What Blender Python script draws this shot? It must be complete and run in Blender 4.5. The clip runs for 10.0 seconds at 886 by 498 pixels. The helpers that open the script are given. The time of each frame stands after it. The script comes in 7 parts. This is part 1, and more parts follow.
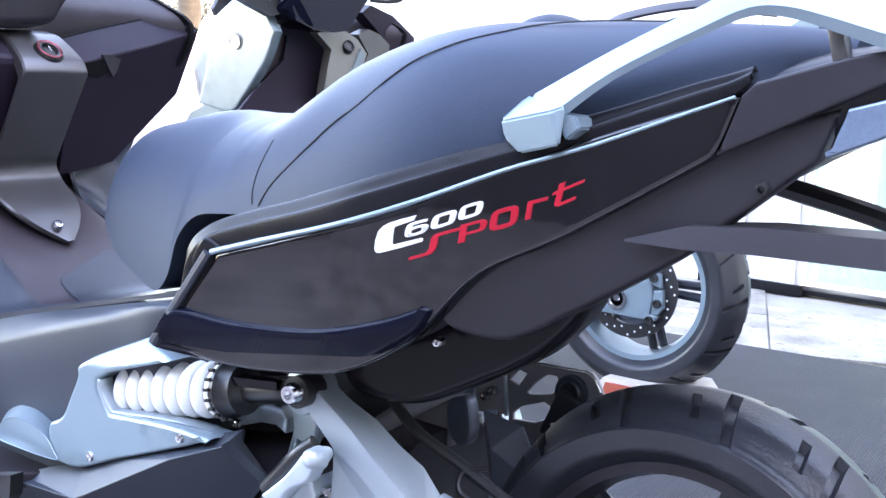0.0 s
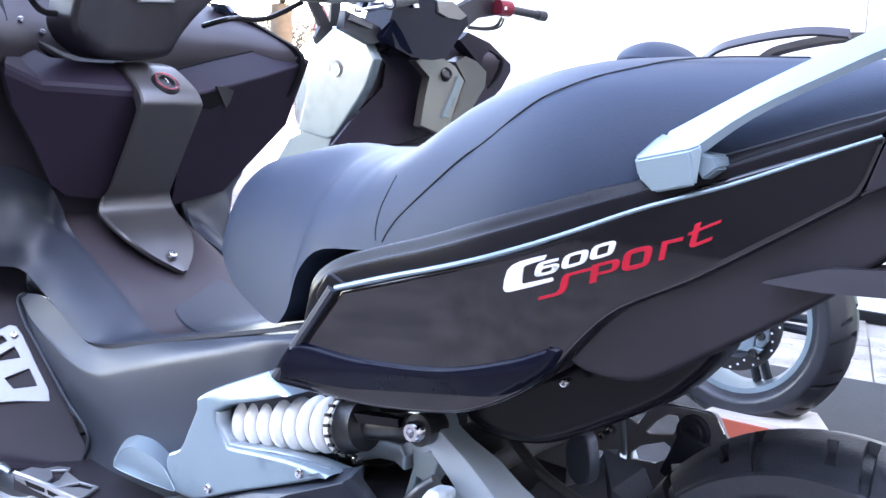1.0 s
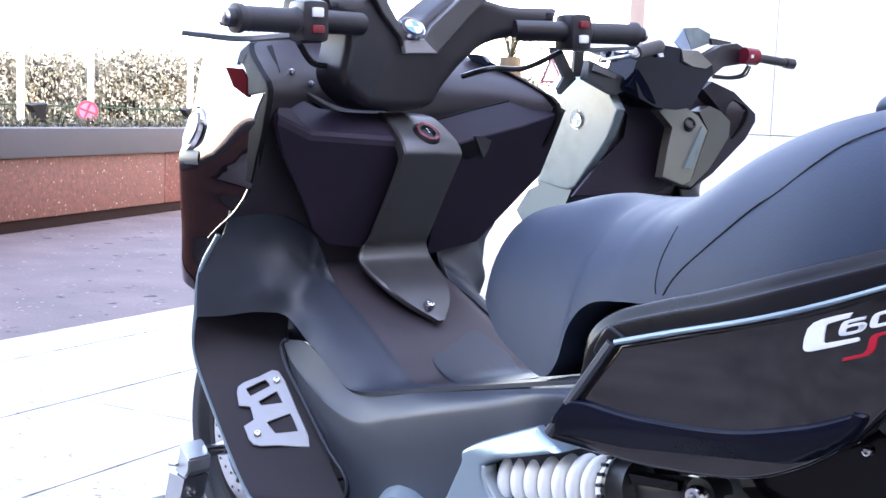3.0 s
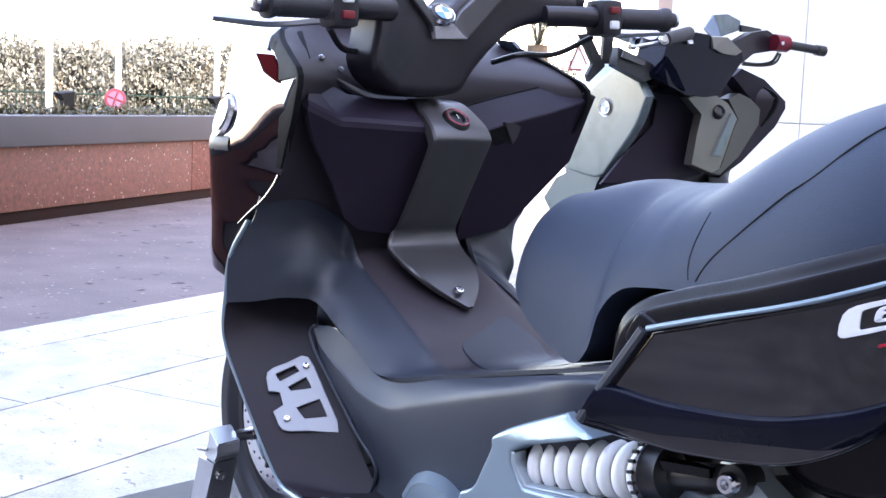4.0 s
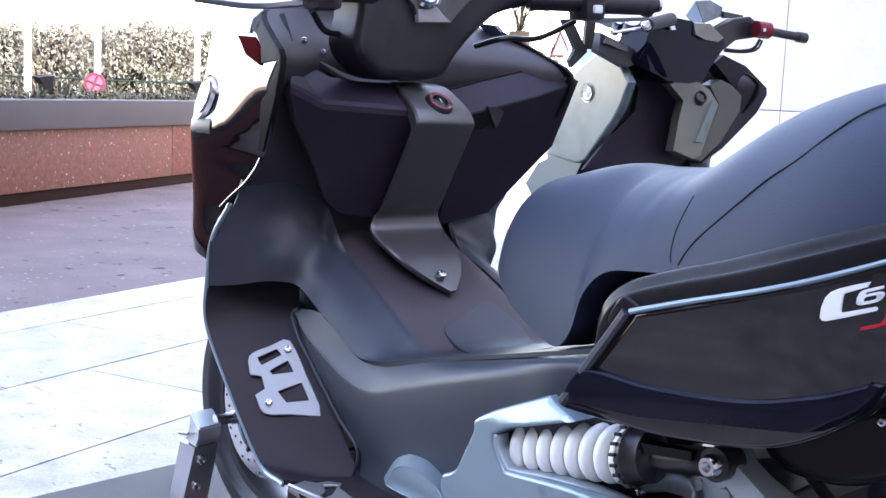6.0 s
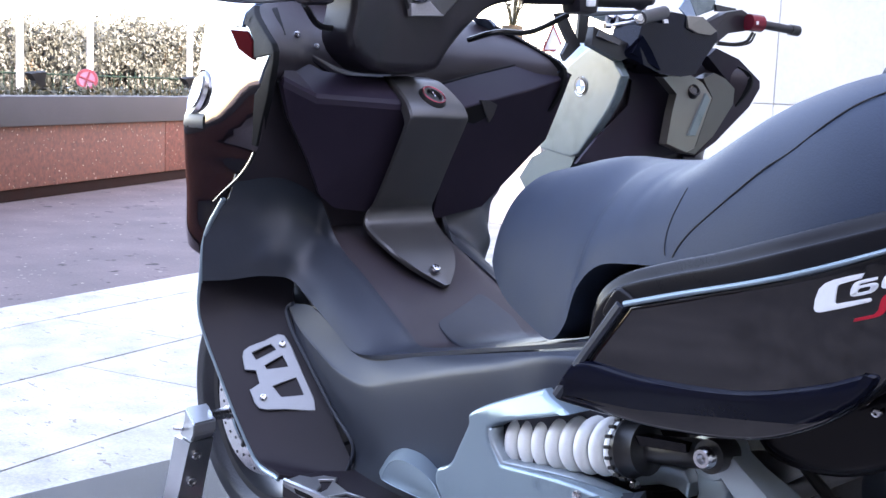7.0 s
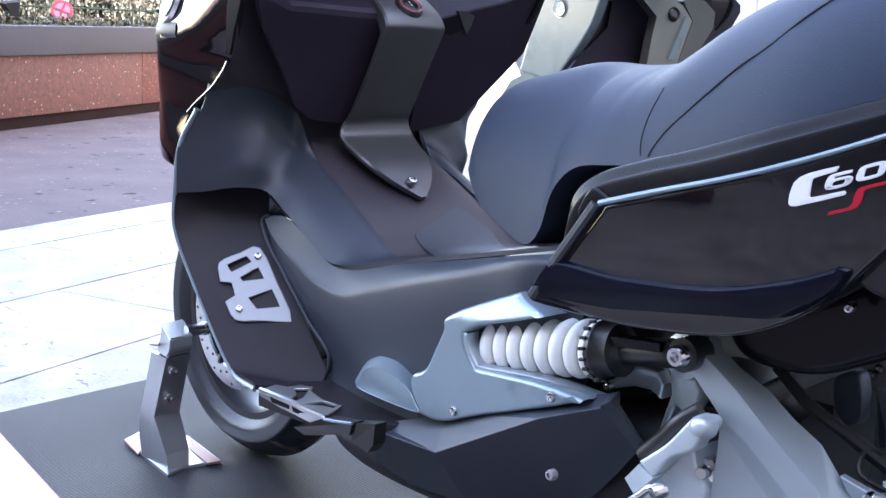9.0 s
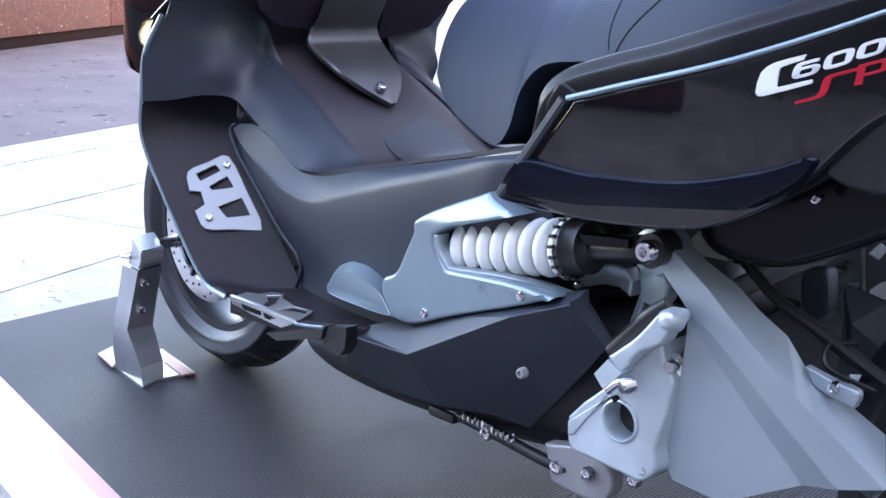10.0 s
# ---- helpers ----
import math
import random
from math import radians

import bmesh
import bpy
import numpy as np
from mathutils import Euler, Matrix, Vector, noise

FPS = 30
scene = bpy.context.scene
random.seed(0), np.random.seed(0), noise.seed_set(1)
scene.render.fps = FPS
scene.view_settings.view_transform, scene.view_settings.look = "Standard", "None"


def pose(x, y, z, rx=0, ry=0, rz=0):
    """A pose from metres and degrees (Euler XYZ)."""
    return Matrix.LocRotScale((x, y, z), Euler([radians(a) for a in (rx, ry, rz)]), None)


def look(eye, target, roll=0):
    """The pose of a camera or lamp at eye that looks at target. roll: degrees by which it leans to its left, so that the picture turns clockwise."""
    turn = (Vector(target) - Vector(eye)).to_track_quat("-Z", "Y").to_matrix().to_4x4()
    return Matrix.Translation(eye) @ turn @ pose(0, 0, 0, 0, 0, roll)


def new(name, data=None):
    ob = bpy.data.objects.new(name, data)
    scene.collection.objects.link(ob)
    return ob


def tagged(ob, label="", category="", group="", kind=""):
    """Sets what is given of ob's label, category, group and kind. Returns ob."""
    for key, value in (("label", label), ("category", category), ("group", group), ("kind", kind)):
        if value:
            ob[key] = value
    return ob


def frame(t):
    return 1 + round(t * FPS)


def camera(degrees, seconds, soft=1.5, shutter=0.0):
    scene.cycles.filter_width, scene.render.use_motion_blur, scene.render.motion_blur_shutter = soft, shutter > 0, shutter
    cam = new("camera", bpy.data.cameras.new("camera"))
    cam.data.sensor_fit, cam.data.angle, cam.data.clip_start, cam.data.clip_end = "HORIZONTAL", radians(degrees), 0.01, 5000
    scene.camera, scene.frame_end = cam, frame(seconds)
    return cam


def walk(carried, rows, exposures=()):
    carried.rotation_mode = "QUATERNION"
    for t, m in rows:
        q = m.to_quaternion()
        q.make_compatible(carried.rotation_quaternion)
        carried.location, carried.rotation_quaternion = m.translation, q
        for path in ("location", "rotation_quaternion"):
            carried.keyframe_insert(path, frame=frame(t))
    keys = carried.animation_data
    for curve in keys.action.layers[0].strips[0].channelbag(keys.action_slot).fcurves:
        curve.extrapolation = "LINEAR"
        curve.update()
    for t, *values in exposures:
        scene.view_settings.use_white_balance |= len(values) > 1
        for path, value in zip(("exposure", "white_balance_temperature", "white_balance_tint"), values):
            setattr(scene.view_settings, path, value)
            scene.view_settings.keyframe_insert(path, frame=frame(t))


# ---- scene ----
cam = camera(40.0, 10.0)
PATH = [
    (0, (1.214, -1.258, 0.899), (0.087, 0.363, 0.582), 2.7),
    (0.5, (1.196, -1.267, 0.905), (0.024, 0.323, 0.596), 2.6),
    (1, (1.162, -1.275, 0.912), (-0.074, 0.271, 0.624), 2.6),
    (1.5, (1.133, -1.277, 0.914), (-0.176, 0.214, 0.658), 2.4),
    (2, (1.111, -1.279, 0.914), (-0.275, 0.145, 0.686), 2.0),
    (2.5, (1.093, -1.28, 0.907), (-0.356, 0.081, 0.689), 1.9),
    (3, (1.082, -1.294, 0.903), (-0.416, 0.013, 0.685), 2.2),
    (4.5, (1.076, -1.298, 0.897), (-0.448, -0.026, 0.655), 2.2),
    (5, (1.076, -1.298, 0.896), (-0.438, -0.015, 0.647), 2.1),
    (5.5, (1.074, -1.299, 0.895), (-0.431, -0.007, 0.642), 2.5),
    (7, (1.073, -1.299, 0.892), (-0.419, 0.006, 0.626), 2.3),
    (7.5, (1.073, -1.297, 0.892), (-0.419, 0.009, 0.627), 2.4),
    (8, (1.073, -1.297, 0.885), (-0.412, 0.015, 0.612), 2.1),
    (8.5, (1.073, -1.294, 0.872), (-0.402, 0.022, 0.57), 2.2),
    (9, (1.077, -1.291, 0.849), (-0.38, 0.031, 0.484), 2.5),
    (9.5, (1.08, -1.286, 0.834), (-0.352, 0.042, 0.405), 2.4),
    (10, (1.085, -1.284, 0.82), (-0.323, 0.051, 0.336), 2.1),
]
walk(cam, [(t, look(eye, target, roll)) for t, eye, target, roll in PATH], [(0, 4.9, 7900, 24), (1.5, 4.74, 7900, 25), (3, 4.3, 7900, 26), (4.5, 4.02, 7900, 26), (8, 4.0, 7900, 26), (10, 4.14, 7800, 23)])

# ---- light ----
world = bpy.data.worlds.new("sky")
scene.world = world
world.use_nodes = True
wn = world.node_tree.nodes
sky = wn.new("ShaderNodeTexSky")
sky.sky_type = "NISHITA"
sky.sun_disc = False
SUN = Vector((0.86, -0.20, 0.44)).normalized()      # towards the sun, which the unseen added east wall blocks
sky.sun_elevation, sky.sun_rotation = math.asin(SUN.z), math.atan2(SUN.x, SUN.y)
sky.air_density, sky.dust_density = 1.0, 1.2
world.node_tree.links.new(sky.outputs[0], wn["Background"].inputs[0])
wn["Background"].inputs[1].default_value = 0.15
sun_data = bpy.data.lights.new("sun", "SUN")
sun_data.energy, sun_data.angle, sun_data.color = 3.2, radians(0.5), (1.0, 0.95, 0.87)
sun = new("sun", sun_data)
sun.matrix_world = look(SUN * 30, (0, 0, 0))
scene.view_settings.exposure = 3.2


# ---- materials ----
def mat(name, color, rough=0.5, metal=0.0, vary=0.15, scale=8.0, fine=300.0, bump=0.0, coat=0.0, tint=None, spec=0.5):
    m = bpy.data.materials.new(name)
    m.use_nodes = True
    nt = m.node_tree
    b = nt.nodes["Principled BSDF"]
    co = nt.nodes.new("ShaderNodeTexCoord")
    big, small = nt.nodes.new("ShaderNodeTexNoise"), nt.nodes.new("ShaderNodeTexNoise")
    for n, s, d in ((big, scale, 5), (small, fine, 3)):
        n.inputs["Scale"].default_value, n.inputs["Detail"].default_value = s, d
        nt.links.new(co.outputs["Object"], n.inputs["Vector"])
    add = nt.nodes.new("ShaderNodeMath")
    add.operation = "MULTIPLY_ADD"
    nt.links.new(small.outputs["Fac"], add.inputs[0])
    add.inputs[1].default_value = 0.5
    nt.links.new(big.outputs["Fac"], add.inputs[2])
    ramp = nt.nodes.new("ShaderNodeMapRange")
    ramp.inputs["From Min"].default_value, ramp.inputs["From Max"].default_value = 0.45, 1.05
    nt.links.new(add.outputs[0], ramp.inputs["Value"])
    mix = nt.nodes.new("ShaderNodeMix")
    mix.data_type = "RGBA"
    second = tint or [c * (1 + vary) for c in color]
    mix.inputs["A"].default_value = (*[c * (1 - vary) for c in color], 1)
    mix.inputs["B"].default_value = (*second, 1)
    nt.links.new(ramp.outputs[0], mix.inputs["Factor"])
    nt.links.new(mix.outputs["Result"], b.inputs["Base Color"])
    rr = nt.nodes.new("ShaderNodeMapRange")
    rr.inputs["To Min"].default_value, rr.inputs["To Max"].default_value = rough * 0.85, min(1, rough * 1.15)
    nt.links.new(ramp.outputs[0], rr.inputs["Value"])
    nt.links.new(rr.outputs[0], b.inputs["Roughness"])
    b.inputs["Metallic"].default_value = metal
    b.inputs["Coat Weight"].default_value, b.inputs["Coat Roughness"].default_value = coat, 0.04
    b.inputs["Specular IOR Level"].default_value = spec
    if bump:
        bp = nt.nodes.new("ShaderNodeBump")
        bp.inputs["Strength"].default_value, bp.inputs["Distance"].default_value = bump, 0.002
        nt.links.new(small.outputs["Fac"], bp.inputs["Height"])
        nt.links.new(bp.outputs[0], b.inputs["Normal"])
    return m


def flecks(m, color, scale, limit, stretch=(1, 1, 1), width=0.03):
    """Small specks of another colour, scattered over the surface in world coordinates."""
    nt = m.node_tree
    bsdf = nt.nodes["Principled BSDF"]
    src = bsdf.inputs["Base Color"].links[0].from_socket
    geo, mul, noise = nt.nodes.new("ShaderNodeNewGeometry"), nt.nodes.new("ShaderNodeVectorMath"), nt.nodes.new("ShaderNodeTexNoise")
    mul.operation = "MULTIPLY"
    mul.inputs[1].default_value = stretch
    noise.inputs["Scale"].default_value, noise.inputs["Detail"].default_value = scale, 4
    rng, mix = nt.nodes.new("ShaderNodeMapRange"), nt.nodes.new("ShaderNodeMix")
    rng.inputs["From Min"].default_value, rng.inputs["From Max"].default_value = limit, limit + width
    mix.data_type = "RGBA"
    mix.inputs["B"].default_value = (*color, 1)
    nt.links.new(geo.outputs["Position"], mul.inputs[0])
    nt.links.new(mul.outputs[0], noise.inputs["Vector"])
    nt.links.new(noise.outputs["Fac"], rng.inputs["Value"])
    nt.links.new(rng.outputs[0], mix.inputs["Factor"])
    nt.links.new(src, mix.inputs["A"])
    nt.links.new(mix.outputs["Result"], bsdf.inputs["Base Color"])


def glass(name, color, alpha=0.25, rough=0.02):
    m = mat(name, color, rough, vary=0.05)
    m.node_tree.nodes["Principled BSDF"].inputs["Alpha"].default_value = alpha
    return m


M_SATIN = mat("satin dark plastic", (0.0165, 0.0140, 0.0190), 0.40, vary=0.2, fine=900, bump=0.08, spec=0.42)
M_SEMI = mat("semi-gloss black plastic", (0.0065, 0.0058, 0.0080), 0.18, vary=0.2, scale=6, fine=700, bump=0.03, spec=0.20)
M_TAIL = mat("satin tail plastic", (0.021, 0.019, 0.025), 0.40, vary=0.15, fine=900, bump=0.1)
M_MATTALU = mat("matt aluminium", (0.205, 0.222, 0.24), 0.40, metal=0.5, vary=0.12, fine=900, bump=0.08)
M_CAST = mat("raw cast aluminium", (0.52, 0.60, 0.65), 0.36, metal=0.5, vary=0.15, scale=25, fine=700, bump=0.12)
M_SWING = mat("silver cast paint", (0.34, 0.40, 0.435), 0.34, metal=0.5, vary=0.08, fine=1500)
M_DARKSTEEL = mat("grey painted steel", (0.30, 0.295, 0.31), 0.40, metal=0.3, vary=0.2)
M_SHIELD = mat("grained leg shield plastic", (0.034, 0.0270, 0.034), 0.46, vary=0.2, fine=900, bump=0.1, spec=0.4)
M_WELL = mat("dark foot well plastic", (0.0165, 0.0135, 0.0185), 0.52, vary=0.25, fine=900, bump=0.08, spec=0.22)
M_GREY = mat("graphite plastic", (0.025, 0.0315, 0.0445), 0.43, metal=0.0, vary=0.15, fine=900, bump=0.08, spec=0.42)
M_STRIP = mat("black seat trim plastic", (0.0095, 0.0092, 0.0115), 0.30, vary=0.25, fine=700, bump=0.06, spec=0.20)
M_LID = mat("smooth dark lid plastic", (0.0230, 0.0172, 0.0290), 0.46, vary=0.2, fine=900, bump=0.05, spec=0.14)
M_GLOSS = mat("gloss black paint", (0.004, 0.004, 0.006), 0.05, vary=0.2, coat=1.0, spec=0.3)
M_GLOSS.node_tree.nodes["Principled BSDF"].inputs["Coat IOR"].default_value = 1.6
# navy paint; on the flank lip it stands for the reflected mat
M_LIP = mat("navy black paint and mat reflection", (0.004, 0.005, 0.012), 0.12, vary=0.2, spec=0.17)
M_BLACK = mat("black metal", (0.014, 0.014, 0.016), 0.4, vary=0.3)
M_SILVER = mat("blue-grey silver paint", (0.235, 0.315, 0.360), 0.30, metal=0.5, vary=0.08, fine=1500)
M_ALU = mat("brushed aluminium", (0.48, 0.50, 0.52), 0.34, metal=0.9, vary=0.12, fine=700, bump=0.1)
M_STEEL = mat("polished steel", (0.62, 0.62, 0.64), 0.18, metal=1.0, vary=0.1)
M_CHARCOAL = mat("charcoal trim plastic", (0.100, 0.098, 0.102), 0.32, metal=0.6, vary=0.1, fine=1200, bump=0.04)
M_SEAT = mat("seat vinyl", (0.0235, 0.036, 0.060), 0.56, vary=0.16, scale=9, fine=520, bump=0.14, spec=0.20)
M_SEAM = mat("seat seam", (0.012, 0.012, 0.014), 0.7)
M_RUBBER = mat("tyre rubber", (0.021, 0.023, 0.029), 0.33, vary=0.35, scale=12, fine=250, bump=0.3)
M_GRIP = mat("grip rubber", (0.024, 0.023, 0.028), 0.6, vary=0.2, bump=0.12)
M_SPRING = mat("white spring paint", (0.86, 0.86, 0.84), 0.35, vary=0.06, scale=20)
M_WHITE = mat("pearl white paint", (0.140, 0.185, 0.200), 0.28, metal=0.15, vary=0.02, fine=1500, coat=0.4)
M_CHAMP = mat("champagne silver trim", (0.20, 0.19, 0.172), 0.36, metal=0.6, vary=0.1)
M_SWITCH = mat("dark red switch", (0.20, 0.012, 0.018), 0.4, vary=0.1)
M_CHAMP2 = mat("dark champagne trim", (0.11, 0.105, 0.10), 0.36, metal=0.6, vary=0.1)
M_RED = mat("red lettering", (0.50, 0.010, 0.028), 0.35, vary=0.06)
M_LOCKRED = mat("dark red lock ring", (0.22, 0.02, 0.035), 0.25, metal=0.5, vary=0.1)
M_LETTER = mat("white lettering", (0.78, 0.80, 0.82), 0.3, vary=0.04)
M_BLUE = mat("badge blue", (0.05, 0.22, 0.60), 0.2, coat=0.5)
M_ORANGE = mat("dark red lens", (0.060, 0.007, 0.008), 0.80, vary=0.2, spec=0.0)
# base colour holds the blue of reflected sky
M_LENS = mat("clear lens", (0.22, 0.30, 0.42), 0.12, metal=0.5, vary=0.2, coat=1.0)
M_HOSE = mat("black hose", (0.012, 0.012, 0.013), 0.45, vary=0.2)
M_SCREEN = glass("smoked screen", (0.02, 0.02, 0.025), 0.45)


# ---- mesh helpers ----
def part(name, bm, material, parent=None, label="", smooth=True):
    me = bpy.data.meshes.new(name)
    bmesh.ops.recalc_face_normals(bm, faces=bm.faces)
    bm.to_mesh(me)
    bm.free()
    me.materials.append(material)
    if smooth:
        me.shade_smooth()
        me.set_sharp_from_angle(angle=radians(38))
    ob = new(name, me)
    ob.parent = parent
    if label:
        tagged(ob, label)
    return ob


def mirrored(ob, name=None):
    """The same part on the other side of the machine."""
    me = ob.data.copy()
    me.transform(Matrix.Diagonal((1, -1, 1, 1)))
    me.flip_normals()
    c = new(name or ob.name.split(".")[0], me)
    c.parent = ob.parent
    if "label" in ob:
        tagged(c, ob["label"])
    return c


def curve(pts, n=8, closed=False):
    """A smooth line through points; a point whose last value is 'c' is a corner."""
    flags = [p[-1] == "c" for p in pts]
    P = [np.array([v for v in p if v != "c"], float) for p in pts]
    N, out = len(P), []
    for i in range(N if closed else N - 1):
        j = (i + 1) % N
        a, b = P[i], P[j]
        before = P[i - 1] if (closed or i > 0) else 2 * a - b
        after = P[(j + 1) % N] if (closed or j + 1 < N) else 2 * b - a
        m0 = (b - a) if flags[i] else (b - before) / 2
        m1 = (b - a) if flags[j] else (after - a) / 2
        lim = 1.2 * np.linalg.norm(b - a)
        m0, m1 = [m * min(1, lim / max(np.linalg.norm(m), 1e-9)) for m in (m0, m1)]
        for k in range(n):
            t = k / n
            out.append((2 * t**3 - 3 * t**2 + 1) * a + (t**3 - 2 * t**2 + t) * m0 + (3 * t**2 - 2 * t**3) * b + (t**3 - t**2) * m1)
    if not closed:
        out.append(P[-1])
    return np.array(out)


def offset(c, r):
    d = np.roll(c, -1, 0) - np.roll(c, 1, 0)
    nrm = np.stack([-d[:, 1], d[:, 0]], 1) / np.maximum(np.linalg.norm(d, axis=1, keepdims=True), 1e-9)
    area = np.sum(c[:, 0] * np.roll(c[:, 1], -1) - np.roll(c[:, 0], -1) * c[:, 1])
    return c + nrm * r * (1 if area > 0 else -1)


def plate(outline, pos, thick=0.02, rim=0.006, step=0.04, n=6, holes=()):
    """A panel with rounded rims: outline and holes in (u, v); pos(u, v, h) puts it in space, h is the height over its face."""
    bm = bmesh.new()
    prof = [(0.0, 0.0), (0.12 * rim, 0.48 * rim), (0.45 * rim, 0.86 * rim), (rim, rim), (1.3 * rim + 0.0008, rim)]
    loops = [(curve(outline, n, True), 1)] + [(curve(h, n, True), -1) for h in holes]
    front, back = [], []
    for c, s in loops:
        rings = [[bm.verts.new((*p, -thick)) for p in c]]
        for ins, h in prof:
            rings.append([bm.verts.new((*p, h - rim)) for p in offset(c, s * ins)])
        for a, b in zip(rings, rings[1:]):
            for i in range(len(a)):
                j = (i + 1) % len(a)
                bm.faces.new((a[i], a[j], b[j], b[i]))
        front += [bm.edges.get((rings[-1][i], rings[-1][(i + 1) % len(c)])) for i in range(len(c))]
        back += [bm.edges.get((rings[0][i], rings[0][(i + 1) % len(c)])) for i in range(len(c))]
    faces = [f for f in bmesh.ops.triangle_fill(bm, use_beauty=True, edges=front)["geom"] if isinstance(f, bmesh.types.BMFace)]
    bmesh.ops.triangle_fill(bm, use_beauty=True, edges=back)
    lo, hi = loops[0][0].min(0), loops[0][0].max(0)
    for ax in (0, 1):
        for k in range(1, int((hi[ax] - lo[ax]) / step) + 1):
            co, no = [0, 0, 0], [0, 0, 0]
            co[ax], no[ax] = lo[ax] + k * step, 1
            bmesh.ops.bisect_plane(bm, geom=bm.verts[:] + bm.edges[:] + bm.faces[:], plane_co=co, plane_no=no)
    for v in bm.verts:
        v.co = pos(*v.co)
    return bm


def soft(v, k=0.006):
    """A rounded max(0, v)."""
    return 0.5 * (v + math.sqrt(v * v + k * k))


def side(yfun):
    """pos() for panels on the machine's left flank: u along it, v up, yfun(x, z) its face."""
    return lambda u, v, h: (u, yfun(u, v) - h, v)


def loft(rings, caps=True, bm=None):
    bm = bm or bmesh.new()
    vs = [[bm.verts.new(p) for p in r] for r in rings]
    for a, b in zip(vs, vs[1:]):
        for i in range(len(a)):
            j = (i + 1) % len(a)
            bm.faces.new((a[i], a[j], b[j], b[i]))
    if caps:
        bm.faces.new(vs[0]), bm.faces.new(vs[-1])
    return bm


def tube(pts, r, n=10, bm=None, smooth=6):
    """A round bar along points; r is one radius or one for each end."""
    c = curve(pts, smooth) if smooth else np.array(pts, float)
    r0, r1 = r if isinstance(r, tuple) else (r, r)
    rings, up = [], None
    for i, p in enumerate(c):
        d = Vector(c[min(i + 1, len(c) - 1)] - c[max(i - 1, 0)]).normalized()
        up = up or (Vector((0, 0, 1)) if abs(d.z) < 0.9 else Vector((1, 0, 0)))
        a = (up - d * up.dot(d)).normalized()
        b = d.cross(a)
        up = a
        rad = r0 + (r1 - r0) * i / (len(c) - 1)
        rings.append([Vector(p) + (a * math.cos(t) + b * math.sin(t)) * rad for t in np.arange(n) * 2 * math.pi / n])
    return loft(rings, True, bm)


def lathe(prof, n=48, at=(0, 0, 0), axis=(0, 1, 0), closed=False, bm=None):
    """Turns (radius, along) round an axis."""
    q = Vector((0, 0, 1)).rotation_difference(Vector(axis))
    rings = []
    for k in range(n):
        t = 2 * math.pi * k / n
        rings.append([Vector(at) + q @ Vector((r * math.cos(t), r * math.sin(t), h)) for r, h in prof])
    bm = bm or bmesh.new()
    vs = [[bm.verts.new(p) for p in r] for r in rings]
    m = len(prof)
    for a in range(n):
        b = (a + 1) % n
        for i in range(m if closed else m - 1):
            j = (i + 1) % m
            bm.faces.new((vs[a][i], vs[b][i], vs[b][j], vs[a][j]))
    if not closed:
        for i in (0, m - 1):
            if prof[i][0] > 1e-5:
                bm.faces.new([v[i] for v in vs])
        bmesh.ops.remove_doubles(bm, verts=bm.verts, dist=1e-6)
    return bm


def skin(curves_, thick=0.0, n=8):
    """A sheet through a row of lines, with thickness behind it."""
    C = [curve(c, n) for c in curves_]
    rows = np.array([curve([tuple(c[i]) for c in C], 5) for i in range(len(C[0]))])
    bm = bmesh.new()
    vs = [[bm.verts.new(p) for p in r] for r in rows]
    for a, b in zip(vs, vs[1:]):
        for i in range(len(a) - 1):
            bm.faces.new((a[i], a[i + 1], b[i + 1], b[i]))
    if thick:
        bmesh.ops.recalc_face_normals(bm, faces=bm.faces)
        bmesh.ops.solidify(bm, geom=bm.faces[:], thickness=thick)
    return bm


def box(size, at=(0, 0, 0), bevel=0.004, m=None, bm=None):
    bm = bm or bmesh.new()
    made = bmesh.ops.create_cube(bm, size=1)["verts"]
    bmesh.ops.transform(bm, matrix=Matrix.Translation(at) @ (m or Matrix()) @ Matrix.Diagonal((*size, 1)), verts=made)
    if bevel:
        edges = {e for v in made for e in v.link_edges}
        bmesh.ops.bevel(bm, geom=list(edges), offset=bevel, segments=2, affect="EDGES", profile=0.6)
    return bm


def screw(at, normal, parent, r=0.008, name="screw"):
    """A domed socket screw with its recess."""
    n = Vector(normal).normalized()
    bm = lathe([(0.0, 0.001), (0.45 * r, 0.001), (0.5 * r, 0.004), (0.8 * r, 0.0035), (r, 0.0), (r, -0.006)], 14, at, n)
    return part(name, bm, M_STEEL, parent, "small steel socket screw")


def facets(verts, faces, thick=0.012, bevel=0.0015):
    """A folded cover of flat facets with slightly broken edges."""
    bm = bmesh.new()
    vs = [bm.verts.new(v) for v in verts]
    for f in faces:
        bm.faces.new([vs[i] for i in f])
    bmesh.ops.recalc_face_normals(bm, faces=bm.faces)
    if sum(f.normal.y for f in bm.faces) > 0:
        bmesh.ops.reverse_faces(bm, faces=bm.faces)
    if bevel:
        inner = [e for e in bm.edges if len(e.link_faces) == 2]
        bmesh.ops.bevel(bm, geom=inner, offset=bevel, segments=2, affect="EDGES", profile=0.5)
    bmesh.ops.triangulate(bm, faces=[f for f in bm.faces if len(f.verts) > 4])
    bmesh.ops.solidify(bm, geom=bm.faces[:], thickness=thick)
    return bm


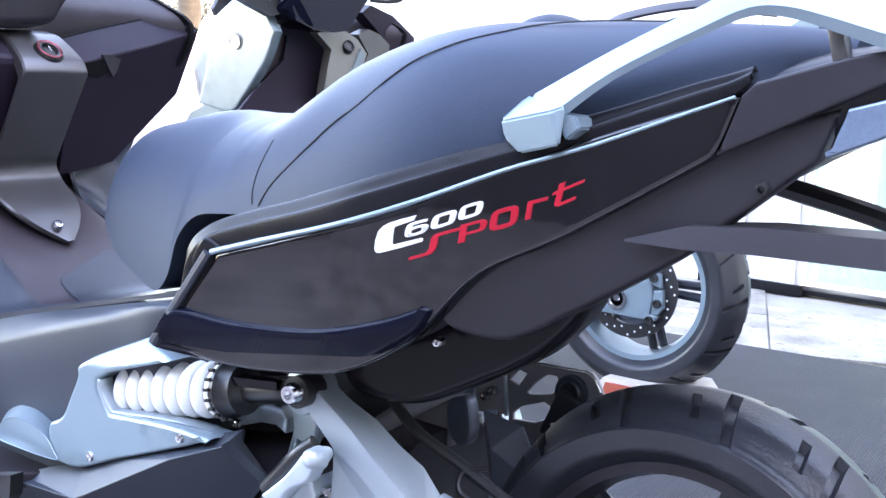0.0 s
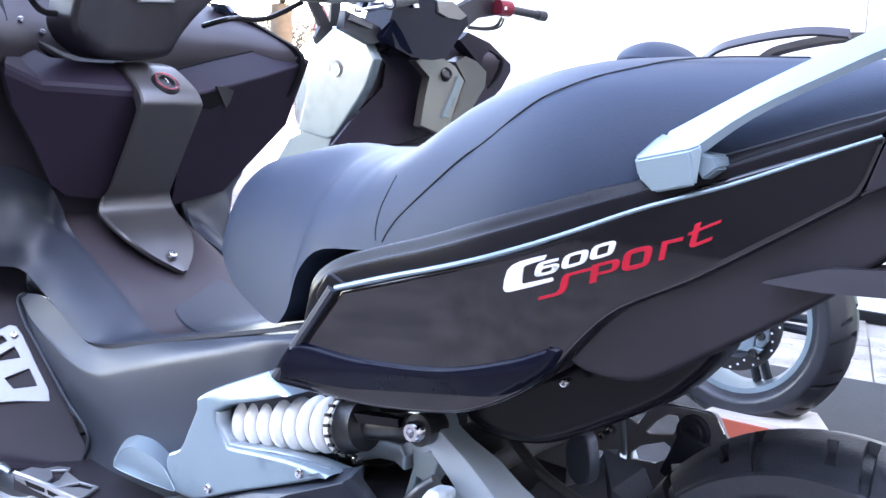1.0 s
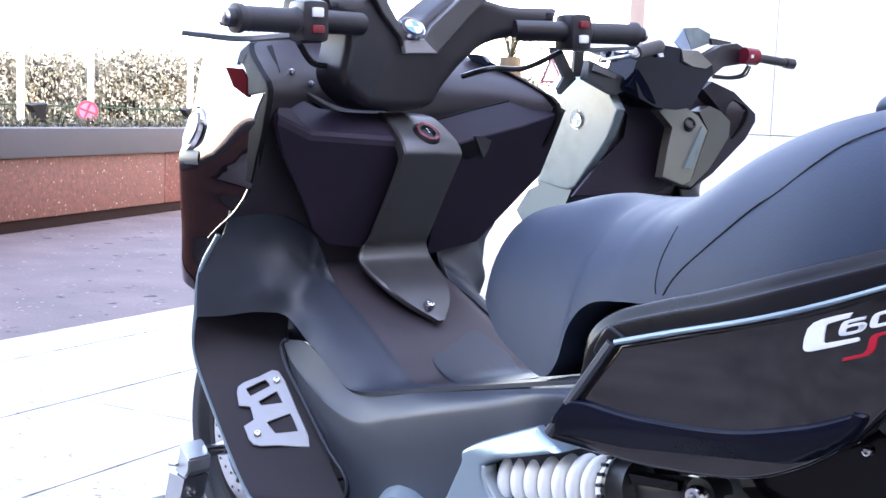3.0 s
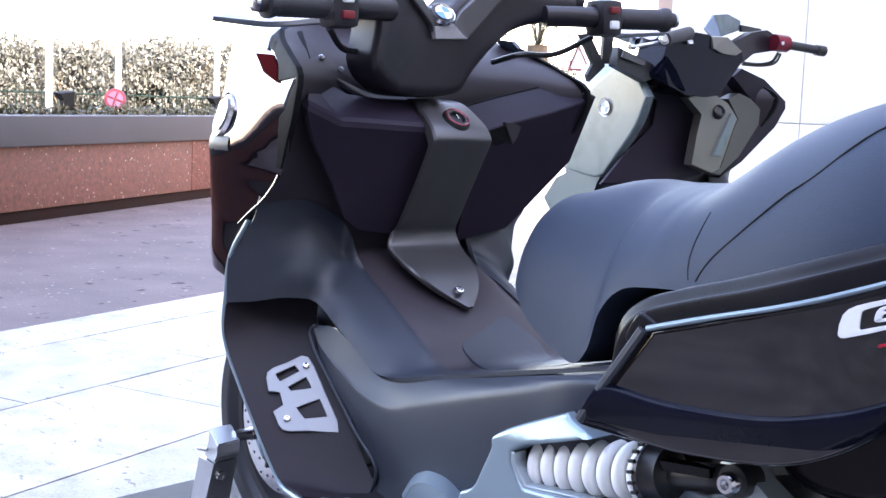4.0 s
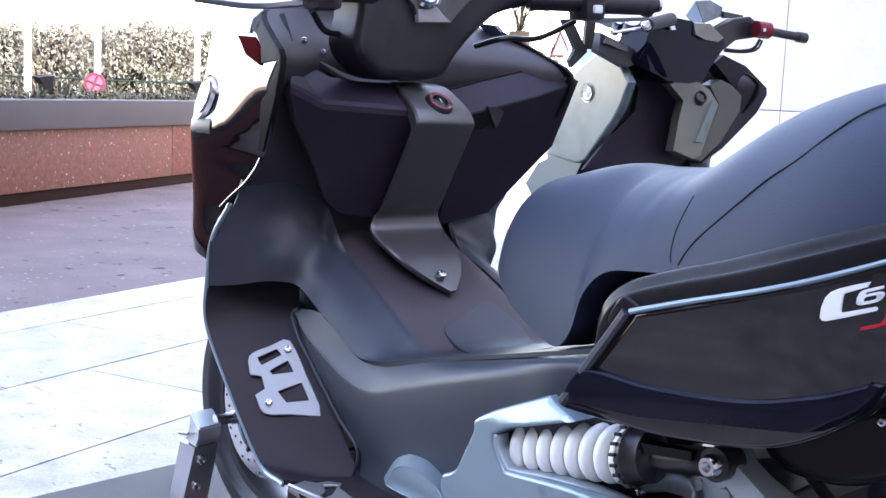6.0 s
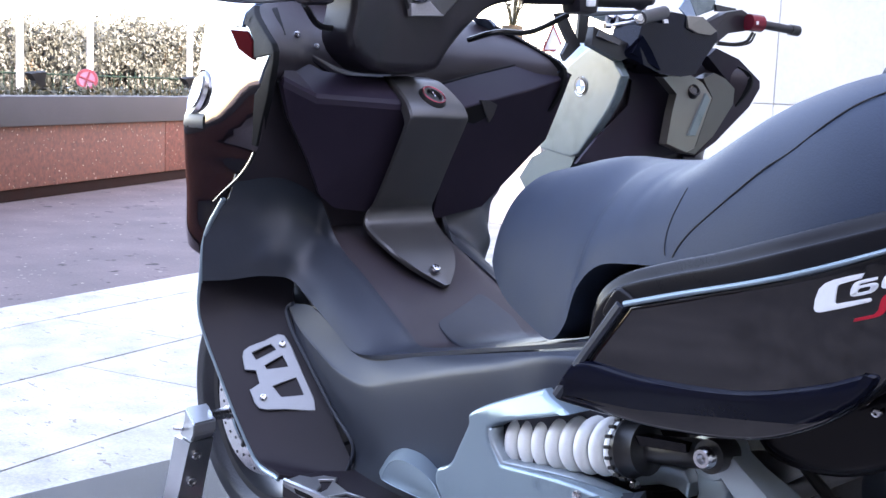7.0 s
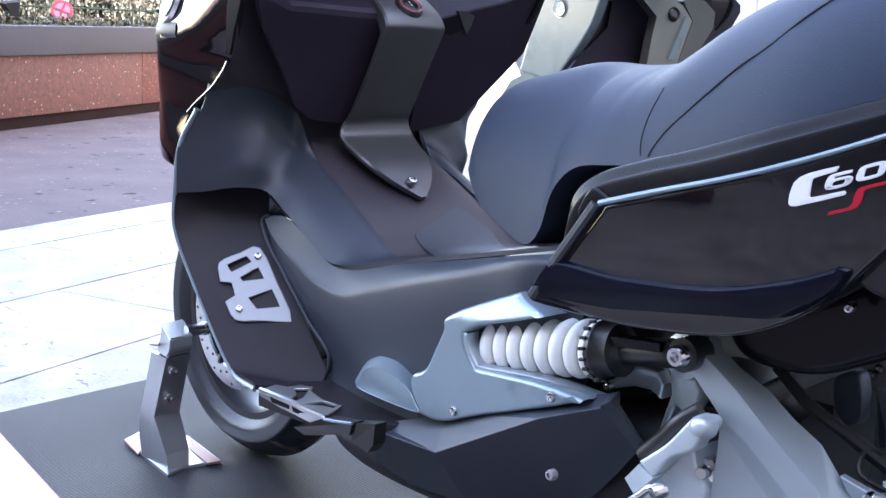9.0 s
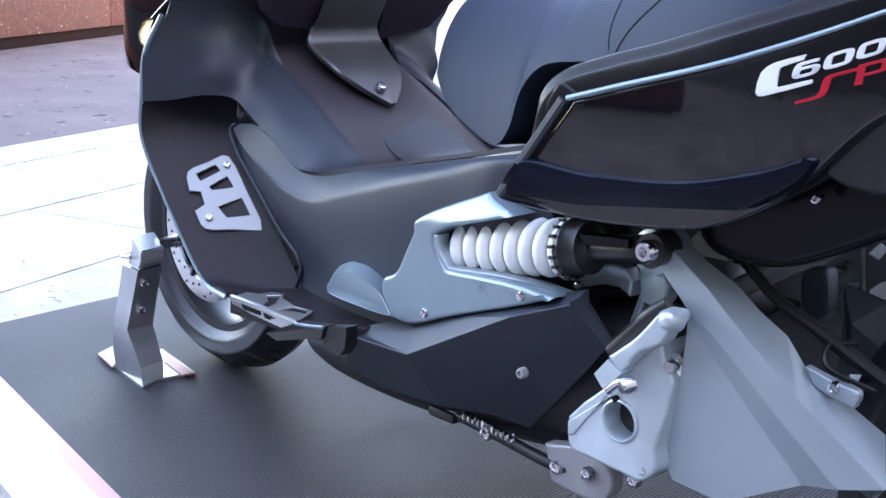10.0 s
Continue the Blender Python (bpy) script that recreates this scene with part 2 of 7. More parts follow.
# ---- the place ----
def tiles_material(name, a, b, rough, scale, bump):
    m = mat(name, a, rough, vary=0.1, scale=scale, fine=scale * 18, bump=bump, tint=b)
    nt = m.node_tree
    geo = nt.nodes.new("ShaderNodeNewGeometry")
    for n in [n for n in nt.nodes if n.type == "TEX_NOISE"]:
        nt.links.new(geo.outputs["Position"], n.inputs["Vector"])
    info = nt.nodes.new("ShaderNodeObjectInfo")
    hs = nt.nodes.new("ShaderNodeHueSaturation")
    rng = nt.nodes.new("ShaderNodeMapRange")
    rng.inputs["To Min"].default_value, rng.inputs["To Max"].default_value = 0.86, 1.1
    bsdf = nt.nodes["Principled BSDF"]
    src = bsdf.inputs["Base Color"].links[0].from_socket
    nt.links.new(info.outputs["Random"], rng.inputs["Value"])
    nt.links.new(rng.outputs[0], hs.inputs["Value"])
    nt.links.new(src, hs.inputs["Color"])
    nt.links.new(hs.outputs[0], bsdf.inputs["Base Color"])
    return m


M_GROUND = mat("asphalt", (0.112, 0.086, 0.088), 0.9, vary=0.35, scale=2.5, fine=60, bump=0.6, spec=0.2)
flecks(M_GROUND, (0.26, 0.22, 0.20), 22, 0.66, (1, 1, 1), 0.05)
flecks(M_GROUND, (0.035, 0.028, 0.030), 9, 0.66, (1, 1, 1), 0.04)
M_FORE = mat("worn grey stone", (0.13, 0.105, 0.092), 0.7, vary=0.45, scale=2.2, fine=30, bump=0.4, tint=(0.27, 0.22, 0.195))
M_JOINT = mat("slab bed", (0.25, 0.235, 0.21), 0.9, vary=0.25, scale=4)
M_SLAB = tiles_material("travertine", (0.105, 0.092, 0.078), (0.41, 0.385, 0.35), 0.6, 7, 0.6)
flecks(M_SLAB, (0.085, 0.060, 0.042), 48, 0.655, (0.45, 1.0, 1), 0.03)
flecks(M_SLAB, (0.20, 0.175, 0.15), 5, 0.66, (0.5, 1.4, 1), 0.10)
M_GRANITE = mat("red granite", (0.060, 0.0155, 0.0115), 0.7, vary=0.4, scale=30, fine=55, tint=(0.135, 0.046, 0.034), spec=0.25)
flecks(M_GRANITE, (0.30, 0.22, 0.19), 38, 0.665, (1, 1, 1), 0.03)
M_CAP = mat("grey stone cap", (0.042, 0.038, 0.042), 0.8, vary=0.25, scale=3, fine=60, bump=0.2, spec=0.25)
M_PLINTH = mat("dark plinth", (0.012, 0.0045, 0.004), 0.9, vary=0.3, spec=0.1)
M_MAT = mat("ribbed rubber mat", (0.028, 0.029, 0.033), 0.68, vary=0.25, scale=3, fine=200, spec=0.35)
nt = M_MAT.node_tree
wave = nt.nodes.new("ShaderNodeTexWave")
wave.bands_direction, wave.wave_type = "X", "BANDS"
wave.inputs["Scale"].default_value, wave.inputs["Distortion"].default_value = 52, 0.0
co = nt.nodes.new("ShaderNodeTexCoord")
turn = nt.nodes.new("ShaderNodeMapping")
turn.inputs["Rotation"].default_value = (0, 0, radians(-6))
nt.links.new(co.outputs["Object"], turn.inputs["Vector"])
nt.links.new(turn.outputs[0], wave.inputs["Vector"])
ribs = nt.nodes.new("ShaderNodeBump")
ribs.inputs["Strength"].default_value, ribs.inputs["Distance"].default_value = 0.8, 0.002
nt.links.new(wave.outputs["Fac"], ribs.inputs["Height"])
nt.links.new(ribs.outputs[0], nt.nodes["Principled BSDF"].inputs["Normal"])
M_PINK = mat("red border vinyl", (0.36, 0.15, 0.15), 0.45, vary=0.15)
M_EDGE = mat("white edge strip", (0.52, 0.48, 0.45), 0.4, vary=0.08)
M_WALL = tiles_material("white stone cladding", (0.62, 0.60, 0.57), (0.72, 0.70, 0.68), 0.5, 3, 0.1)
# this and the next: surfaces of the two unseen walls added for shading
M_EASTWALL = mat("beige stone wall", (0.34, 0.31, 0.28), 0.6, vary=0.2, scale=1.2, fine=30)
M_DARKWALL = mat("dark stone wall", (0.050, 0.042, 0.042), 0.6, vary=0.3, scale=1.2, fine=30)
M_BLUEGREY = mat("blue-grey cast metal", (0.12, 0.14, 0.18), 0.4, metal=0.3)
M_GLASSG = glass("green glass", (0.30, 0.55, 0.45), 0.45)
M_ROOM = mat("pale interior", (0.5, 0.52, 0.5), 0.7)
M_POLE = mat("white pole", (0.7, 0.7, 0.7), 0.4)
M_FENCE = mat("green railing paint", (0.012, 0.030, 0.020), 0.6, spec=0.2)
M_BLACKP = mat("matt black metal", (0.006, 0.006, 0.007), 0.7, spec=0.15)
M_SOIL = mat("soil", (0.06, 0.045, 0.03), 0.9, vary=0.4, scale=20)
M_TRUNK = mat("bark", (0.10, 0.075, 0.05), 0.9, vary=0.4, scale=20, bump=0.8)


def leaf_material(name, a, b):
    m = mat(name, a, 0.5, vary=0.2, scale=2)
    nt = m.node_tree
    geo = nt.nodes.new("ShaderNodeNewGeometry")
    mix = nt.nodes.new("ShaderNodeMix")
    mix.data_type = "RGBA"
    mix.inputs["A"].default_value, mix.inputs["B"].default_value = (*a, 1), (*b, 1)
    nt.links.new(geo.outputs["Random Per Island"], mix.inputs["Factor"])
    nt.links.new(mix.outputs["Result"], nt.nodes["Principled BSDF"].inputs["Base Color"])
    return m


M_LEAF = leaf_material("leaves", (0.030, 0.037, 0.035), (0.056, 0.064, 0.057))
M_HEDGE = leaf_material("planter leaves", (0.010, 0.017, 0.007), (0.050, 0.042, 0.018))

# ground to the horizon
bm = bmesh.new()
bmesh.ops.create_grid(bm, x_segments=8, y_segments=8, size=400)
ground = part("ground", bm, M_GROUND, None, smooth=False)
ground.location.z = -0.045
tagged(ground, "worn grey-violet asphalt road beside the pavement", "road", kind="structure")

# pavement: a slab bed whose kerb line runs from the road edge
KERB = Vector((-3.410, 0.342, 0)), Vector((-3.860, 1.506, 0))
kd = (KERB[1] - KERB[0]).normalized()          # along the kerb
kn = Vector((kd.y, -kd.x, 0))                  # towards the bikes
if kn.x < 0:
    kn = -kn


def on_pave(a, b, z=0.0):
    p = KERB[0] + kd * a + kn * b
    return (p.x, p.y, z)


bm = loft([[on_pave(-12, 0, -0.06), on_pave(12, 0, -0.06), on_pave(12, 16, -0.06), on_pave(-12, 16, -0.06)],
           [on_pave(-12, 0, -0.022), on_pave(12, 0, -0.022), on_pave(12, 16, -0.022), on_pave(-12, 16, -0.022)]])
pavement = tagged(part("pavement", bm, M_JOINT, None, smooth=False), "pale travertine slab pavement with thin joints", "pavement", kind="structure")

# darker paved forecourt on the near side
bm = loft([[(-2.1, -0.75, z), (8, -1.6, z), (8, -9.3, z), (-6, -9.3, z)] for z in (-0.05, -0.005)])
tagged(part("forecourt", bm, M_FORE, None, smooth=False), "worn grey stone forecourt beside the mat", "pavement", kind="structure")

# planter
PL = Vector((-7.205, 1.806, 0)), Vector((-8.800, 4.180, 0))
pd = (PL[1] - PL[0]).normalized()
pn = Vector((-pd.y, pd.x, 0))                  # away from the bikes
if pn.x > 0:
    pn = -pn


def planter_box(name, a0, a1, b0, b1, z0, z1, material, parent, bevel=0.01):
    c = PL[0] + pd * (a0 + a1) / 2 + pn * (b0 + b1) / 2
    m = Matrix.Rotation(math.atan2(pd.y, pd.x), 4, "Z")
    bm = box((a1 - a0, abs(b1 - b0), z1 - z0), (0, 0, 0), bevel)
    bmesh.ops.transform(bm, matrix=Matrix.Translation((c.x, c.y, (z0 + z1) / 2)) @ m, verts=bm.verts)
    return part(name, bm, material, parent)


planter = new("planter")
tagged(planter, "long red granite planter with a grey stone cap", "planter", kind="structure")
G0 = -0.045
planter_box("plinth", -9, 14, 0.03, 1.6, G0, 0.045, M_PLINTH, planter)
for k in range(4):
    planter_box("granite_panel", -9 + k * 5.75, -9 + k * 5.75 + 5.745, 0.0, 1.6, 0.045, 0.488, M_GRANITE, planter)
planter_box("cap", -9, 14, -0.05, 0.25, 0.490, 0.70, M_CAP, planter)
planter_box("soil", -9, 14, 0.25, 1.6, 0.472, 0.66, M_SOIL, planter)


def leaves(bm, centre, spread, count, size, rng):
    for _ in range(count):
        p = Vector(centre) + Vector([rng.gauss(0, 1) * s for s in spread])
        m = Matrix.Translation(p) @ Euler((rng.uniform(0, 6.3), rng.uniform(0, 6.3), rng.uniform(0, 6.3))).to_matrix().to_4x4()
        s = size * rng.uniform(0.6, 1.4)
        q = [bm.verts.new(m @ Vector(v)) for v in ((-s, 0, 0), (0, -0.45 * s, 0.1 * s), (s, 0, 0), (0, 0.45 * s, 0.1 * s))]
        bm.faces.new(q)


rng = random.Random(4)
bm = bmesh.new()
for k in range(340):
    a = rng.uniform(-8.8, 9)
    p = PL[0] + pd * a + pn * rng.uniform(0.25, 0.9)
    leaves(bm, (p.x, p.y, 0.685 + 0.03 * rng.random()), (0.09, 0.09, 0.028), 26, 0.026, rng)
tagged(part("planter_plants", bm, M_HEDGE, None, smooth=False), "low green ground cover growing in the planter", "plants", kind="stuff")

# far row of trees beyond the street
for k in range(42):
    f = (k % 18) / 17 if k < 34 else (33 - k) / 17
    back = 17 < k < 34
    p = Vector((-21.5, 1.0)).lerp(Vector((-17.0, 16.5)), f) + Vector((rng.uniform(-0.8, 0.8) - 2.2 * back, rng.uniform(-0.2, 0.2) + 0.45 * back))
    h = rng.uniform(1.22, 1.72) + 0.35 * max(0, f - 0.3)
    tree = new("tree")
    tree.location = (p.x, p.y, G0)
    tagged(tree, "slender street tree with loose grey-green foliage", "tree", group="row of street trees")
    bm = tube([(0, 0, 0), (0.03, 0.02, h * 0.4), (0.0, 0.05, h * 0.8)], (0.05, 0.015), 7)
    for b in range(6):
        t = rng.uniform(0, 6.3)
        z = h * rng.uniform(0.3, 0.6)
        tube([(0, 0, z), (0.35 * math.cos(t), 0.35 * math.sin(t), z + 0.4)], (0.02, 0.006), 5, bm, 2)
    part("trunk", bm, M_TRUNK, tree)
    bm = bmesh.new()
    for c in range(70):
        z = h * rng.uniform(0.08, 1.0)
        w = 0.72 * (1 - 0.8 * (z / h - 0.55) ** 2)
        leaves(bm, (rng.uniform(-w, w), rng.uniform(-w, w), z), (0.15, 0.15, 0.14), 125, 0.043, rng)
    part("crown", bm, M_LEAF, tree, smooth=False)

# green railing in front of the trees
fence = new("fence")
fence.location = (-13.5, 2.0, G0)
tagged(fence, "thin green metal railing along the street", "fence", kind="structure")
fd = Vector((-1.6, 8.0, 0))
for z in (0.35, 0.88):
    part("rail", tube([(0, 0, z), tuple(fd + Vector((0, 0, z)))], 0.012, 6, None, 0), M_FENCE, fence)
post_mesh = None
for k in range(70):
    bar_ = fd * (k / 69)
    if post_mesh is None:
        bm = tube([(0, 0, 0.0), (0, 0, 0.95)], 0.008, 5, None, 0)
        first_post = part("post", bm, M_FENCE, fence)
        post_mesh = first_post.data
    else:
        ob = new("post", post_mesh)
        ob.parent = fence
        ob.location = bar_

# flag poles, flood lamps and a no-stopping sign
for x, y in ((-11.65, 3.81), (-13.2, 5.31), (-13.0, 6.57)):
    pole = tagged(part("flag_pole", lathe([(0, 0), (0.07, 0), (0.07, 0.03), (0.04, 0.05), (0.036, 2.2), (0.032, 5.0), (0, 5.0)], 14, axis=(0, 0, 1)), M_POLE), "tall white painted metal flag pole", "pole", "flag poles")
    pole.location = (x, y, G0)
for x, y in ((-9.6, 3.13), (-10.85, 5.345)):
    lampo = new("flood_lamp")
    lampo.location = (x, y, 0.66)
    tagged(lampo, "black flood lamp on a bracket in the planter", "lamp", "planter flood lamps")
    face = [(0.0, -0.105, 0.20), (0.0, -0.03, 0.215), (0.0, 0.075, 0.225), (0.0, 0.055, 0.13), (0.0, 0.085, 0.045), (0.0, -0.04, 0.03), (0.0, -0.05, 0.13)]
    part("housing", loft([face, [(0.10, y * 0.8, 0.03 + z * 0.8) for _, y, z in face]]), M_BLACKP, lampo, smooth=False)
    part("bracket", box((0.02, 0.14, 0.10), (0.02, 0, 0.03), 0.004), M_BLACKP, lampo)
M_SIGN = mat("violet sign face", (0.24, 0.12, 0.20), 0.6)
M_SIGNRED = mat("faded sign red", (0.20, 0.028, 0.05), 0.6)
sign = new("traffic_sign")
sign.location = (-12.0, 4.718, G0)
tagged(sign, "round red-rimmed no-stopping sign on a post", "sign")
sn = Vector((0.9, -0.42, 0))
part("sign_post", tube([(0, 0, 0), (0, 0, 0.735)], 0.025, 8, None, 0), M_POLE, sign)
part("sign_plate", lathe([(0, 0.0), (0.115, 0.0), (0.12, -0.006), (0.115, -0.012), (0, -0.012)], 32, (0, 0, 0.845), sn), M_SIGN, sign)
part("sign_rim", lathe([(0.088, 0.004), (0.118, 0.004), (0.118, -0.002), (0.088, -0.002)], 32, (0, 0, 0.845), sn, closed=True), M_SIGNRED, sign)
q = Vector((0, 0, 1)).rotation_difference(sn)
for a in (0.785, -0.785):
    c = Vector((0, 0, 0.845)) + sn.normalized() * 0.003
    dv = q @ Vector((math.cos(a), math.sin(a), 0)) * 0.09
    part("sign_bar", tube([c - dv, c + dv], 0.011, 6, None, 0), M_SIGNRED, sign)

# low palm in a pot and a pinkish column at the end of the building
palm = new("palm")
palm.location = (-5.0, 4.56, G0)
tagged(palm, "low palm with a rough brown trunk and thin fronds", "palm")
bm = tube([(0, 0, 0), (0.01, 0, 0.6), (0, 0, 1.36)], (0.10, 0.075), 12)
part("trunk", bm, M_TRUNK, palm)
part("tub", lathe([(0, 0), (0.20, 0), (0.26, 0.88), (0.28, 0.90), (0.28, 0.95), (0.25, 0.95), (0.24, 0.90), (0, 0.90)], 28, axis=(0, 0, 1)), M_WALL, palm, "white plant tub")
for k in range(22):
    t, lean = rng.uniform(0, 6.3), rng.uniform(0.2, 1.0)
    tip = Vector((0.34 * lean * math.cos(t), 0.34 * lean * math.sin(t), 1.36 + 0.30 * (1.05 - lean)))
    mid_ = Vector((tip.x * 0.45, tip.y * 0.45, 1.40 + 0.22 * (1.1 - lean)))
    bm = bmesh.new()
    c_ = curve([(0, 0, 1.34), tuple(mid_), tuple(tip)], 5)
    for i in range(3, len(c_)):
        for sg in (-1, 1):
            a_ = Vector(c_[i])
            o_ = Vector((-math.sin(t) * sg, math.cos(t) * sg, -0.35)) * 0.085 + (Vector(c_[i]) - Vector(c_[i - 1])) * 1.2
            n_ = Vector((math.cos(t), math.sin(t), 0)) * 0.007
            bm.faces.new([bm.verts.new(v) for v in (a_ - n_, a_ + n_, a_ + o_)])
    tube([tuple(v) for v in c_], (0.006, 0.002), 5, bm, 0)
    part("frond", bm, M_HEDGE, palm, smooth=False)
M_COLUMN = mat("pink stone", (0.30, 0.20, 0.17), 0.6, vary=0.12)
column = tagged(part("column", box((0.26, 0.26, 5.0), (0, 0, 2.5), 0.02), M_COLUMN), "pinkish stone column at the end of the building", "column", kind="structure")
column.location = (-4.1, 5.0, G0)

# triangular warning sign beside the column
warning_sign = new("warning_sign")
warning_sign.location = (-4.786, 4.75, G0)
tagged(warning_sign, "white triangular warning sign with a faded red rim", "sign")
tri_ = [(-0.009, 1.371), (-0.094, 1.203), (0.103, 1.204)]
part("sign_plate", loft([[(x, dy, z) for x, z in tri_] for dy in (0.0, 0.01)]), M_POLE, warning_sign, smooth=False)
for k in range(3):
    (xa, za), (xb, zb) = tri_[k], tri_[(k + 1) % 3]
    part("sign_rim", tube([(xa, -0.004, za), (xb, -0.004, zb)], 0.006, 6, None, 0), M_SIGNRED, warning_sign)
part("sign_post", tube([(0, 0.02, 0), (0, 0.02, 1.259)], 0.02, 8, None, 0), M_POLE, warning_sign)

# display mat: its own thin platform, turned a little against the machines
MAT = [(-1.36, -0.355), (-1.68, 2.38), (1.9, 2.72), (2.4, -0.84)]


def slab_poly(pts, z0, z1):
    return loft([[(x, y, z0) for x, y in pts], [(x, y, z1) for x, y in pts]])


display_mat = tagged(part("display_mat", slab_poly(MAT, -0.012, 0.0), M_MAT, None, smooth=False),
                     "dark ribbed rubber display mat under the scooters", "mat", kind="structure")
md = (Vector((2.4, -0.84)) - Vector((-1.36, -0.355))).normalized()
mn = Vector((md.y, -md.x))
for nm, w0, w1, m_ in (("red_border", 0.0, 0.028, M_PINK), ("white_border", 0.028, 0.135, M_EDGE)):
    q0, q1 = Vector(MAT[0]), Vector(MAT[3])
    part(nm, slab_poly([tuple(q0 + mn * w0), tuple(q0 + mn * w1), tuple(q1 + mn * w1), tuple(q1 + mn * w0)], -0.012, 0.001), m_, display_mat, smooth=False)


# ---- scooters ----
def y_side(x, z):
    return -0.29 + 0.26 * (x - 0.2) + 0.15 * (z - 0.64) ** 2 - 0.003


def swell(x, y, z):
    """The flank swells outwards a little round its lettering."""
    b = 0.032 * math.exp(-((x - 0.42) / 0.15) ** 2)
    return (x + 0.78 * b, y - b, z + 0.21 * b)


def swell_side(yfun):
    return lambda u, v, h: swell(u, yfun(u, v) - h, v)


def wheel(parent, at, R, width, rim_r, name, disc_side=-1, disc_r=0.135, rim_mat=None, disc_mat=None):
    hw = width / 2
    w = new(name)
    w.parent = parent
    w.location = at
    prof = [(rim_r, -0.72 * hw), (rim_r + 0.25 * (R - rim_r), -0.98 * hw), (rim_r + 0.55 * (R - rim_r), -hw), (R - 0.030, -0.86 * hw), (R - 0.010, -0.5 * hw), (R, 0)]
    prof = [tuple(p) for p in curve(prof, 3)]
    prof += [(r, -h) for r, h in reversed(prof[:-1])]
    keep = [(r, h) for r, h in prof if abs(h) < 1.01 * hw]
    seam_ = np.cumsum([0] + [math.dist(p_, q_) for p_, q_ in zip(keep, keep[1:])])
    at_ = np.linspace(0, seam_[-1], 61)
    rr_, hh_ = np.interp(at_, seam_, [p_[0] for p_ in keep]), np.interp(at_, seam_, [p_[1] for p_ in keep])
    count = 13                                     # groove pitches round the tyre
    pitch = 2 * math.pi / count
    kinds = ((0.0, -1, 0.05, 0.92, 0.0064), (0.32, -1, 0.28, 0.66, 0.0052), (0.5, 1, 0.05, 0.92, 0.0064), (0.82, 1, 0.28, 0.66, 0.0052))
    cols_ = sorted([c_ + e_ / (R * pitch) for c_, *_, w_ in kinds for e_ in (-w_ - 0.0012, -w_, w_, w_ + 0.0012)] + [0.11, 0.16, 0.21, 0.41, 0.61, 0.66, 0.71, 0.91])
    th = np.array([(k + c_) * pitch for k in range(count) for c_ in cols_])
    around = len(th)
    F = hh_ / hw
    A = np.abs(F)
    T = th[:, None] - 0.10 * A[None, :] ** 1.5     # the grid leans with the grooves
    unit = np.array([c_ for k in range(count) for c_ in cols_])
    depth = np.zeros_like(T)
    for c_, sg, lo, hi, w_ in kinds:
        on_col = (np.abs((unit - c_ + 0.5) % 1 - 0.5) * R * pitch < w_ + 0.0004).astype(float)
        on_row = ((F * sg > lo) & (F * sg < hi)).astype(float)
        depth = np.maximum(depth, on_col[:, None] * on_row[None, :])
    RR = rr_[None, :] - 0.011 * depth * (rr_[None, :] > rim_r + 0.35 * (R - rim_r))
    co_ = np.stack([RR * np.cos(T), np.broadcast_to(hh_[None, :], T.shape), RR * np.sin(T)], -1).reshape(-1, 3)
    cols = len(hh_)
    quads = [(i * cols + k, ((i + 1) % around) * cols + k, ((i + 1) % around) * cols + k + 1, i * cols + k + 1) for i in range(around) for k in range(cols - 1)]
    me = bpy.data.meshes.new("tyre")
    me.from_pydata(co_.tolist(), [], quads)
    bm = bmesh.new()
    bm.from_mesh(me)
    bpy.data.meshes.remove(me)
    part("tyre", bm, M_RUBBER, w, "black rubber tyre with curved tread grooves")
    rim = part("rim", lathe([(rim_r + 0.004, -0.74 * hw), (rim_r - 0.012, -0.72 * hw), (rim_r - 0.022, -0.3 * hw), (rim_r - 0.022, 0.3 * hw), (rim_r - 0.012, 0.72 * hw), (rim_r + 0.004, 0.74 * hw), (rim_r, 0)], 60, closed=True), rim_mat or M_ALU, w, "cast alloy rim")
    for k in range(5):
        bm = bmesh.new()
        for s in (-0.09, 0.09):
            t = 2 * math.pi * k / 5
            a, b = Vector((math.cos(t + 3 * s) * 0.045, 0, math.sin(t + 3 * s) * 0.045)), Vector((math.cos(t + s) * (rim_r - 0.02), 0, math.sin(t + s) * (rim_r - 0.02)))
            tube([a, (a + b) / 2, b], 0.012, 8, bm, 0)
        part("spoke", bm, M_GREY, rim)
    part("hub", lathe([(0.0, -0.05), (0.03, -0.05), (0.05, -0.03), (0.055, 0), (0.05, 0.03), (0.03, 0.05), (0, 0.05)], 28), M_SILVER, w)
    yd = disc_side * (hw + 0.005)
    disc = part("brake_disc", lathe([(disc_r, yd - 0.0025), (disc_r - 0.035, yd - 0.0025), (disc_r - 0.035, yd + 0.0025), (disc_r, yd + 0.0025)], 48, closed=True), disc_mat or M_STEEL, w, "drilled steel brake disc")
    bm = bmesh.new()
    for k in range(36):
        t = 2 * math.pi * k / 36
        r = disc_r - 0.008 - 0.009 * (k % 3)
        lathe([(0, yd - 0.0032), (0.0032, yd - 0.0032), (0.0032, yd + 0.0032), (0, yd + 0.0032)], 6, (r * math.cos(t), 0, r * math.sin(t)), bm=bm)
    # solid dots; white ones stand for bright ground behind the holes
    tagged(part("drilling_dots", bm, M_LETTER if disc_mat is M_BLACK else M_BLACK, disc), kind="stuff")
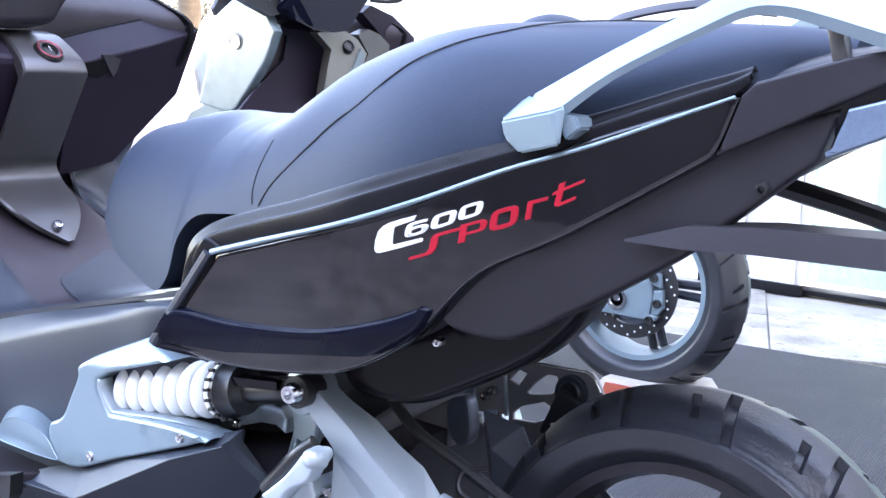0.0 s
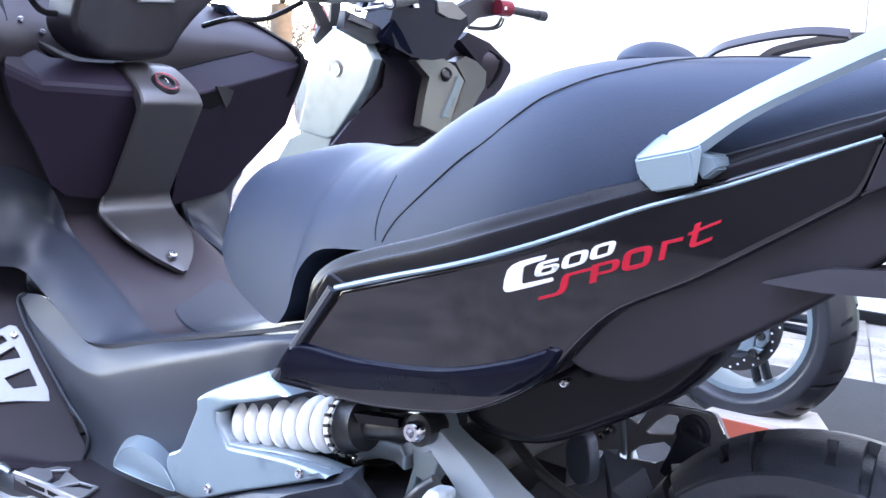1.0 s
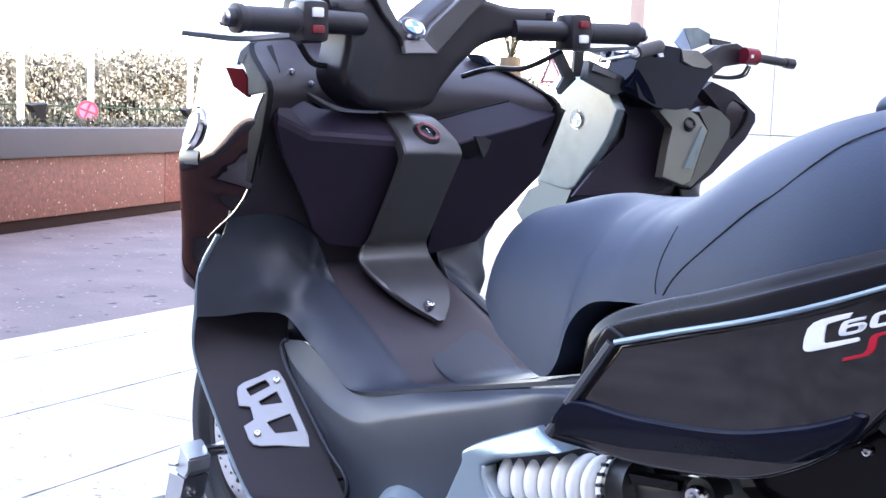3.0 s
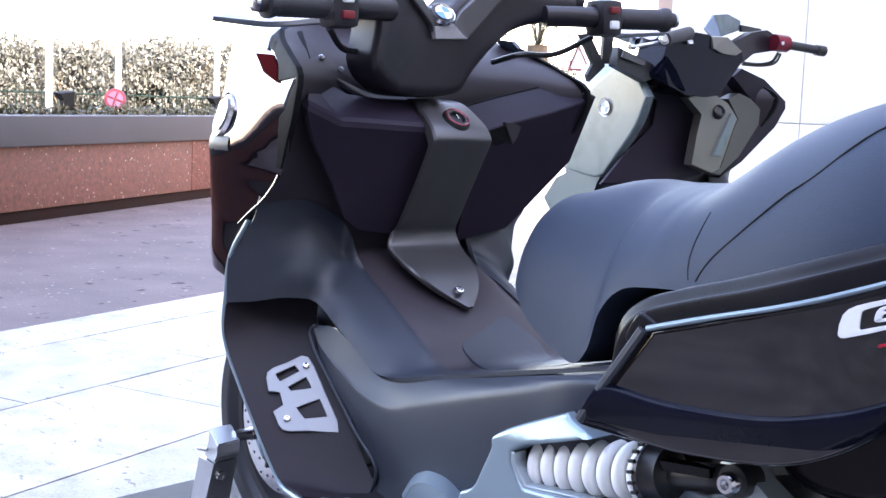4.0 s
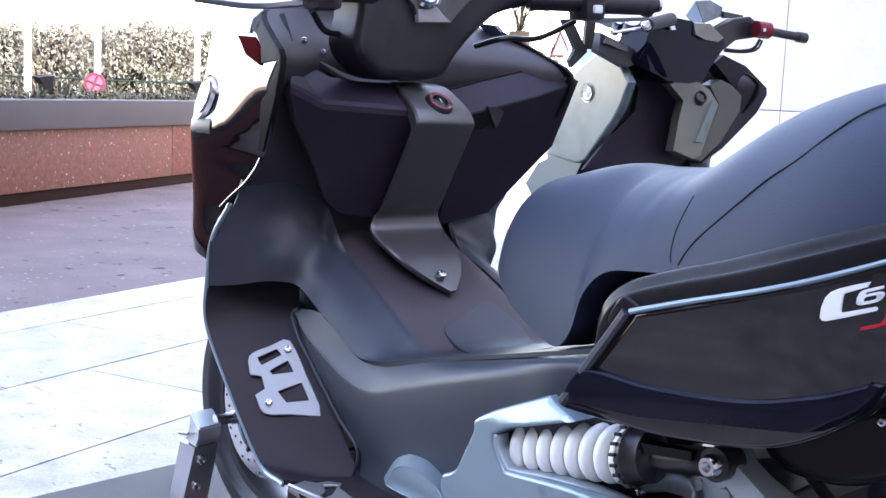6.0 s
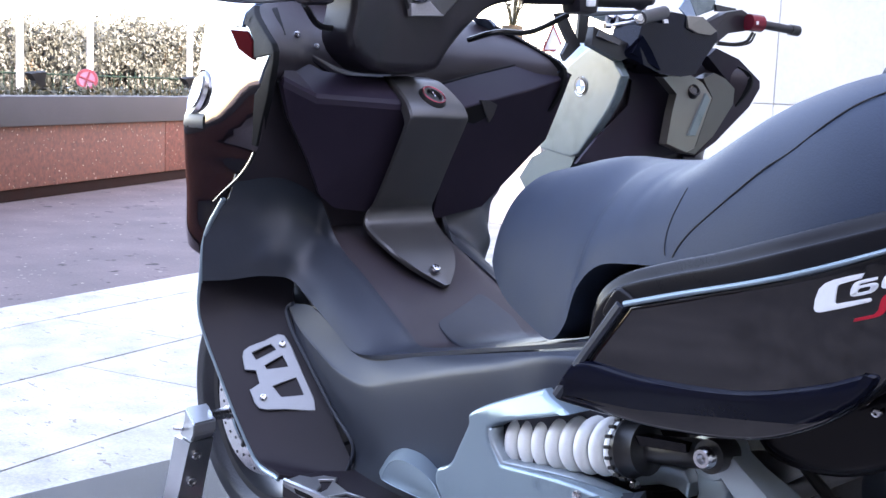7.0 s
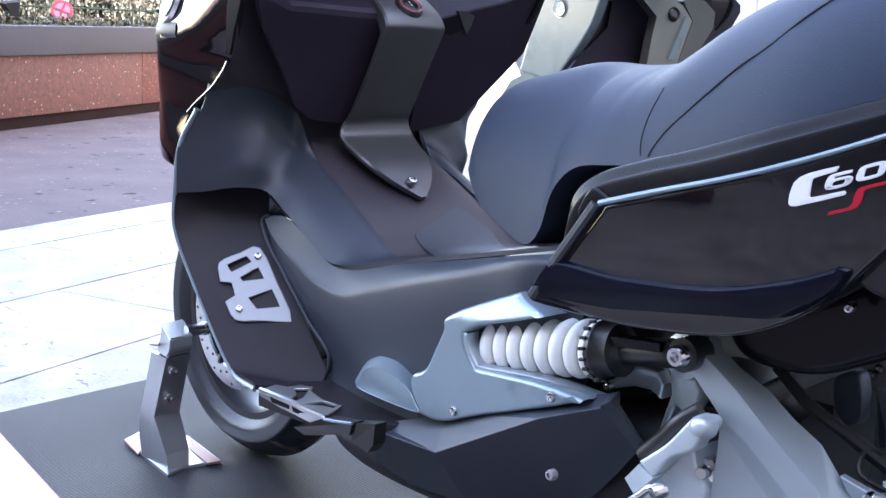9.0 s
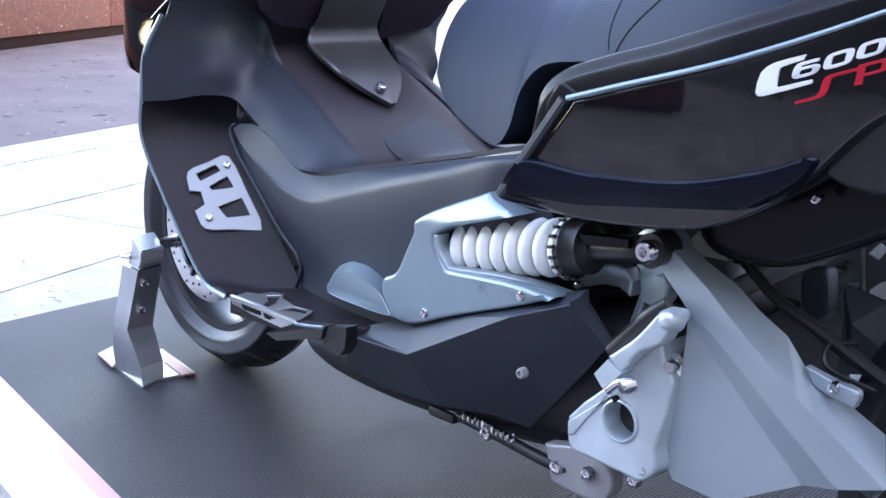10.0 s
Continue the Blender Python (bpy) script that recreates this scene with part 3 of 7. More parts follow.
    for k in range(5):
        t = 2 * math.pi * k / 5 + 0.3
        part("disc_arm", tube([(0.04 * math.cos(t), yd, 0.04 * math.sin(t)), ((disc_r - 0.03) * math.cos(t + 0.2), yd, (disc_r - 0.03) * math.sin(t + 0.2))], 0.006, 6, None, 0), M_BLACK, disc)
    return w


def ring_yz(x, w, zt, zb, crown=0.5, e=2.6, n=28):
    """A rounded section across the machine."""
    out = []
    zc, hh = (zt + zb) / 2, (zt - zb) / 2
    for k in range(n):
        t = 2 * math.pi * k / n
        c, s = math.cos(t), math.sin(t)
        y = w * math.copysign(abs(c) ** (2 / e), c)
        z = zc + hh * math.copysign(abs(s) ** (2 / e), s)
        if s > 0:
            y *= 1 - crown * (1 - e / 4) * s
        out.append((x, y, z))
    return out


def ring_seat(x, w, zt, zb, n=36):
    """A seat's section: upright flanks under a crowned top."""
    out = []
    e = 2.4 if x < 0.15 else 2.7
    for k in range(n):
        t = math.pi * k / (n - 1)
        c, s_ = math.cos(t), math.sin(t)
        f = abs(s_) ** (2 / e)
        out.append((x, w * math.copysign(abs(c) ** (2 / e), c) * (1 - 0.16 * f), zb + (zt - zb) * f))
    return out + [(x, -0.7 * w, zb - 0.004), (x, 0.7 * w, zb - 0.004)]


def table(rows, n=5):
    return curve([tuple(r) for r in rows], n)


SEAT_ROWS = [(-0.206, 0.068, 0.712, 0.652), (-0.166, 0.122, 0.768, 0.648), (-0.106, 0.156, 0.787, 0.612), (-0.026, 0.184, 0.806, 0.588), (0.030, 0.202, 0.806, 0.580),
             (0.056, 0.205, 0.807, 0.604), (0.076, 0.208, 0.808, 0.654), (0.115, 0.214, 0.812, 0.687), (0.18, 0.224, 0.826, 0.698), (0.29, 0.230, 0.897, 0.708), (0.42, 0.214, 0.935, 0.752), (0.60, 0.170, 0.944, 0.815), (0.76, 0.124, 0.944, 0.872), (0.85, 0.05, 0.938, 0.915)]


def badge(parent, at, normal, r):
    q = Vector((0, 0, 1)).rotation_difference(Vector(normal).normalized())
    b = part("badge", lathe([(0, 0.003), (r * 0.95, 0.002), (r, 0), (r, -0.004)], 28, at, normal), M_BLACK, parent, "round badge with blue and white quarters")
    for k in range(4):
        bm = bmesh.new()
        pts = [(0, 0)] + [(0.66 * r * math.cos(t), 0.66 * r * math.sin(t)) for t in np.linspace(k * math.pi / 2, (k + 1) * math.pi / 2, 7)]
        loft([[Vector(at) + q @ Vector((x, y, 0.0022)) for x, y in pts], [Vector(at) + q @ Vector((x, y, 0.0045)) for x, y in pts]], bm=bm)
        part("quarter", bm, M_BLUE if k % 2 else M_LETTER, b, smooth=False)
    part("ring", lathe([(0.66 * r, 0.0042), (0.74 * r, 0.005), (0.74 * r, 0.002), (0.66 * r, 0.002)], 28, at, normal, True), M_STEEL, b)
    bm = lathe([(0.94 * r, 0.0025), (1.02 * r, 0.004), (1.04 * r, -0.003), (0.94 * r, -0.003)], 28, at, normal, True)
    part("rim_ring", bm, M_STEEL, b)
    return b


# lettering glyphs in a unit box: outline, then holes
GLYPHS = {
    "C": ([(0.76, 1.0, "c"), (0.22, 1.0), (0.0, 0.8), (0.0, 0.16), (0.14, 0.0), (1.0, 0.0), (1.02, 0.06), (0.98, 0.14), (0.40, 0.17), (0.36, 0.24), (0.33, 0.72), (0.36, 0.80), (0.73, 0.84, "c")], []),
    "0": ([(0.2, 1.0), (0.8, 1.0), (1.0, 0.8), (1.0, 0.2), (0.8, 0.0), (0.2, 0.0), (0.0, 0.2), (0.0, 0.8)], [[(0.28, 0.78), (0.72, 0.78), (0.75, 0.72), (0.75, 0.28), (0.72, 0.22), (0.28, 0.22), (0.25, 0.28), (0.25, 0.72)]]),
    "6": ([(0.9, 1.0, "c"), (0.2, 1.0), (0.0, 0.8), (0.0, 0.2), (0.2, 0.0), (0.8, 0.0), (1.0, 0.2), (1.0, 0.5), (0.8, 0.66), (0.25, 0.66, "c"), (0.27, 0.78, "c"), (0.9, 0.8, "c")], [[(0.3, 0.47), (0.7, 0.47), (0.75, 0.4), (0.72, 0.2), (0.28, 0.2), (0.25, 0.3)]]),
    "S": ([(1.25, 1.0, "c"), (0.35, 1.0), (0.2, 0.82), (0.2, 0.3, "c"), (0.1, 0.12, "c"), (-0.5, 0.12, "c"), (-0.5, -0.04, "c"), (0.25, -0.04), (0.45, 0.2), (0.45, 0.78, "c"), (0.55, 0.84, "c"), (1.25, 0.84, "c")], []),
    "P": ([(0.0, 1.0, "c"), (0.8, 1.0), (1.0, 0.8), (1.0, 0.45), (0.8, 0.28), (0.25, 0.28, "c"), (0.25, -0.12, "c"), (0.0, -0.12, "c")], [[(0.25, 0.82, "c"), (0.7, 0.82), (0.76, 0.75), (0.76, 0.52), (0.7, 0.45), (0.25, 0.45, "c")]]),
    "R": ([(0.0, 1.0, "c"), (0.9, 1.0, "c"), (0.9, 0.8, "c"), (0.25, 0.8, "c"), (0.25, 0.0, "c"), (0.0, 0.0, "c")], []),
    "T": ([(0.2, 1.35, "c"), (0.45, 1.35, "c"), (0.45, 1.0, "c"), (1.3, 1.0, "c"), (1.3, 0.82, "c"), (0.45, 0.82, "c"), (0.45, 0.2, "c"), (1.1, 0.2, "c"), (1.1, 0.0, "c"), (0.4, 0.0), (0.2, 0.2), (0.2, 0.82, "c"), (0.0, 0.82, "c"), (0.0, 1.0, "c"), (0.2, 1.0, "c")], []),
}


def letter(ch, foot, along, up, material, parent, yfun):
    """One slanted letter lying on a flank panel: its foot in (x, z), its width and its height as steps from there."""
    out, holes = GLYPHS[ch]
    def put(p):
        return (foot[0] + p[0] * along[0] + p[1] * up[0], foot[1] + p[0] * along[1] + p[1] * up[1]) + tuple(p[2:])
    pos = lambda u, v, k: swell(u, yfun(u, v) - 0.0022 - k, v)
    bm = plate([put(p) for p in out], pos, 0.002, 0.0004, 0.05, 2, [[put(p) for p in hh] for hh in holes])
    return part("letter", bm, material, parent, smooth=False)


def scooter(label, far=False):
    S = new("scooter")
    tagged(S, label, "scooter", "scooters on the mat")
    paint, trim = (M_WHITE, M_CHAMP) if far else (M_GLOSS, M_CHARCOAL)

    # wheels
    wheel(S, (-0.86, 0, 0.275), 0.275, 0.12, 0.195, "front_wheel", -1, 0.135, M_SILVER if far else M_BLACK)
    wheel(S, (0.615, 0, 0.287) if far else (0.712, 0, 0.272), 0.287 if far else 0.272, 0.16, 0.195, "rear_wheel", -1, 0.132 if far else 0.12, M_SILVER if far else M_SATIN, M_BLACK if far else M_STEEL)

    # seat
    rows = table(SEAT_ROWS)
    rings = [ring_seat(*r) for r in rows]
    def puff(p):
        b = min(1.0, max(0.0, (abs(p[1]) - 0.04) / 0.10))
        q = swell(p[0], -abs(p[1]), p[2])
        return (p[0] + (q[0] - p[0]) * b, math.copysign(abs(p[1]) + (-q[1] - abs(p[1])) * b, p[1]), p[2] + (q[2] - p[2]) * b)
    rings = [[puff(p) for p in r] for r in rings]
    seat = part("seat", loft(rings), M_SEAT, S, "stitched dark vinyl two-step seat")

    for pts, r_ in (([(0.2378, -0.2327, 0.7146), (0.2432, -0.2310, 0.7261), (0.2554, -0.2285, 0.7433), (0.2708, -0.2271, 0.7584), (0.3055, -0.2235, 0.7905), (0.3376, -0.2180, 0.8195), (0.3630, -0.2130, 0.8382), (0.3932, -0.2004, 0.8675), (0.4178, -0.1860, 0.8892), (0.4440, -0.1740, 0.9035), (0.4656, -0.1546, 0.9148), (0.4969, -0.1232, 0.9267), (0.5219, -0.0920, 0.9355), (0.58, -0.075, 0.9415), (0.66, -0.06, 0.9435)], 0.0010),
                    ([(0.2255, -0.2303, 0.7148), (0.2218, -0.2273, 0.7239), (0.2195, -0.2219, 0.7379), (0.2193, -0.2150, 0.7539), (0.2211, -0.2057, 0.7713), (0.2219, -0.1931, 0.7885)], 0.0006)):
        mirrored(part("seam", tube(pts, r_, 6, None, 4), M_SEAM, seat))

    # body under the seat
    core = [(0.05, 0.15, 0.64, 0.50), (0.10, 0.205, 0.685, 0.50), (0.17, 0.255, 0.700, 0.51), (0.25, 0.262, 0.715, 0.52), (0.42, 0.212, 0.778, 0.55), (0.6, 0.163, 0.850, 0.685), (0.76, 0.122, 0.903, 0.775), (0.88, 0.095, 0.928, 0.84), (1.0, 0.06, 0.930, 0.86), (1.06, 0.03, 0.925, 0.885)]
    part("rear_body", loft([ring_yz(x, w, zt, zb, 0.25, 3.4, 28) for x, w, zt, zb in table(core)]), M_SATIN, S)

    # flank panels
    y_out = lambda x, z: y_side(x, z) - 0.004
    panel = plate([(0.158, 0.547, "c"), (0.192, 0.607), (0.229, 0.665, "c"), (0.33, 0.696), (0.435, 0.731), (0.61, 0.812), (0.755, 0.868), (0.7715, 0.871), (0.770, 0.862), (0.756, 0.818), (0.746, 0.806), (0.616, 0.72), (0.53, 0.672), (0.466, 0.601), (0.41, 0.562), (0.35, 0.542), (0.252, 0.535)],
                  swell_side(y_out), 0.022, 0.005, 0.03)
    panel = part("side_panel", panel, M_WHITE if far else M_GLOSS, S, "high-gloss painted side panel with lettering")
    mirrored(panel)
    # raised navy lip shapes what is the mat's reflection in the panel
    lip = plate([(0.163, 0.585), (0.172, 0.594), (0.190, 0.597), (0.258, 0.590), (0.353, 0.595), (0.431, 0.616), (0.474, 0.634), (0.484, 0.630), (0.466, 0.602), (0.412, 0.563), (0.35, 0.5405), (0.252, 0.533), (0.150, 0.541), (0.142, 0.550)], swell_side(lambda x, z: y_out(x, z) - 0.008 + 0.32 * soft(0.583 + 0.12 * (x - 0.3) - z, 0.006)), 0.016, 0.009, 0.02)
    part("mat_reflection_lip", lip, M_WHITE if far else M_LIP, panel)
    for nm, line_, wid, m_ in (("panel_edge", [(0.149, 0.550), (0.166, 0.578), (0.182, 0.604), (0.198, 0.629), (0.213, 0.653), (0.220, 0.664)], 0.0065, M_GREY),
                               ("edge_gap", [(0.158, 0.552), (0.175, 0.580), (0.190, 0.604), (0.206, 0.630), (0.222, 0.657)], 0.0050, M_BLACKP)):
        line_ = curve(line_, 4)
        ribs = [[swell(x + k * wid * 0.85, y_side(x, z) - 0.009 + d_ + (0.006 if nm == "edge_gap" else 0), z - k * wid * 0.5) for k, d_ in ((-1, 0.014), (-0.9, 0.002), (-0.4, -0.001), (0.4, -0.001), (0.9, 0.002), (1, 0.014))] for x, z in line_]
        part(nm, loft(ribs), m_, panel)
    block_ = plate([(0.197, 0.650), (0.203, 0.668), (0.212, 0.681), (0.226, 0.676), (0.236, 0.669, "c"), (0.222, 0.658), (0.212, 0.645)], swell_side(lambda x, z: y_side(x, z) - 0.004), 0.02, 0.004, 0.02, 3)
    part("edge_block", block_, M_STRIP, panel)
    if not far:
        for ch, foot_, along_, up_, m_ in (("C", (0.4173, 0.6824), (0.0508, 0.0187), (0.0048, 0.0311), M_LETTER),
                                           ("6", (0.4493, 0.7028), (0.0233, 0.0084), (0.0029, 0.0154), M_LETTER),
                                           ("0", (0.4768, 0.7139), (0.0246, 0.0096), (0.0028, 0.0152), M_LETTER),
                                           ("0", (0.5054, 0.7262), (0.0235, 0.0093), (0.0026, 0.0151), M_LETTER),
                                           ("S", (0.4702, 0.6867), (0.0290, 0.0109), (0.0032, 0.0203), M_RED),
                                           ("P", (0.5074, 0.7052), (0.0277, 0.0103), (0.0017, 0.0172), M_RED),
                                           ("0", (0.5391, 0.7183), (0.0277, 0.0103), (0.0021, 0.0214), M_RED),
                                           ("R", (0.5758, 0.7341), (0.0226, 0.0079), (0.0021, 0.0193), M_RED),
                                           ("T", (0.5998, 0.7462), (0.0236, 0.0125), (0.0031, 0.0187), M_RED)):
            letter(ch, foot_, along_, up_, m_, panel, y_out)
    # dark strip between panel and seat
    top_ = [(0.176, 0.628), (0.180, 0.668), (0.206, 0.694), (0.258, 0.714), (0.310, 0.730), (0.393, 0.760), (0.486, 0.794), (0.546, 0.813), (0.615, 0.841), (0.670, 0.862), (0.725, 0.883), (0.755, 0.893), (0.776, 0.901)]
    low_ = [(0.184, 0.612), (0.198, 0.640), (0.216, 0.662), (0.285, 0.686), (0.354, 0.706), (0.407, 0.724), (0.472, 0.750), (0.554, 0.786), (0.638, 0.816), (0.717, 0.850), (0.745, 0.862), (0.765, 0.872), (0.779, 0.884)]
    rows_ = []
    for f, dy in ((0.0, 0.004), (0.06, 0.001), (0.55, 0.002), (0.62, 0.006), (0.95, 0.012), (1.0, 0.020)):
        rows_.append([swell(a_[0] + (b_[0] - a_[0]) * f, y_side(a_[0] + (b_[0] - a_[0]) * f, a_[1] + (b_[1] - a_[1]) * f) + dy, a_[1] + (b_[1] - a_[1]) * f) for a_, b_ in zip(low_, top_)])
    mirrored(part("seat_strip", skin(rows_, 0.006), M_STRIP, S))
    if not far:
        # silver tube painted in for the sky highlight on the panel's upper edge
        line_ = [swell(x, y_side(x, z) - 0.005, z) for x, z in [(0.224, 0.665), (0.285, 0.684), (0.354, 0.704), (0.407, 0.722), (0.472, 0.748), (0.554, 0.784), (0.638, 0.815), (0.717, 0.849), (0.769, 0.871)]]
        mirrored(part("panel_highlight", tube(line_, (0.0034, 0.0018), 8), M_SILVER, panel, "thin silver line for the panel edge's sky highlight"))
    # tail: upper and lower satin panels with a gap, lamp and plate arm
    tail = plate([(0.7735, 0.873, "c"), (0.7565, 0.8135, "c"), (0.863, 0.872, "c"), (0.91, 0.895), (1.03, 0.93, "c"), (0.90, 0.922), (0.785, 0.886, "c")], side(lambda x, z: y_side(x, z) - 0.003), 0.03, 0.003, 0.05)
    mirrored(part("tail_panel", tail, M_TAIL, S))
    under = plate([(0.47, 0.615), (0.53, 0.680), (0.62, 0.730), (0.75, 0.822), (0.858, 0.866, "c"), (0.843, 0.815, "c"), (0.755, 0.735), (0.718, 0.703), (0.621, 0.640), (0.54, 0.598)],
                  swell_side(lambda x, z: y_side(x, z) + 0.012 + 0.25 * max(0, 0.70 - z)), 0.02, 0.006, 0.05)
    under = part("under_panel", under, M_TAIL, S)
    screw((0.797, y_side(0.797, 0.78) + 0.009, 0.785), (0, -1, -0.3), under, 0.007).data.materials[0] = M_BLACK
    lamp = plate([(0.866, 0.866, "c"), (1.03, 0.92, "c"), (1.035, 0.905, "c"), (0.852, 0.818, "c")], side(lambda x, z: y_side(x, z) + 0.004), 0.02, 0.004, 0.06)
    mirrored(part("tail_lamp", lamp, M_LENS, S, "clear tail lamp lens"))
    arm = loft([[(x, y - w, z), (x, y + w, z), (x, y + w * 0.8, z + t), (x, y - w * 0.8, z + t)] for x, y, w, z, t in ((0.680, -0.176, 0.001, 0.724, 0.002), (0.735, -0.135, 0.034, 0.722, 0.022), (0.80, -0.105, 0.038, 0.722, 0.026), (0.92, -0.065, 0.042, 0.718, 0.029), (1.12, 0.0, 0.045, 0.705, 0.028))])
    part("plate_arm", arm, M_TAIL, S, "dark grey plastic number plate arm")
    part("plate_strut", tube([(0.74, 0.05, 0.775), (0.88, 0.05, 0.745), (1.10, 0.05, 0.68)], 0.012, 8), M_BLACK, S)
    lobe = plate([(0.33, 0.545), (0.345, 0.505), (0.42, 0.500), (0.50, 0.535), (0.585, 0.59), (0.63, 0.66), (0.55, 0.67), (0.45, 0.60)], side(lambda x, z: -0.175 + 0.12 * (x - 0.4)), 0.05, 0.012, 0.05)
    lobe = part("inner_fender", lobe, M_SEMI, S)
    screw((0.476, -0.198, 0.589), (0, -1, 0), lobe, 0.006)

    # grab rails
    rail = table([(0.575, -0.190, 0.838, 0.015, 0.024), (0.596, -0.187, 0.854, 0.015, 0.021), (0.655, -0.173, 0.897, 0.012, 0.015), (0.73, -0.148, 0.941, 0.012, 0.015), (0.772, -0.132, 0.964, 0.013, 0.017), (0.805, -0.120, 0.970, 0.015, 0.024), (0.845, -0.110, 0.964, 0.016, 0.030), (0.89, -0.100, 0.953, 0.018, 0.033), (0.95, -0.09, 0.940, 0.018, 0.034)], 4)
    if far:
        rail = table([(0.49, -0.16, 0.925, 0.012, 0.012), (0.545, -0.155, 0.968, 0.012, 0.012), (0.61, -0.15, 0.989, 0.012, 0.012), (0.695, -0.145, 1.006, 0.012, 0.012), (0.78, -0.135, 1.016, 0.012, 0.012), (0.86, -0.12, 1.012, 0.012, 0.013)], 4)
        part("backrest", loft([ring_yz(x, w, zt, zb, 0.35, 2.4, 24) for x, w, zt, zb in table([(0.20, 0.05, 0.940, 0.90), (0.225, 0.10, 0.972, 0.90), (0.29, 0.12, 0.989, 0.90), (0.35, 0.11, 0.976, 0.90), (0.41, 0.05, 0.945, 0.90)], 3)]), M_SEAT, S, "padded rider backrest")
    sec_ = ((1.0, 0.90), (0.88, 1.0), (-0.92, -0.42), (-1.0, -0.55), (-0.72, -1.0), (0.95, -0.35))
    g = loft([[(x - h * 0.35 * v, y + w * u, z + h * v) for u, v in sec_] for x, y, z, w, h in rail])
    grab = part("grab_rail", g, M_TAIL if far else M_SILVER, S, "dark passenger grab rail" if far else "silver painted passenger grab rail")
    mirrored(grab)
    if not far:
        for nm, near_, back_ in (("rail_tip", [(0.551, -0.212, 0.834), (0.556, -0.212, 0.817), (0.575, -0.212, 0.803), (0.620, -0.212, 0.815), (0.608, -0.212, 0.848), (0.619, -0.203, 0.854)], [(0.531, -0.178, 0.838), (0.562, -0.178, 0.862), (0.556, -0.178, 0.806), (0.602, -0.178, 0.812)]),
                                 ("rail_foot", [(0.601, -0.202, 0.846), (0.621, -0.202, 0.819), (0.636, -0.200, 0.832), (0.630, -0.200, 0.844)], [(0.601, -0.165, 0.846), (0.621, -0.165, 0.819), (0.636, -0.165, 0.832), (0.630, -0.165, 0.844)])):
            bm = bmesh.new()
            for p_ in near_ + back_:
                bm.verts.new(p_)
            bmesh.ops.convex_hull(bm, input=bm.verts[:])
            bmesh.ops.dissolve_limit(bm, angle_limit=0.12, verts=bm.verts[:], edges=bm.edges[:])
            bmesh.ops.bevel(bm, geom=bm.edges[:], offset=0.0022, segments=2, affect="EDGES")
            mirrored(part(nm, bm, M_SILVER, grab, smooth=False))

    leg_ = box((0.015, 0.022, 0.040), (0.850, -0.100, 0.928), 0.003, Matrix.Rotation(-0.25, 4, "Y"))
    mirrored(part("rail_leg", leg_, M_TAIL if far else M_CHARCOAL, S))

    # tunnel between seat and leg shield
    edge = [(-0.577, -0.125, 0.640), (-0.529, -0.130, 0.615), (-0.462, -0.135, 0.580), (-0.396, -0.140, 0.544), (-0.339, -0.145, 0.514), (-0.292, -0.149, 0.494), (-0.183, -0.153, 0.516), (-0.055, -0.163, 0.546), (0.14, -0.18, 0.565)]
    top = [edge, [(x, y * 0.75, z + (0.012 if x < -0.35 else 0.002)) for x, y, z in edge], [(x, 0, z + (0.010 if x < -0.35 else 0.001)) for x, y, z in edge], [(x, -y * 0.75, z + (0.012 if x < -0.35 else 0.002)) for x, y, z in edge], [(x, -y, z) for x, y, z in edge]]
    part("tunnel", skin(top, 0.01), M_SHIELD, S)
    mirrored(part("panel_joint", tube([(x, y - 0.0015, z + 0.0025) for x, y, z in edge[4:8]], 0.0020, 6), M_BLACKP, S))
    floor_z = lambda x: float(np.interp(x, (-0.40, -0.388, -0.376, -0.361, -0.345, -0.331, -0.309, -0.286, -0.271, -0.168, -0.09), (0.558, 0.551, 0.541, 0.530, 0.519, 0.511, 0.500, 0.496, 0.497, 0.521, 0.541)))
    cap_ = plate([(-0.345, -0.061), (-0.361, -0.019), (-0.376, 0.027), (-0.386, 0.065), (-0.359, 0.087), (-0.331, 0.095), (-0.25, 0.06), (-0.13, -0.04), (-0.10, -0.09), (-0.168, -0.085), (-0.25, -0.075), (-0.305, -0.066)],
                 lambda u, v, h: (u, v, floor_z(u) + 0.002 + h), 0.004, 0.0012, 0.012, 4)
    part("tunnel_cap", cap_, M_GREY, S, "blue-grey plastic cap in the tunnel")
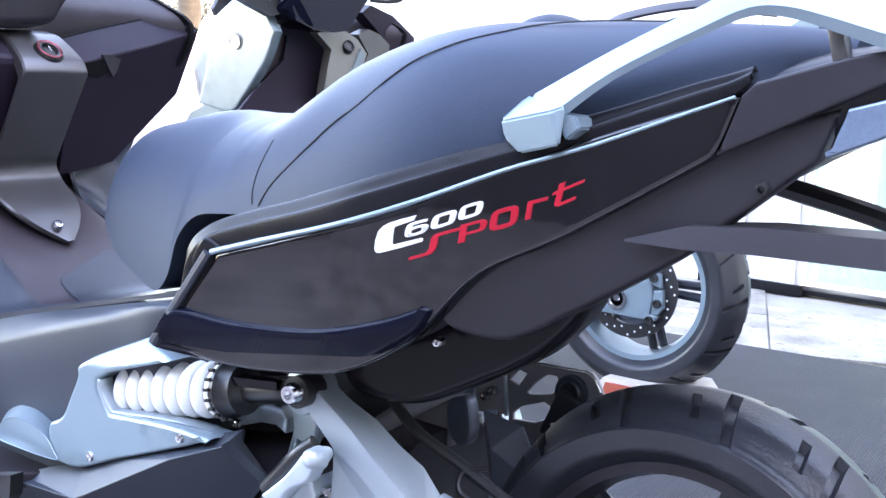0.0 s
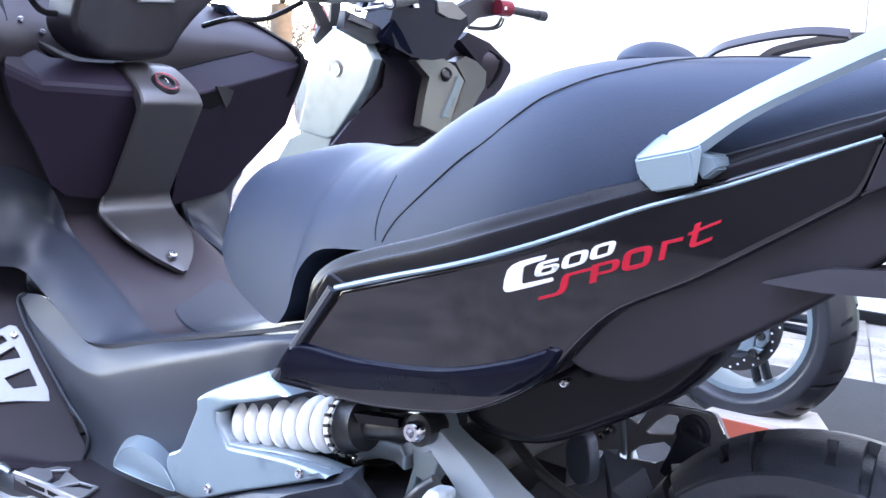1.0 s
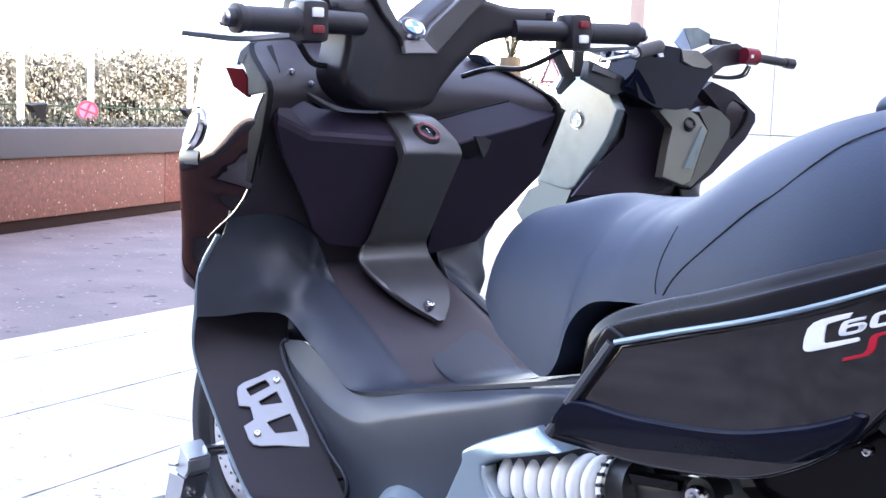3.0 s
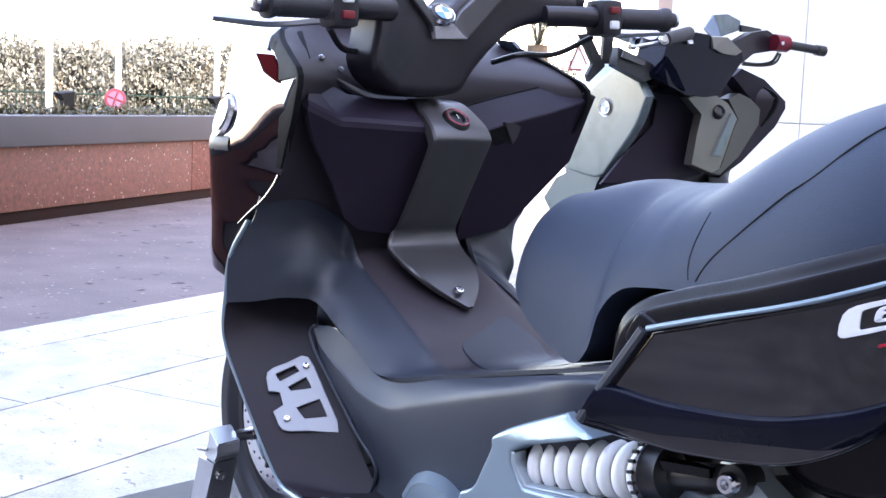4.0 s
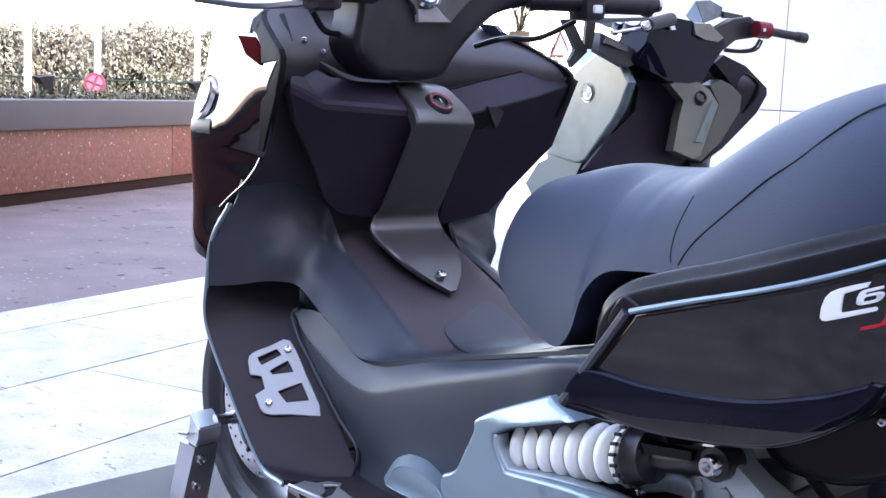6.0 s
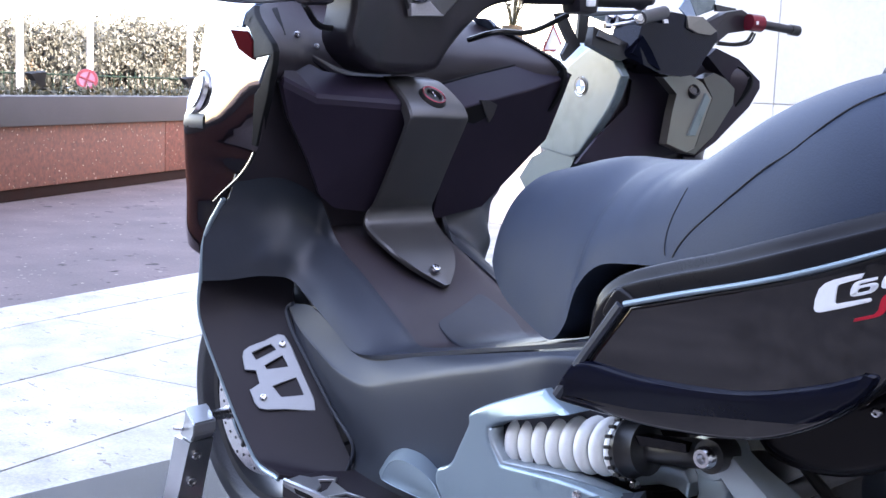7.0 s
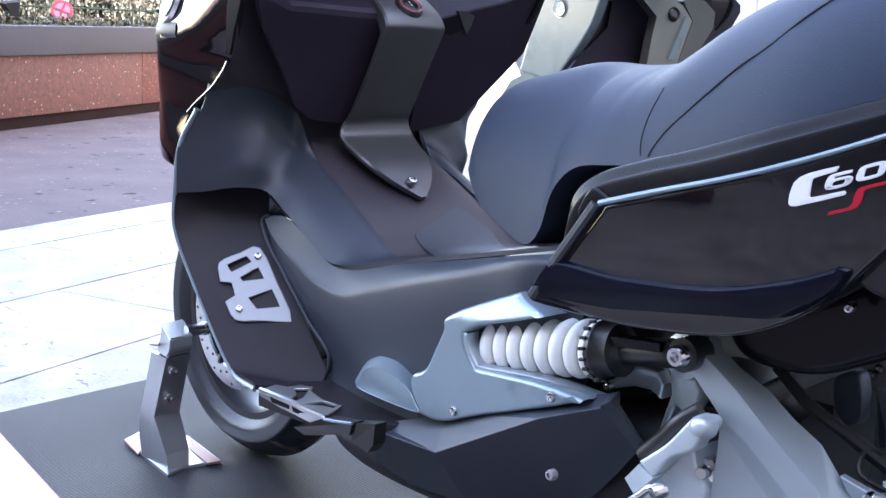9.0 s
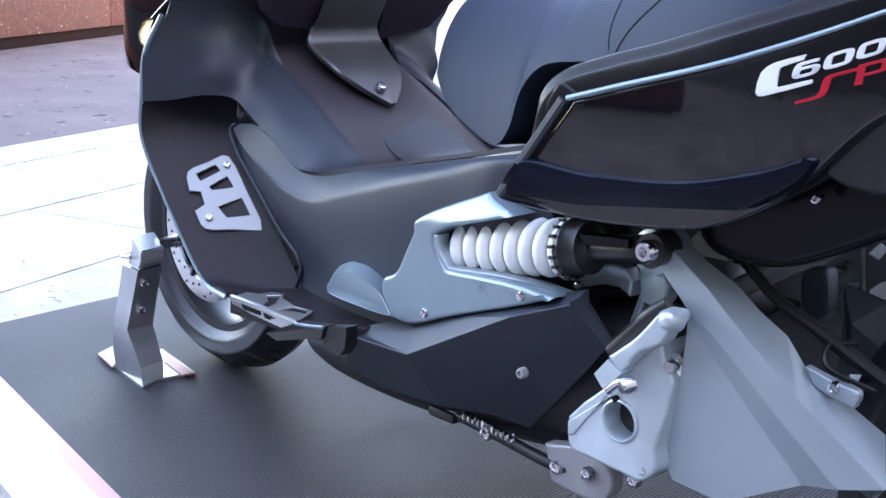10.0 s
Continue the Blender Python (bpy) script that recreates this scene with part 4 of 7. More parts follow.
    apron = skin([[(-0.582, -0.292, 0.742), (-0.602, -0.293, 0.700), (-0.641, -0.298, 0.666), (-0.653, -0.303, 0.628), (-0.657, -0.303, 0.562)],
                  [(-0.574, -0.242, 0.738), (-0.582, -0.246, 0.694), (-0.594, -0.262, 0.643), (-0.616, -0.270, 0.599), (-0.627, -0.268, 0.567)],
                  [(-0.571, -0.190, 0.728), (-0.573, -0.195, 0.686), (-0.560, -0.215, 0.648), (-0.558, -0.235, 0.613), (-0.572, -0.238, 0.579)],
                  [(-0.569, -0.130, 0.690), (-0.576, -0.135, 0.644), (-0.562, -0.160, 0.627), (-0.543, -0.190, 0.598), (-0.543, -0.208, 0.572)],
                  [(-0.532, -0.121, 0.618), (-0.530, -0.135, 0.617), (-0.513, -0.160, 0.599), (-0.501, -0.182, 0.570), (-0.502, -0.197, 0.544)],
                  [(-0.462, -0.126, 0.582), (-0.460, -0.140, 0.581), (-0.450, -0.163, 0.564), (-0.442, -0.187, 0.541), (-0.450, -0.200, 0.521)],
                  [(-0.394, -0.131, 0.546), (-0.392, -0.145, 0.545), (-0.388, -0.168, 0.533), (-0.389, -0.190, 0.514), (-0.397, -0.203, 0.495)],
                  [(-0.337, -0.136, 0.517), (-0.335, -0.150, 0.516), (-0.337, -0.170, 0.507), (-0.346, -0.190, 0.496), (-0.362, -0.205, 0.483)],
                  [(-0.292, -0.139, 0.497), (-0.290, -0.153, 0.496), (-0.289, -0.170, 0.494), (-0.298, -0.190, 0.491), (-0.311, -0.206, 0.487)],
                  [(-0.182, -0.142, 0.518), (-0.180, -0.156, 0.517), (-0.167, -0.170, 0.520), (-0.147, -0.190, 0.526), (-0.124, -0.207, 0.532)],
                  [(-0.055, -0.151, 0.548), (-0.053, -0.165, 0.547), (-0.036, -0.180, 0.552), (-0.019, -0.195, 0.556), (-0.002, -0.211, 0.561)],
                  [(0.075, -0.152, 0.580), (0.080, -0.165, 0.582), (0.092, -0.178, 0.585), (0.108, -0.195, 0.588), (0.125, -0.212, 0.591)]], 0.006, 6)
    mirrored(part("shield_apron", apron, M_GREY, S, "satin graphite apron sweeping into the tunnel"))
    flank = skin([[(-0.536, -0.200, 0.534), (-0.497, -0.200, 0.536), (-0.446, -0.203, 0.520), (-0.393, -0.206, 0.494), (-0.358, -0.208, 0.483), (-0.307, -0.209, 0.486), (-0.217, -0.209, 0.510), (-0.121, -0.210, 0.532), (0.001, -0.214, 0.560), (0.14, -0.214, 0.590)],
                  [(-0.551, -0.204, 0.527), (-0.520, -0.210, 0.509), (-0.464, -0.216, 0.487), (-0.400, -0.221, 0.465), (-0.322, -0.225, 0.457), (-0.248, -0.227, 0.477), (-0.131, -0.229, 0.513), (-0.020, -0.231, 0.544), (0.058, -0.232, 0.568), (0.14, -0.222, 0.575)],
                  [(-0.542, -0.205, 0.514), (-0.509, -0.213, 0.499), (-0.454, -0.220, 0.478), (-0.387, -0.226, 0.456), (-0.308, -0.230, 0.449), (-0.231, -0.232, 0.470), (-0.121, -0.234, 0.504), (-0.012, -0.235, 0.535), (0.065, -0.235, 0.558), (0.14, -0.222, 0.560)],
                  [(-0.511, -0.205, 0.461), (-0.433, -0.220, 0.438), (-0.372, -0.226, 0.421), (-0.310, -0.230, 0.418), (-0.247, -0.233, 0.429), (-0.170, -0.235, 0.448), (-0.077, -0.236, 0.473), (-0.003, -0.236, 0.494), (0.065, -0.235, 0.513), (0.14, -0.200, 0.47)],
                  [(-0.368, -0.205, 0.339), (-0.318, -0.216, 0.345), (-0.275, -0.223, 0.353), (-0.230, -0.228, 0.364), (-0.183, -0.231, 0.377), (-0.122, -0.232, 0.394), (-0.055, -0.232, 0.411), (-0.003, -0.232, 0.427), (0.066, -0.232, 0.448), (0.14, -0.19, 0.40)],
                  [(-0.372, -0.205, 0.289), (-0.35, -0.209, 0.286), (-0.32, -0.214, 0.285), (-0.28, -0.219, 0.285), (-0.25, -0.222, 0.285), (-0.20, -0.226, 0.288), (-0.15, -0.229, 0.292), (-0.10, -0.229, 0.296), (-0.05, -0.226, 0.30), (0.14, -0.17, 0.33)]], 0.010)
    mirrored(part("tunnel_flank", flank, M_GREY, S))
    mirrored(part("flank_bead", tube([(-0.543, -0.203, 0.533), (-0.554, -0.204, 0.527), (-0.555, -0.206, 0.516), (-0.533, -0.208, 0.488), (-0.503, -0.208, 0.461), (-0.462, -0.208, 0.424), (-0.415, -0.208, 0.382), (-0.364, -0.208, 0.342)] + [(-0.378, -0.209, 0.291)], 0.0035, 8), M_GREY, S))
    part("tunnel_core", loft([ring_yz(x, w, zt, zb, 0, 6, 16) for x, w, zt, zb in [(-0.60, 0.10, 0.58, 0.40), (-0.40, 0.11, 0.485, 0.24), (-0.28, 0.11, 0.455, 0.22), (0.1, 0.13, 0.53, 0.22)]]), M_BLACK, S)

    # foot well, its edge strip and tread plate
    E1, E2, EN = Vector((-0.6636, 0, 0.748)), Vector((0.4053, 0.8405, 0.3596)), Vector((0.6287, -0.5419, 0.5578))
    W0 = Vector((-0.49, -0.302, 0.305))
    outer = [(-0.606, -0.297, 0.70), (-0.648, -0.303, 0.64), (-0.662, -0.303, 0.57), (-0.664, -0.302, 0.50), (-0.60, -0.302, 0.418), (-0.49, -0.302, 0.305), (-0.42, -0.305, 0.292)]
    inner = [(-0.605, -0.15, 0.69), (-0.612, -0.165, 0.61), (-0.60, -0.18, 0.555), (-0.578, -0.19, 0.513), (-0.47, -0.195, 0.385), (-0.378, -0.198, 0.290), (-0.33, -0.20, 0.285)]
    rim_line = outer
    outer = [(-0.668, -0.303, 0.600), (-0.668, -0.303, 0.56)] + outer[3:]
    inner = [(-0.640, -0.12, 0.615), (-0.618, -0.150, 0.560), (-0.572, -0.176, 0.510), (-0.462, -0.188, 0.385), (-0.370, -0.190, 0.290), (-0.32, -0.19, 0.285)]
    well = part("foot_well", skin([outer, [tuple((Vector(a) + Vector(b)) / 2 + Vector((-0.022 * max(0, 1 - k / 3) - 0.004, 0, -0.004))) for k, (a, b) in enumerate(zip(outer, inner))], inner], 0.008), M_WELL, S)
    mirrored(well)
    mirrored(part("edge_strip", tube(rim_line, 0.0042, 8), M_SILVER, S, "thin silver edge strip"))
    on_well = lambda u, v, h: W0 + E1 * u + E2 * v + EN * (h + 0.0065)
    tread = plate([(0.175, 0.044), (0.178, 0.080), (0.174, 0.114), (0.10, 0.118), (0.037, 0.119), (0.034, 0.112), (0.055, 0.07), (0.073, 0.033), (0.108, 0.030, "c"), (0.112, 0.048, "c"), (0.134, 0.050, "c"), (0.143, 0.034, "c")], on_well, 0.003, 0.0012, 0.05, 3,
                  [[(0.166, 0.055, "c"), (0.168, 0.088, "c"), (0.156, 0.092, "c"), (0.152, 0.057, "c")], [(0.137, 0.066, "c"), (0.142, 0.098, "c"), (0.121, 0.100, "c"), (0.130, 0.068, "c")], [(0.099, 0.066, "c"), (0.098, 0.105, "c"), (0.066, 0.106, "c"), (0.077, 0.072, "c")]])
    tread = part("tread_plate", tread, M_MATTALU, S, "brushed aluminium tread plate with cut-outs")
    mirrored(tread)
    for u, v in ((0.160, 0.105), (0.087, 0.046)):
        screw(on_well(u, v, 0.001), EN, tread, 0.006)
    board = plate([(-0.374, 0.328, "c"), (-0.384, 0.291, "c"), (-0.389, 0.255, "c"), (-0.366, 0.219, "c"), (-0.367, 0.192, "c"), (-0.278, 0.201, "c"), (-0.207, 0.216, "c"), (-0.147, 0.221, "c"), (-0.142, 0.251, "c"), (-0.166, 0.277, "c"), (-0.192, 0.298, "c"), (-0.229, 0.315, "c")], lambda u, v, h: (u, -v, 0.305 + h), 0.022, 0.004)
    board = part("foot_board", board, M_WELL, S)
    mirrored(board)
    bp = plate([(-0.365, 0.333, "c"), (-0.373, 0.299, "c"), (-0.355, 0.290, "c"), (-0.352, 0.270, "c"), (-0.333, 0.259, "c"), (-0.318, 0.274, "c"), (-0.275, 0.284, "c"), (-0.237, 0.278, "c"), (-0.211, 0.328, "c")], lambda u, v, h: (u, -v, 0.3105 + h), 0.004, 0.0012, 0.05, 3,
               [[(-0.342, 0.287, "c"), (-0.329, 0.269, "c"), (-0.299, 0.302, "c"), (-0.293, 0.318, "c"), (-0.304, 0.318, "c"), (-0.318, 0.299, "c")], [(-0.275, 0.321, "c"), (-0.271, 0.288, "c"), (-0.245, 0.281, "c"), (-0.235, 0.295, "c"), (-0.253, 0.300, "c")]])
    bp = part("board_plate", bp, M_ALU, S, "brushed aluminium foot board plate")
    mirrored(bp)
    lip_ = skin([[(-0.363, -0.336, 0.313), (-0.293, -0.332, 0.313), (-0.211, -0.328, 0.313)], [(-0.373, -0.324, 0.292), (-0.304, -0.324, 0.292), (-0.235, -0.327, 0.292)]], 0.004)
    mirrored(part("plate_lip", lip_, M_ALU, S, "bent lip of the aluminium plate"))
    for slot_ in ([(-0.338, -0.333, 0.307), (-0.295, -0.331, 0.305), (-0.298, -0.328, 0.298), (-0.337, -0.330, 0.298)], [(-0.287, -0.330, 0.305), (-0.249, -0.327, 0.302), (-0.257, -0.324, 0.294), (-0.288, -0.327, 0.297)]):
        mirrored(part("lip_slot", loft([slot_, [(x, y + 0.004, z) for x, y, z in slot_]]), M_BLACKP, S, "", False))
    for blk_ in ([(-0.191, -0.345, 0.317), (-0.135, -0.340, 0.325), (-0.146, -0.335, 0.305), (-0.247, -0.335, 0.275), (-0.274, -0.335, 0.279)], [(-0.142, -0.333, 0.322), (-0.105, -0.325, 0.329), (-0.112, -0.322, 0.297), (-0.123, -0.322, 0.284), (-0.154, -0.325, 0.291)]):
        mirrored(part("board_side", loft([blk_, [(x, y + 0.02, z) for x, y, z in blk_]]), M_BLACK, S, "", False))
    mirrored(part("board_trim", tube([(-0.188, -0.347, 0.317), (-0.163, -0.344, 0.320), (-0.134, -0.341, 0.325)], 0.0022, 6), M_SILVER, S))

    # silver cover with the spring's window
    y_cov = lambda x, z: -0.262 + 0.36 * soft(z - 0.484 - 0.12 * x, 0.004)
    cover = plate([(-0.110, 0.363), (-0.109, 0.384), (-0.092, 0.393), (-0.080, 0.403), (-0.067, 0.428), (-0.051, 0.460), (-0.050, 0.474), (-0.018, 0.494), (0.068, 0.531, "c"), (0.078, 0.524), (0.120, 0.512, "c"), (0.083, 0.500), (0.014, 0.478), (-0.012, 0.464, "c"), (-0.010, 0.449), (0.010, 0.423, "c"), (0.116, 0.431), (0.193, 0.429, "c"), (0.141, 0.407), (0.02, 0.363), (-0.049, 0.336), (-0.093, 0.335, "c")],
                  side(y_cov), 0.045, 0.005, 0.016, 4)
    cover = part("spring_cover", cover, M_SILVER, S, "blue-grey silver painted cover")
    mirrored(cover)
    face_ = [(-0.220, -0.266, 0.339), (-0.217, -0.266, 0.351), (-0.204, -0.266, 0.368), (-0.184, -0.266, 0.377), (-0.164, -0.266, 0.378), (-0.135, -0.266, 0.373), (-0.110, -0.266, 0.362), (-0.097, -0.266, 0.348), (-0.090, -0.266, 0.338), (-0.152, -0.266, 0.336)]
    foot_ = [(-0.273, -0.226, 0.324), (-0.266, -0.226, 0.343), (-0.248, -0.226, 0.365), (-0.229, -0.226, 0.377), (-0.212, -0.226, 0.383), (-0.179, -0.226, 0.384), (-0.147, -0.226, 0.372), (-0.124, -0.226, 0.355), (-0.122, -0.226, 0.326), (-0.201, -0.226, 0.320)]
    rings = [[Vector(p).lerp(Vector(q), f_) + Vector((0, d_, 0)) for p, q in zip(curve(face_, 4, True), curve(foot_, 4, True))] for f_, d_ in ((1.0, 0.03), (1.0, 0.0), (0.12, 0.0), (0.03, 0.001), (0.0, 0.003))]
    mirrored(part("cover_dome", loft(rings), M_SILVER, S))
    part("window_lip", plate([(-0.016, 0.466, "c"), (-0.014, 0.449), (0.006, 0.420, "c"), (0.116, 0.428), (0.196, 0.427, "c"), (0.116, 0.434), (0.014, 0.427, "c"), (-0.005, 0.450), (-0.006, 0.464, "c")], side(lambda x, z: -0.2605 + 0.10 * soft(x - 0.0, 0.01)), 0.02, 0.003, 0.05, 4), M_SWING, cover, "bright inner lip")
    screw((-0.023, -0.262, 0.358), (0, -1, 0), cover, 0.007)
    screw((0.145, -0.262, 0.421), (0, -1, 0), cover, 0.007)
    part("spring_well", plate([(-0.05, 0.49), (0.1, 0.515), (0.2, 0.52), (0.2, 0.42), (0.0, 0.40)], side(lambda x, z: -0.15), 0.03, 0.004, 0.1), M_BLACK, S)

    # spring and damper
    a, b = Vector((0.004, -0.214, 0.4463)), Vector((0.203, -0.214, 0.484))
    ax = (b - a).normalized()
    q = Vector((0, 0, 1)).rotation_difference(ax)
    pts = [a + q @ Vector((0.0272 * math.cos(t), -0.0272 * math.sin(t), 0.885 * (b - a).length * t / (2 * math.pi * 7.5))) for t in np.linspace(0, 2 * math.pi * 7.5, 260)]
    damper = part("damper", lathe([(0, -0.03), (0.014, -0.03), (0.014, 0.169), (0.035, 0.171), (0.036, 0.184), (0.032, 0.189), (0.031, 0.206), (0.022, 0.209), (0.0165, 0.213), (0.0165, 0.262), (0.017, 0.264), (0.017, 0.282), (0.0165, 0.284), (0.0165, 0.305), (0.0, 0.305)], 28, a, ax), M_BLACK, S, "black damper body")
    part("spring", tube(pts, 0.0090, 12, None, 0), M_SPRING, damper, "white painted coil spring")
    # glossy plate added to shape the highlight along the damper's top
    rb_ = [(0.203, -0.236, 0.504), (0.276, -0.236, 0.512), (0.277, -0.236, 0.502), (0.211, -0.236, 0.494)]
    part("damper_highlight", loft([rb_, [(x, y + 0.02, z) for x, y, z in rb_]]), M_SEMI, damper, "", False)
    for k in range(18):
        t = 2 * math.pi * k / 18
        c = a + q @ Vector((0.0368 * math.cos(t), 0.0368 * math.sin(t), 0.176))
        part("adjuster_tooth", box((0.004, 0.004, 0.009), c, 0.0008, q.to_matrix().to_4x4()), M_BLACK, damper)
    part("damper_eye", lathe([(0, -0.018), (0.015, -0.018), (0.019, -0.012), (0.019, 0.02), (0, 0.02)], 24, (0.312, -0.222, 0.508), (0, -1, 0)), M_BLACK, damper)
    if not far:
        part("clevis", lathe([(0.018, 0.010), (0.026, 0.008), (0.028, 0.0), (0.028, -0.03), (0.018, -0.03)], 32, (0.291, -0.204, 0.497), (0, -1, 0), closed=True), M_SWING, S, "cast fork end of the swing arm")
    part("damper_bolt", lathe([(0, 0.003), (0.005, 0.003), (0.006, 0.011), (0.010, 0.011), (0.013, 0.006), (0.013, -0.02), (0, -0.02)], 18, (0.312, -0.245, 0.508), (0, -1, 0)), M_STEEL, damper)

    # swing arm with a bevelled upper edge
    if far:
        hubc = part("hub_cover", lathe([(0, 0.030), (0.060, 0.030), (0.082, 0.026), (0.086, 0.018), (0.096, 0.016), (0.102, 0.006), (0.104, -0.02)], 40, (0.615, -0.06, 0.287), (0, -1, 0)), M_BLUEGREY, S, "blue-grey hub cover with cast ribs")
        for nm, out_, d_ in (("cover_plate", [(0.563, 0.279, "c"), (0.617, 0.302, "c"), (0.677, 0.320, "c"), (0.685, 0.271, "c"), (0.678, 0.225, "c"), (0.603, 0.232, "c"), (0.549, 0.244, "c")], 0.012),
                             ("cover_bar", [(0.485, 0.237, "c"), (0.536, 0.240, "c"), (0.705, 0.227, "c"), (0.695, 0.213, "c"), (0.621, 0.213, "c"), (0.504, 0.215, "c")], 0.020),
                             ("cover_block", [(0.687, 0.292, "c"), (0.712, 0.296, "c"), (0.716, 0.249, "c"), (0.700, 0.229, "c"), (0.684, 0.232, "c")], 0.016),
                             ("cover_block", [(0.654, 0.320, "c"), (0.675, 0.343, "c"), (0.704, 0.336, "c"), (0.707, 0.301, "c"), (0.678, 0.307, "c")], 0.012)):
            part(nm, plate(out_, lambda u, v, h: (u, -0.102 - h, v), d_, 0.003, 0.03, 2), M_SILVER, hubc, smooth=False)
        part("axle_cap", lathe([(0, 0.004), (0.008, 0.004), (0.010, 0.0), (0.018, 0.0), (0.021, 0.006), (0.030, 0.006), (0.032, -0.01)], 26, (0.584, -0.102, 0.258), (0, -1, 0)), M_STEEL, hubc)
        for x_, z_ in ((0.686, 0.325), (0.699, 0.260), (0.680, 0.214)):
            part("bolt_hole", lathe([(0, 0.001), (0.006, 0.001), (0.008, 0.004), (0.011, 0.004), (0.012, -0.01)], 16, (x_, -0.105, z_), (0, -1, 0)), M_BLACK, hubc)
    else:
        V_ = [(0.311, -0.190, 0.520), (0.347, -0.184, 0.494), (0.383, -0.178, 0.475), (0.412, -0.173, 0.451), (0.444, -0.168, 0.431), (0.467, -0.165, 0.402), (0.558, -0.155, 0.353), (0.333, -0.228, 0.509), (0.378, -0.226, 0.478), (0.418, -0.225, 0.445), (0.456, -0.223, 0.416), (0.491, -0.220, 0.388), (0.511, -0.217, 0.373), (0.589, -0.205, 0.318), (0.313, -0.228, 0.490), (0.338, -0.226, 0.465), (0.361, -0.225, 0.446), (0.390, -0.224, 0.427), (0.426, -0.222, 0.398), (0.461, -0.219, 0.368), (0.539, -0.208, 0.301), (0.354, -0.222, 0.441), (0.354, -0.217, 0.431), (0.373, -0.216, 0.412), (0.404, -0.214, 0.383), (0.430, -0.211, 0.356), (0.499, -0.203, 0.290), (0.351, -0.218, 0.427), (0.350, -0.218, 0.397), (0.348, -0.218, 0.373), (0.342, -0.217, 0.330), (0.327, -0.216, 0.279), (0.345, -0.212, 0.243), (0.407, -0.207, 0.237)]
        arm = facets(V_, [(0, 1, 8, 7), (1, 2, 9, 8), (2, 3, 10, 9), (3, 4, 11, 10), (4, 5, 12, 11), (5, 6, 13, 12), (7, 8, 15, 14), (8, 9, 16, 15), (9, 10, 17, 16), (10, 11, 18, 17), (11, 12, 19, 18), (12, 13, 20, 19), (16, 17, 22, 21), (17, 18, 23, 22), (18, 19, 24, 23), (19, 20, 26, 25, 24), (21, 22, 27), (22, 23, 28, 27), (23, 29, 28), (23, 24, 30, 29), (24, 25, 31, 30), (25, 32, 31), (25, 26, 33, 32)], 0.03, 0.0016)
        arm = part("swing_arm", arm, M_SWING, S, "blue-grey silver cast swing arm")
        lug = plate([(0.474, 0.408, "c"), (0.511, 0.400), (0.532, 0.398), (0.536, 0.391), (0.532, 0.379, "c"), (0.489, 0.388)], side(lambda x, z: -0.178), 0.010, 0.002, 0.05, 3)
        part("cable_lug", lug, M_SWING, arm)
        screw((0.508, -0.178, 0.394), (0, -1, 0), arm, 0.007)
        hose = part("brake_hose", tube([(0.35, -0.115, 0.485), (0.40, -0.12, 0.452), (0.46, -0.12, 0.428), (0.535, -0.12, 0.396), (0.62, -0.12, 0.36), (0.70, -0.12, 0.30)], 0.007, 8), M_HOSE, arm)
        part("brake_hose", tube([(0.40, -0.10, 0.440), (0.47, -0.105, 0.408), (0.56, -0.105, 0.372), (0.66, -0.11, 0.31)], 0.004, 8), M_HOSE, arm)
        part("hose_clip", tube([(0.50, -0.12, 0.43), (0.47, -0.125, 0.420), (0.475, -0.135, 0.398), (0.53, -0.13, 0.385)], 0.003, 6), M_HOSE, arm)

    # drive cover with a ridge
    V_ = [(-0.190, -0.250, 0.291), (-0.060, -0.240, 0.340), (0.060, -0.235, 0.386), (0.206, -0.230, 0.436), (0.245, -0.200, 0.442),
          (-0.180, -0.265, 0.288), (-0.028, -0.287, 0.305), (0.136, -0.277, 0.394), (0.229, -0.258, 0.431),
          (0.247, -0.205, 0.381), (0.247, -0.245, 0.376), (0.214, -0.245, 0.337), (0.110, -0.232, 0.225), (0.069, -0.240, 0.234), (-0.009, -0.242, 0.230), (-0.157, -0.236, 0.204), (-0.233, -0.240, 0.218)]
    def level(a_, b_, c_, ids):
        n_ = (Vector(V_[b_]) - Vector(V_[a_])).cross(Vector(V_[c_]) - Vector(V_[a_]))
        for k in ids:
            x, _, z = V_[k]
            V_[k] = (x, V_[a_][1] - (n_.x * (x - V_[a_][0]) + n_.z * (z - V_[a_][2])) / n_.y, z)
    level(6, 8, 14, (7, 10, 11, 12, 13))
    level(5, 6, 14, (15, 16))
    level(3, 8, 10, (4, 9))
    beltc = facets(V_, [(0, 1, 6, 5), (1, 2, 7, 6), (2, 3, 8, 7), (3, 4, 9, 10, 8), (5, 6, 14, 15, 16), (6, 7, 13, 14), (7, 8, 10, 11, 12, 13)], 0.012, 0.0012)
    beltc = part("drive_cover", beltc, M_GREY, S, "dark graphite drive cover", False)
    mirrored(beltc)
    screw((0.150, V_[7][1] + 0.012, 0.325), (0, -1, 0), beltc, 0.007).data.materials[0] = M_DARKSTEEL
    part("belly_pan", loft([ring_yz(x, w, zt, zb, 0.1, 3.5, 22) for x, w, zt, zb in table([(-0.46, 0.13, 0.28, 0.20), (-0.36, 0.19, 0.285, 0.17), (-0.20, 0.215, 0.30, 0.165), (0.0, 0.205, 0.34, 0.165), (0.20, 0.17, 0.42, 0.18), (0.36, 0.11, 0.42, 0.22)])]), M_SATIN, S)
    part("engine_block", box((0.22, 0.24, 0.18), (0.24, 0.0, 0.33), 0.03), M_BLACK, S)

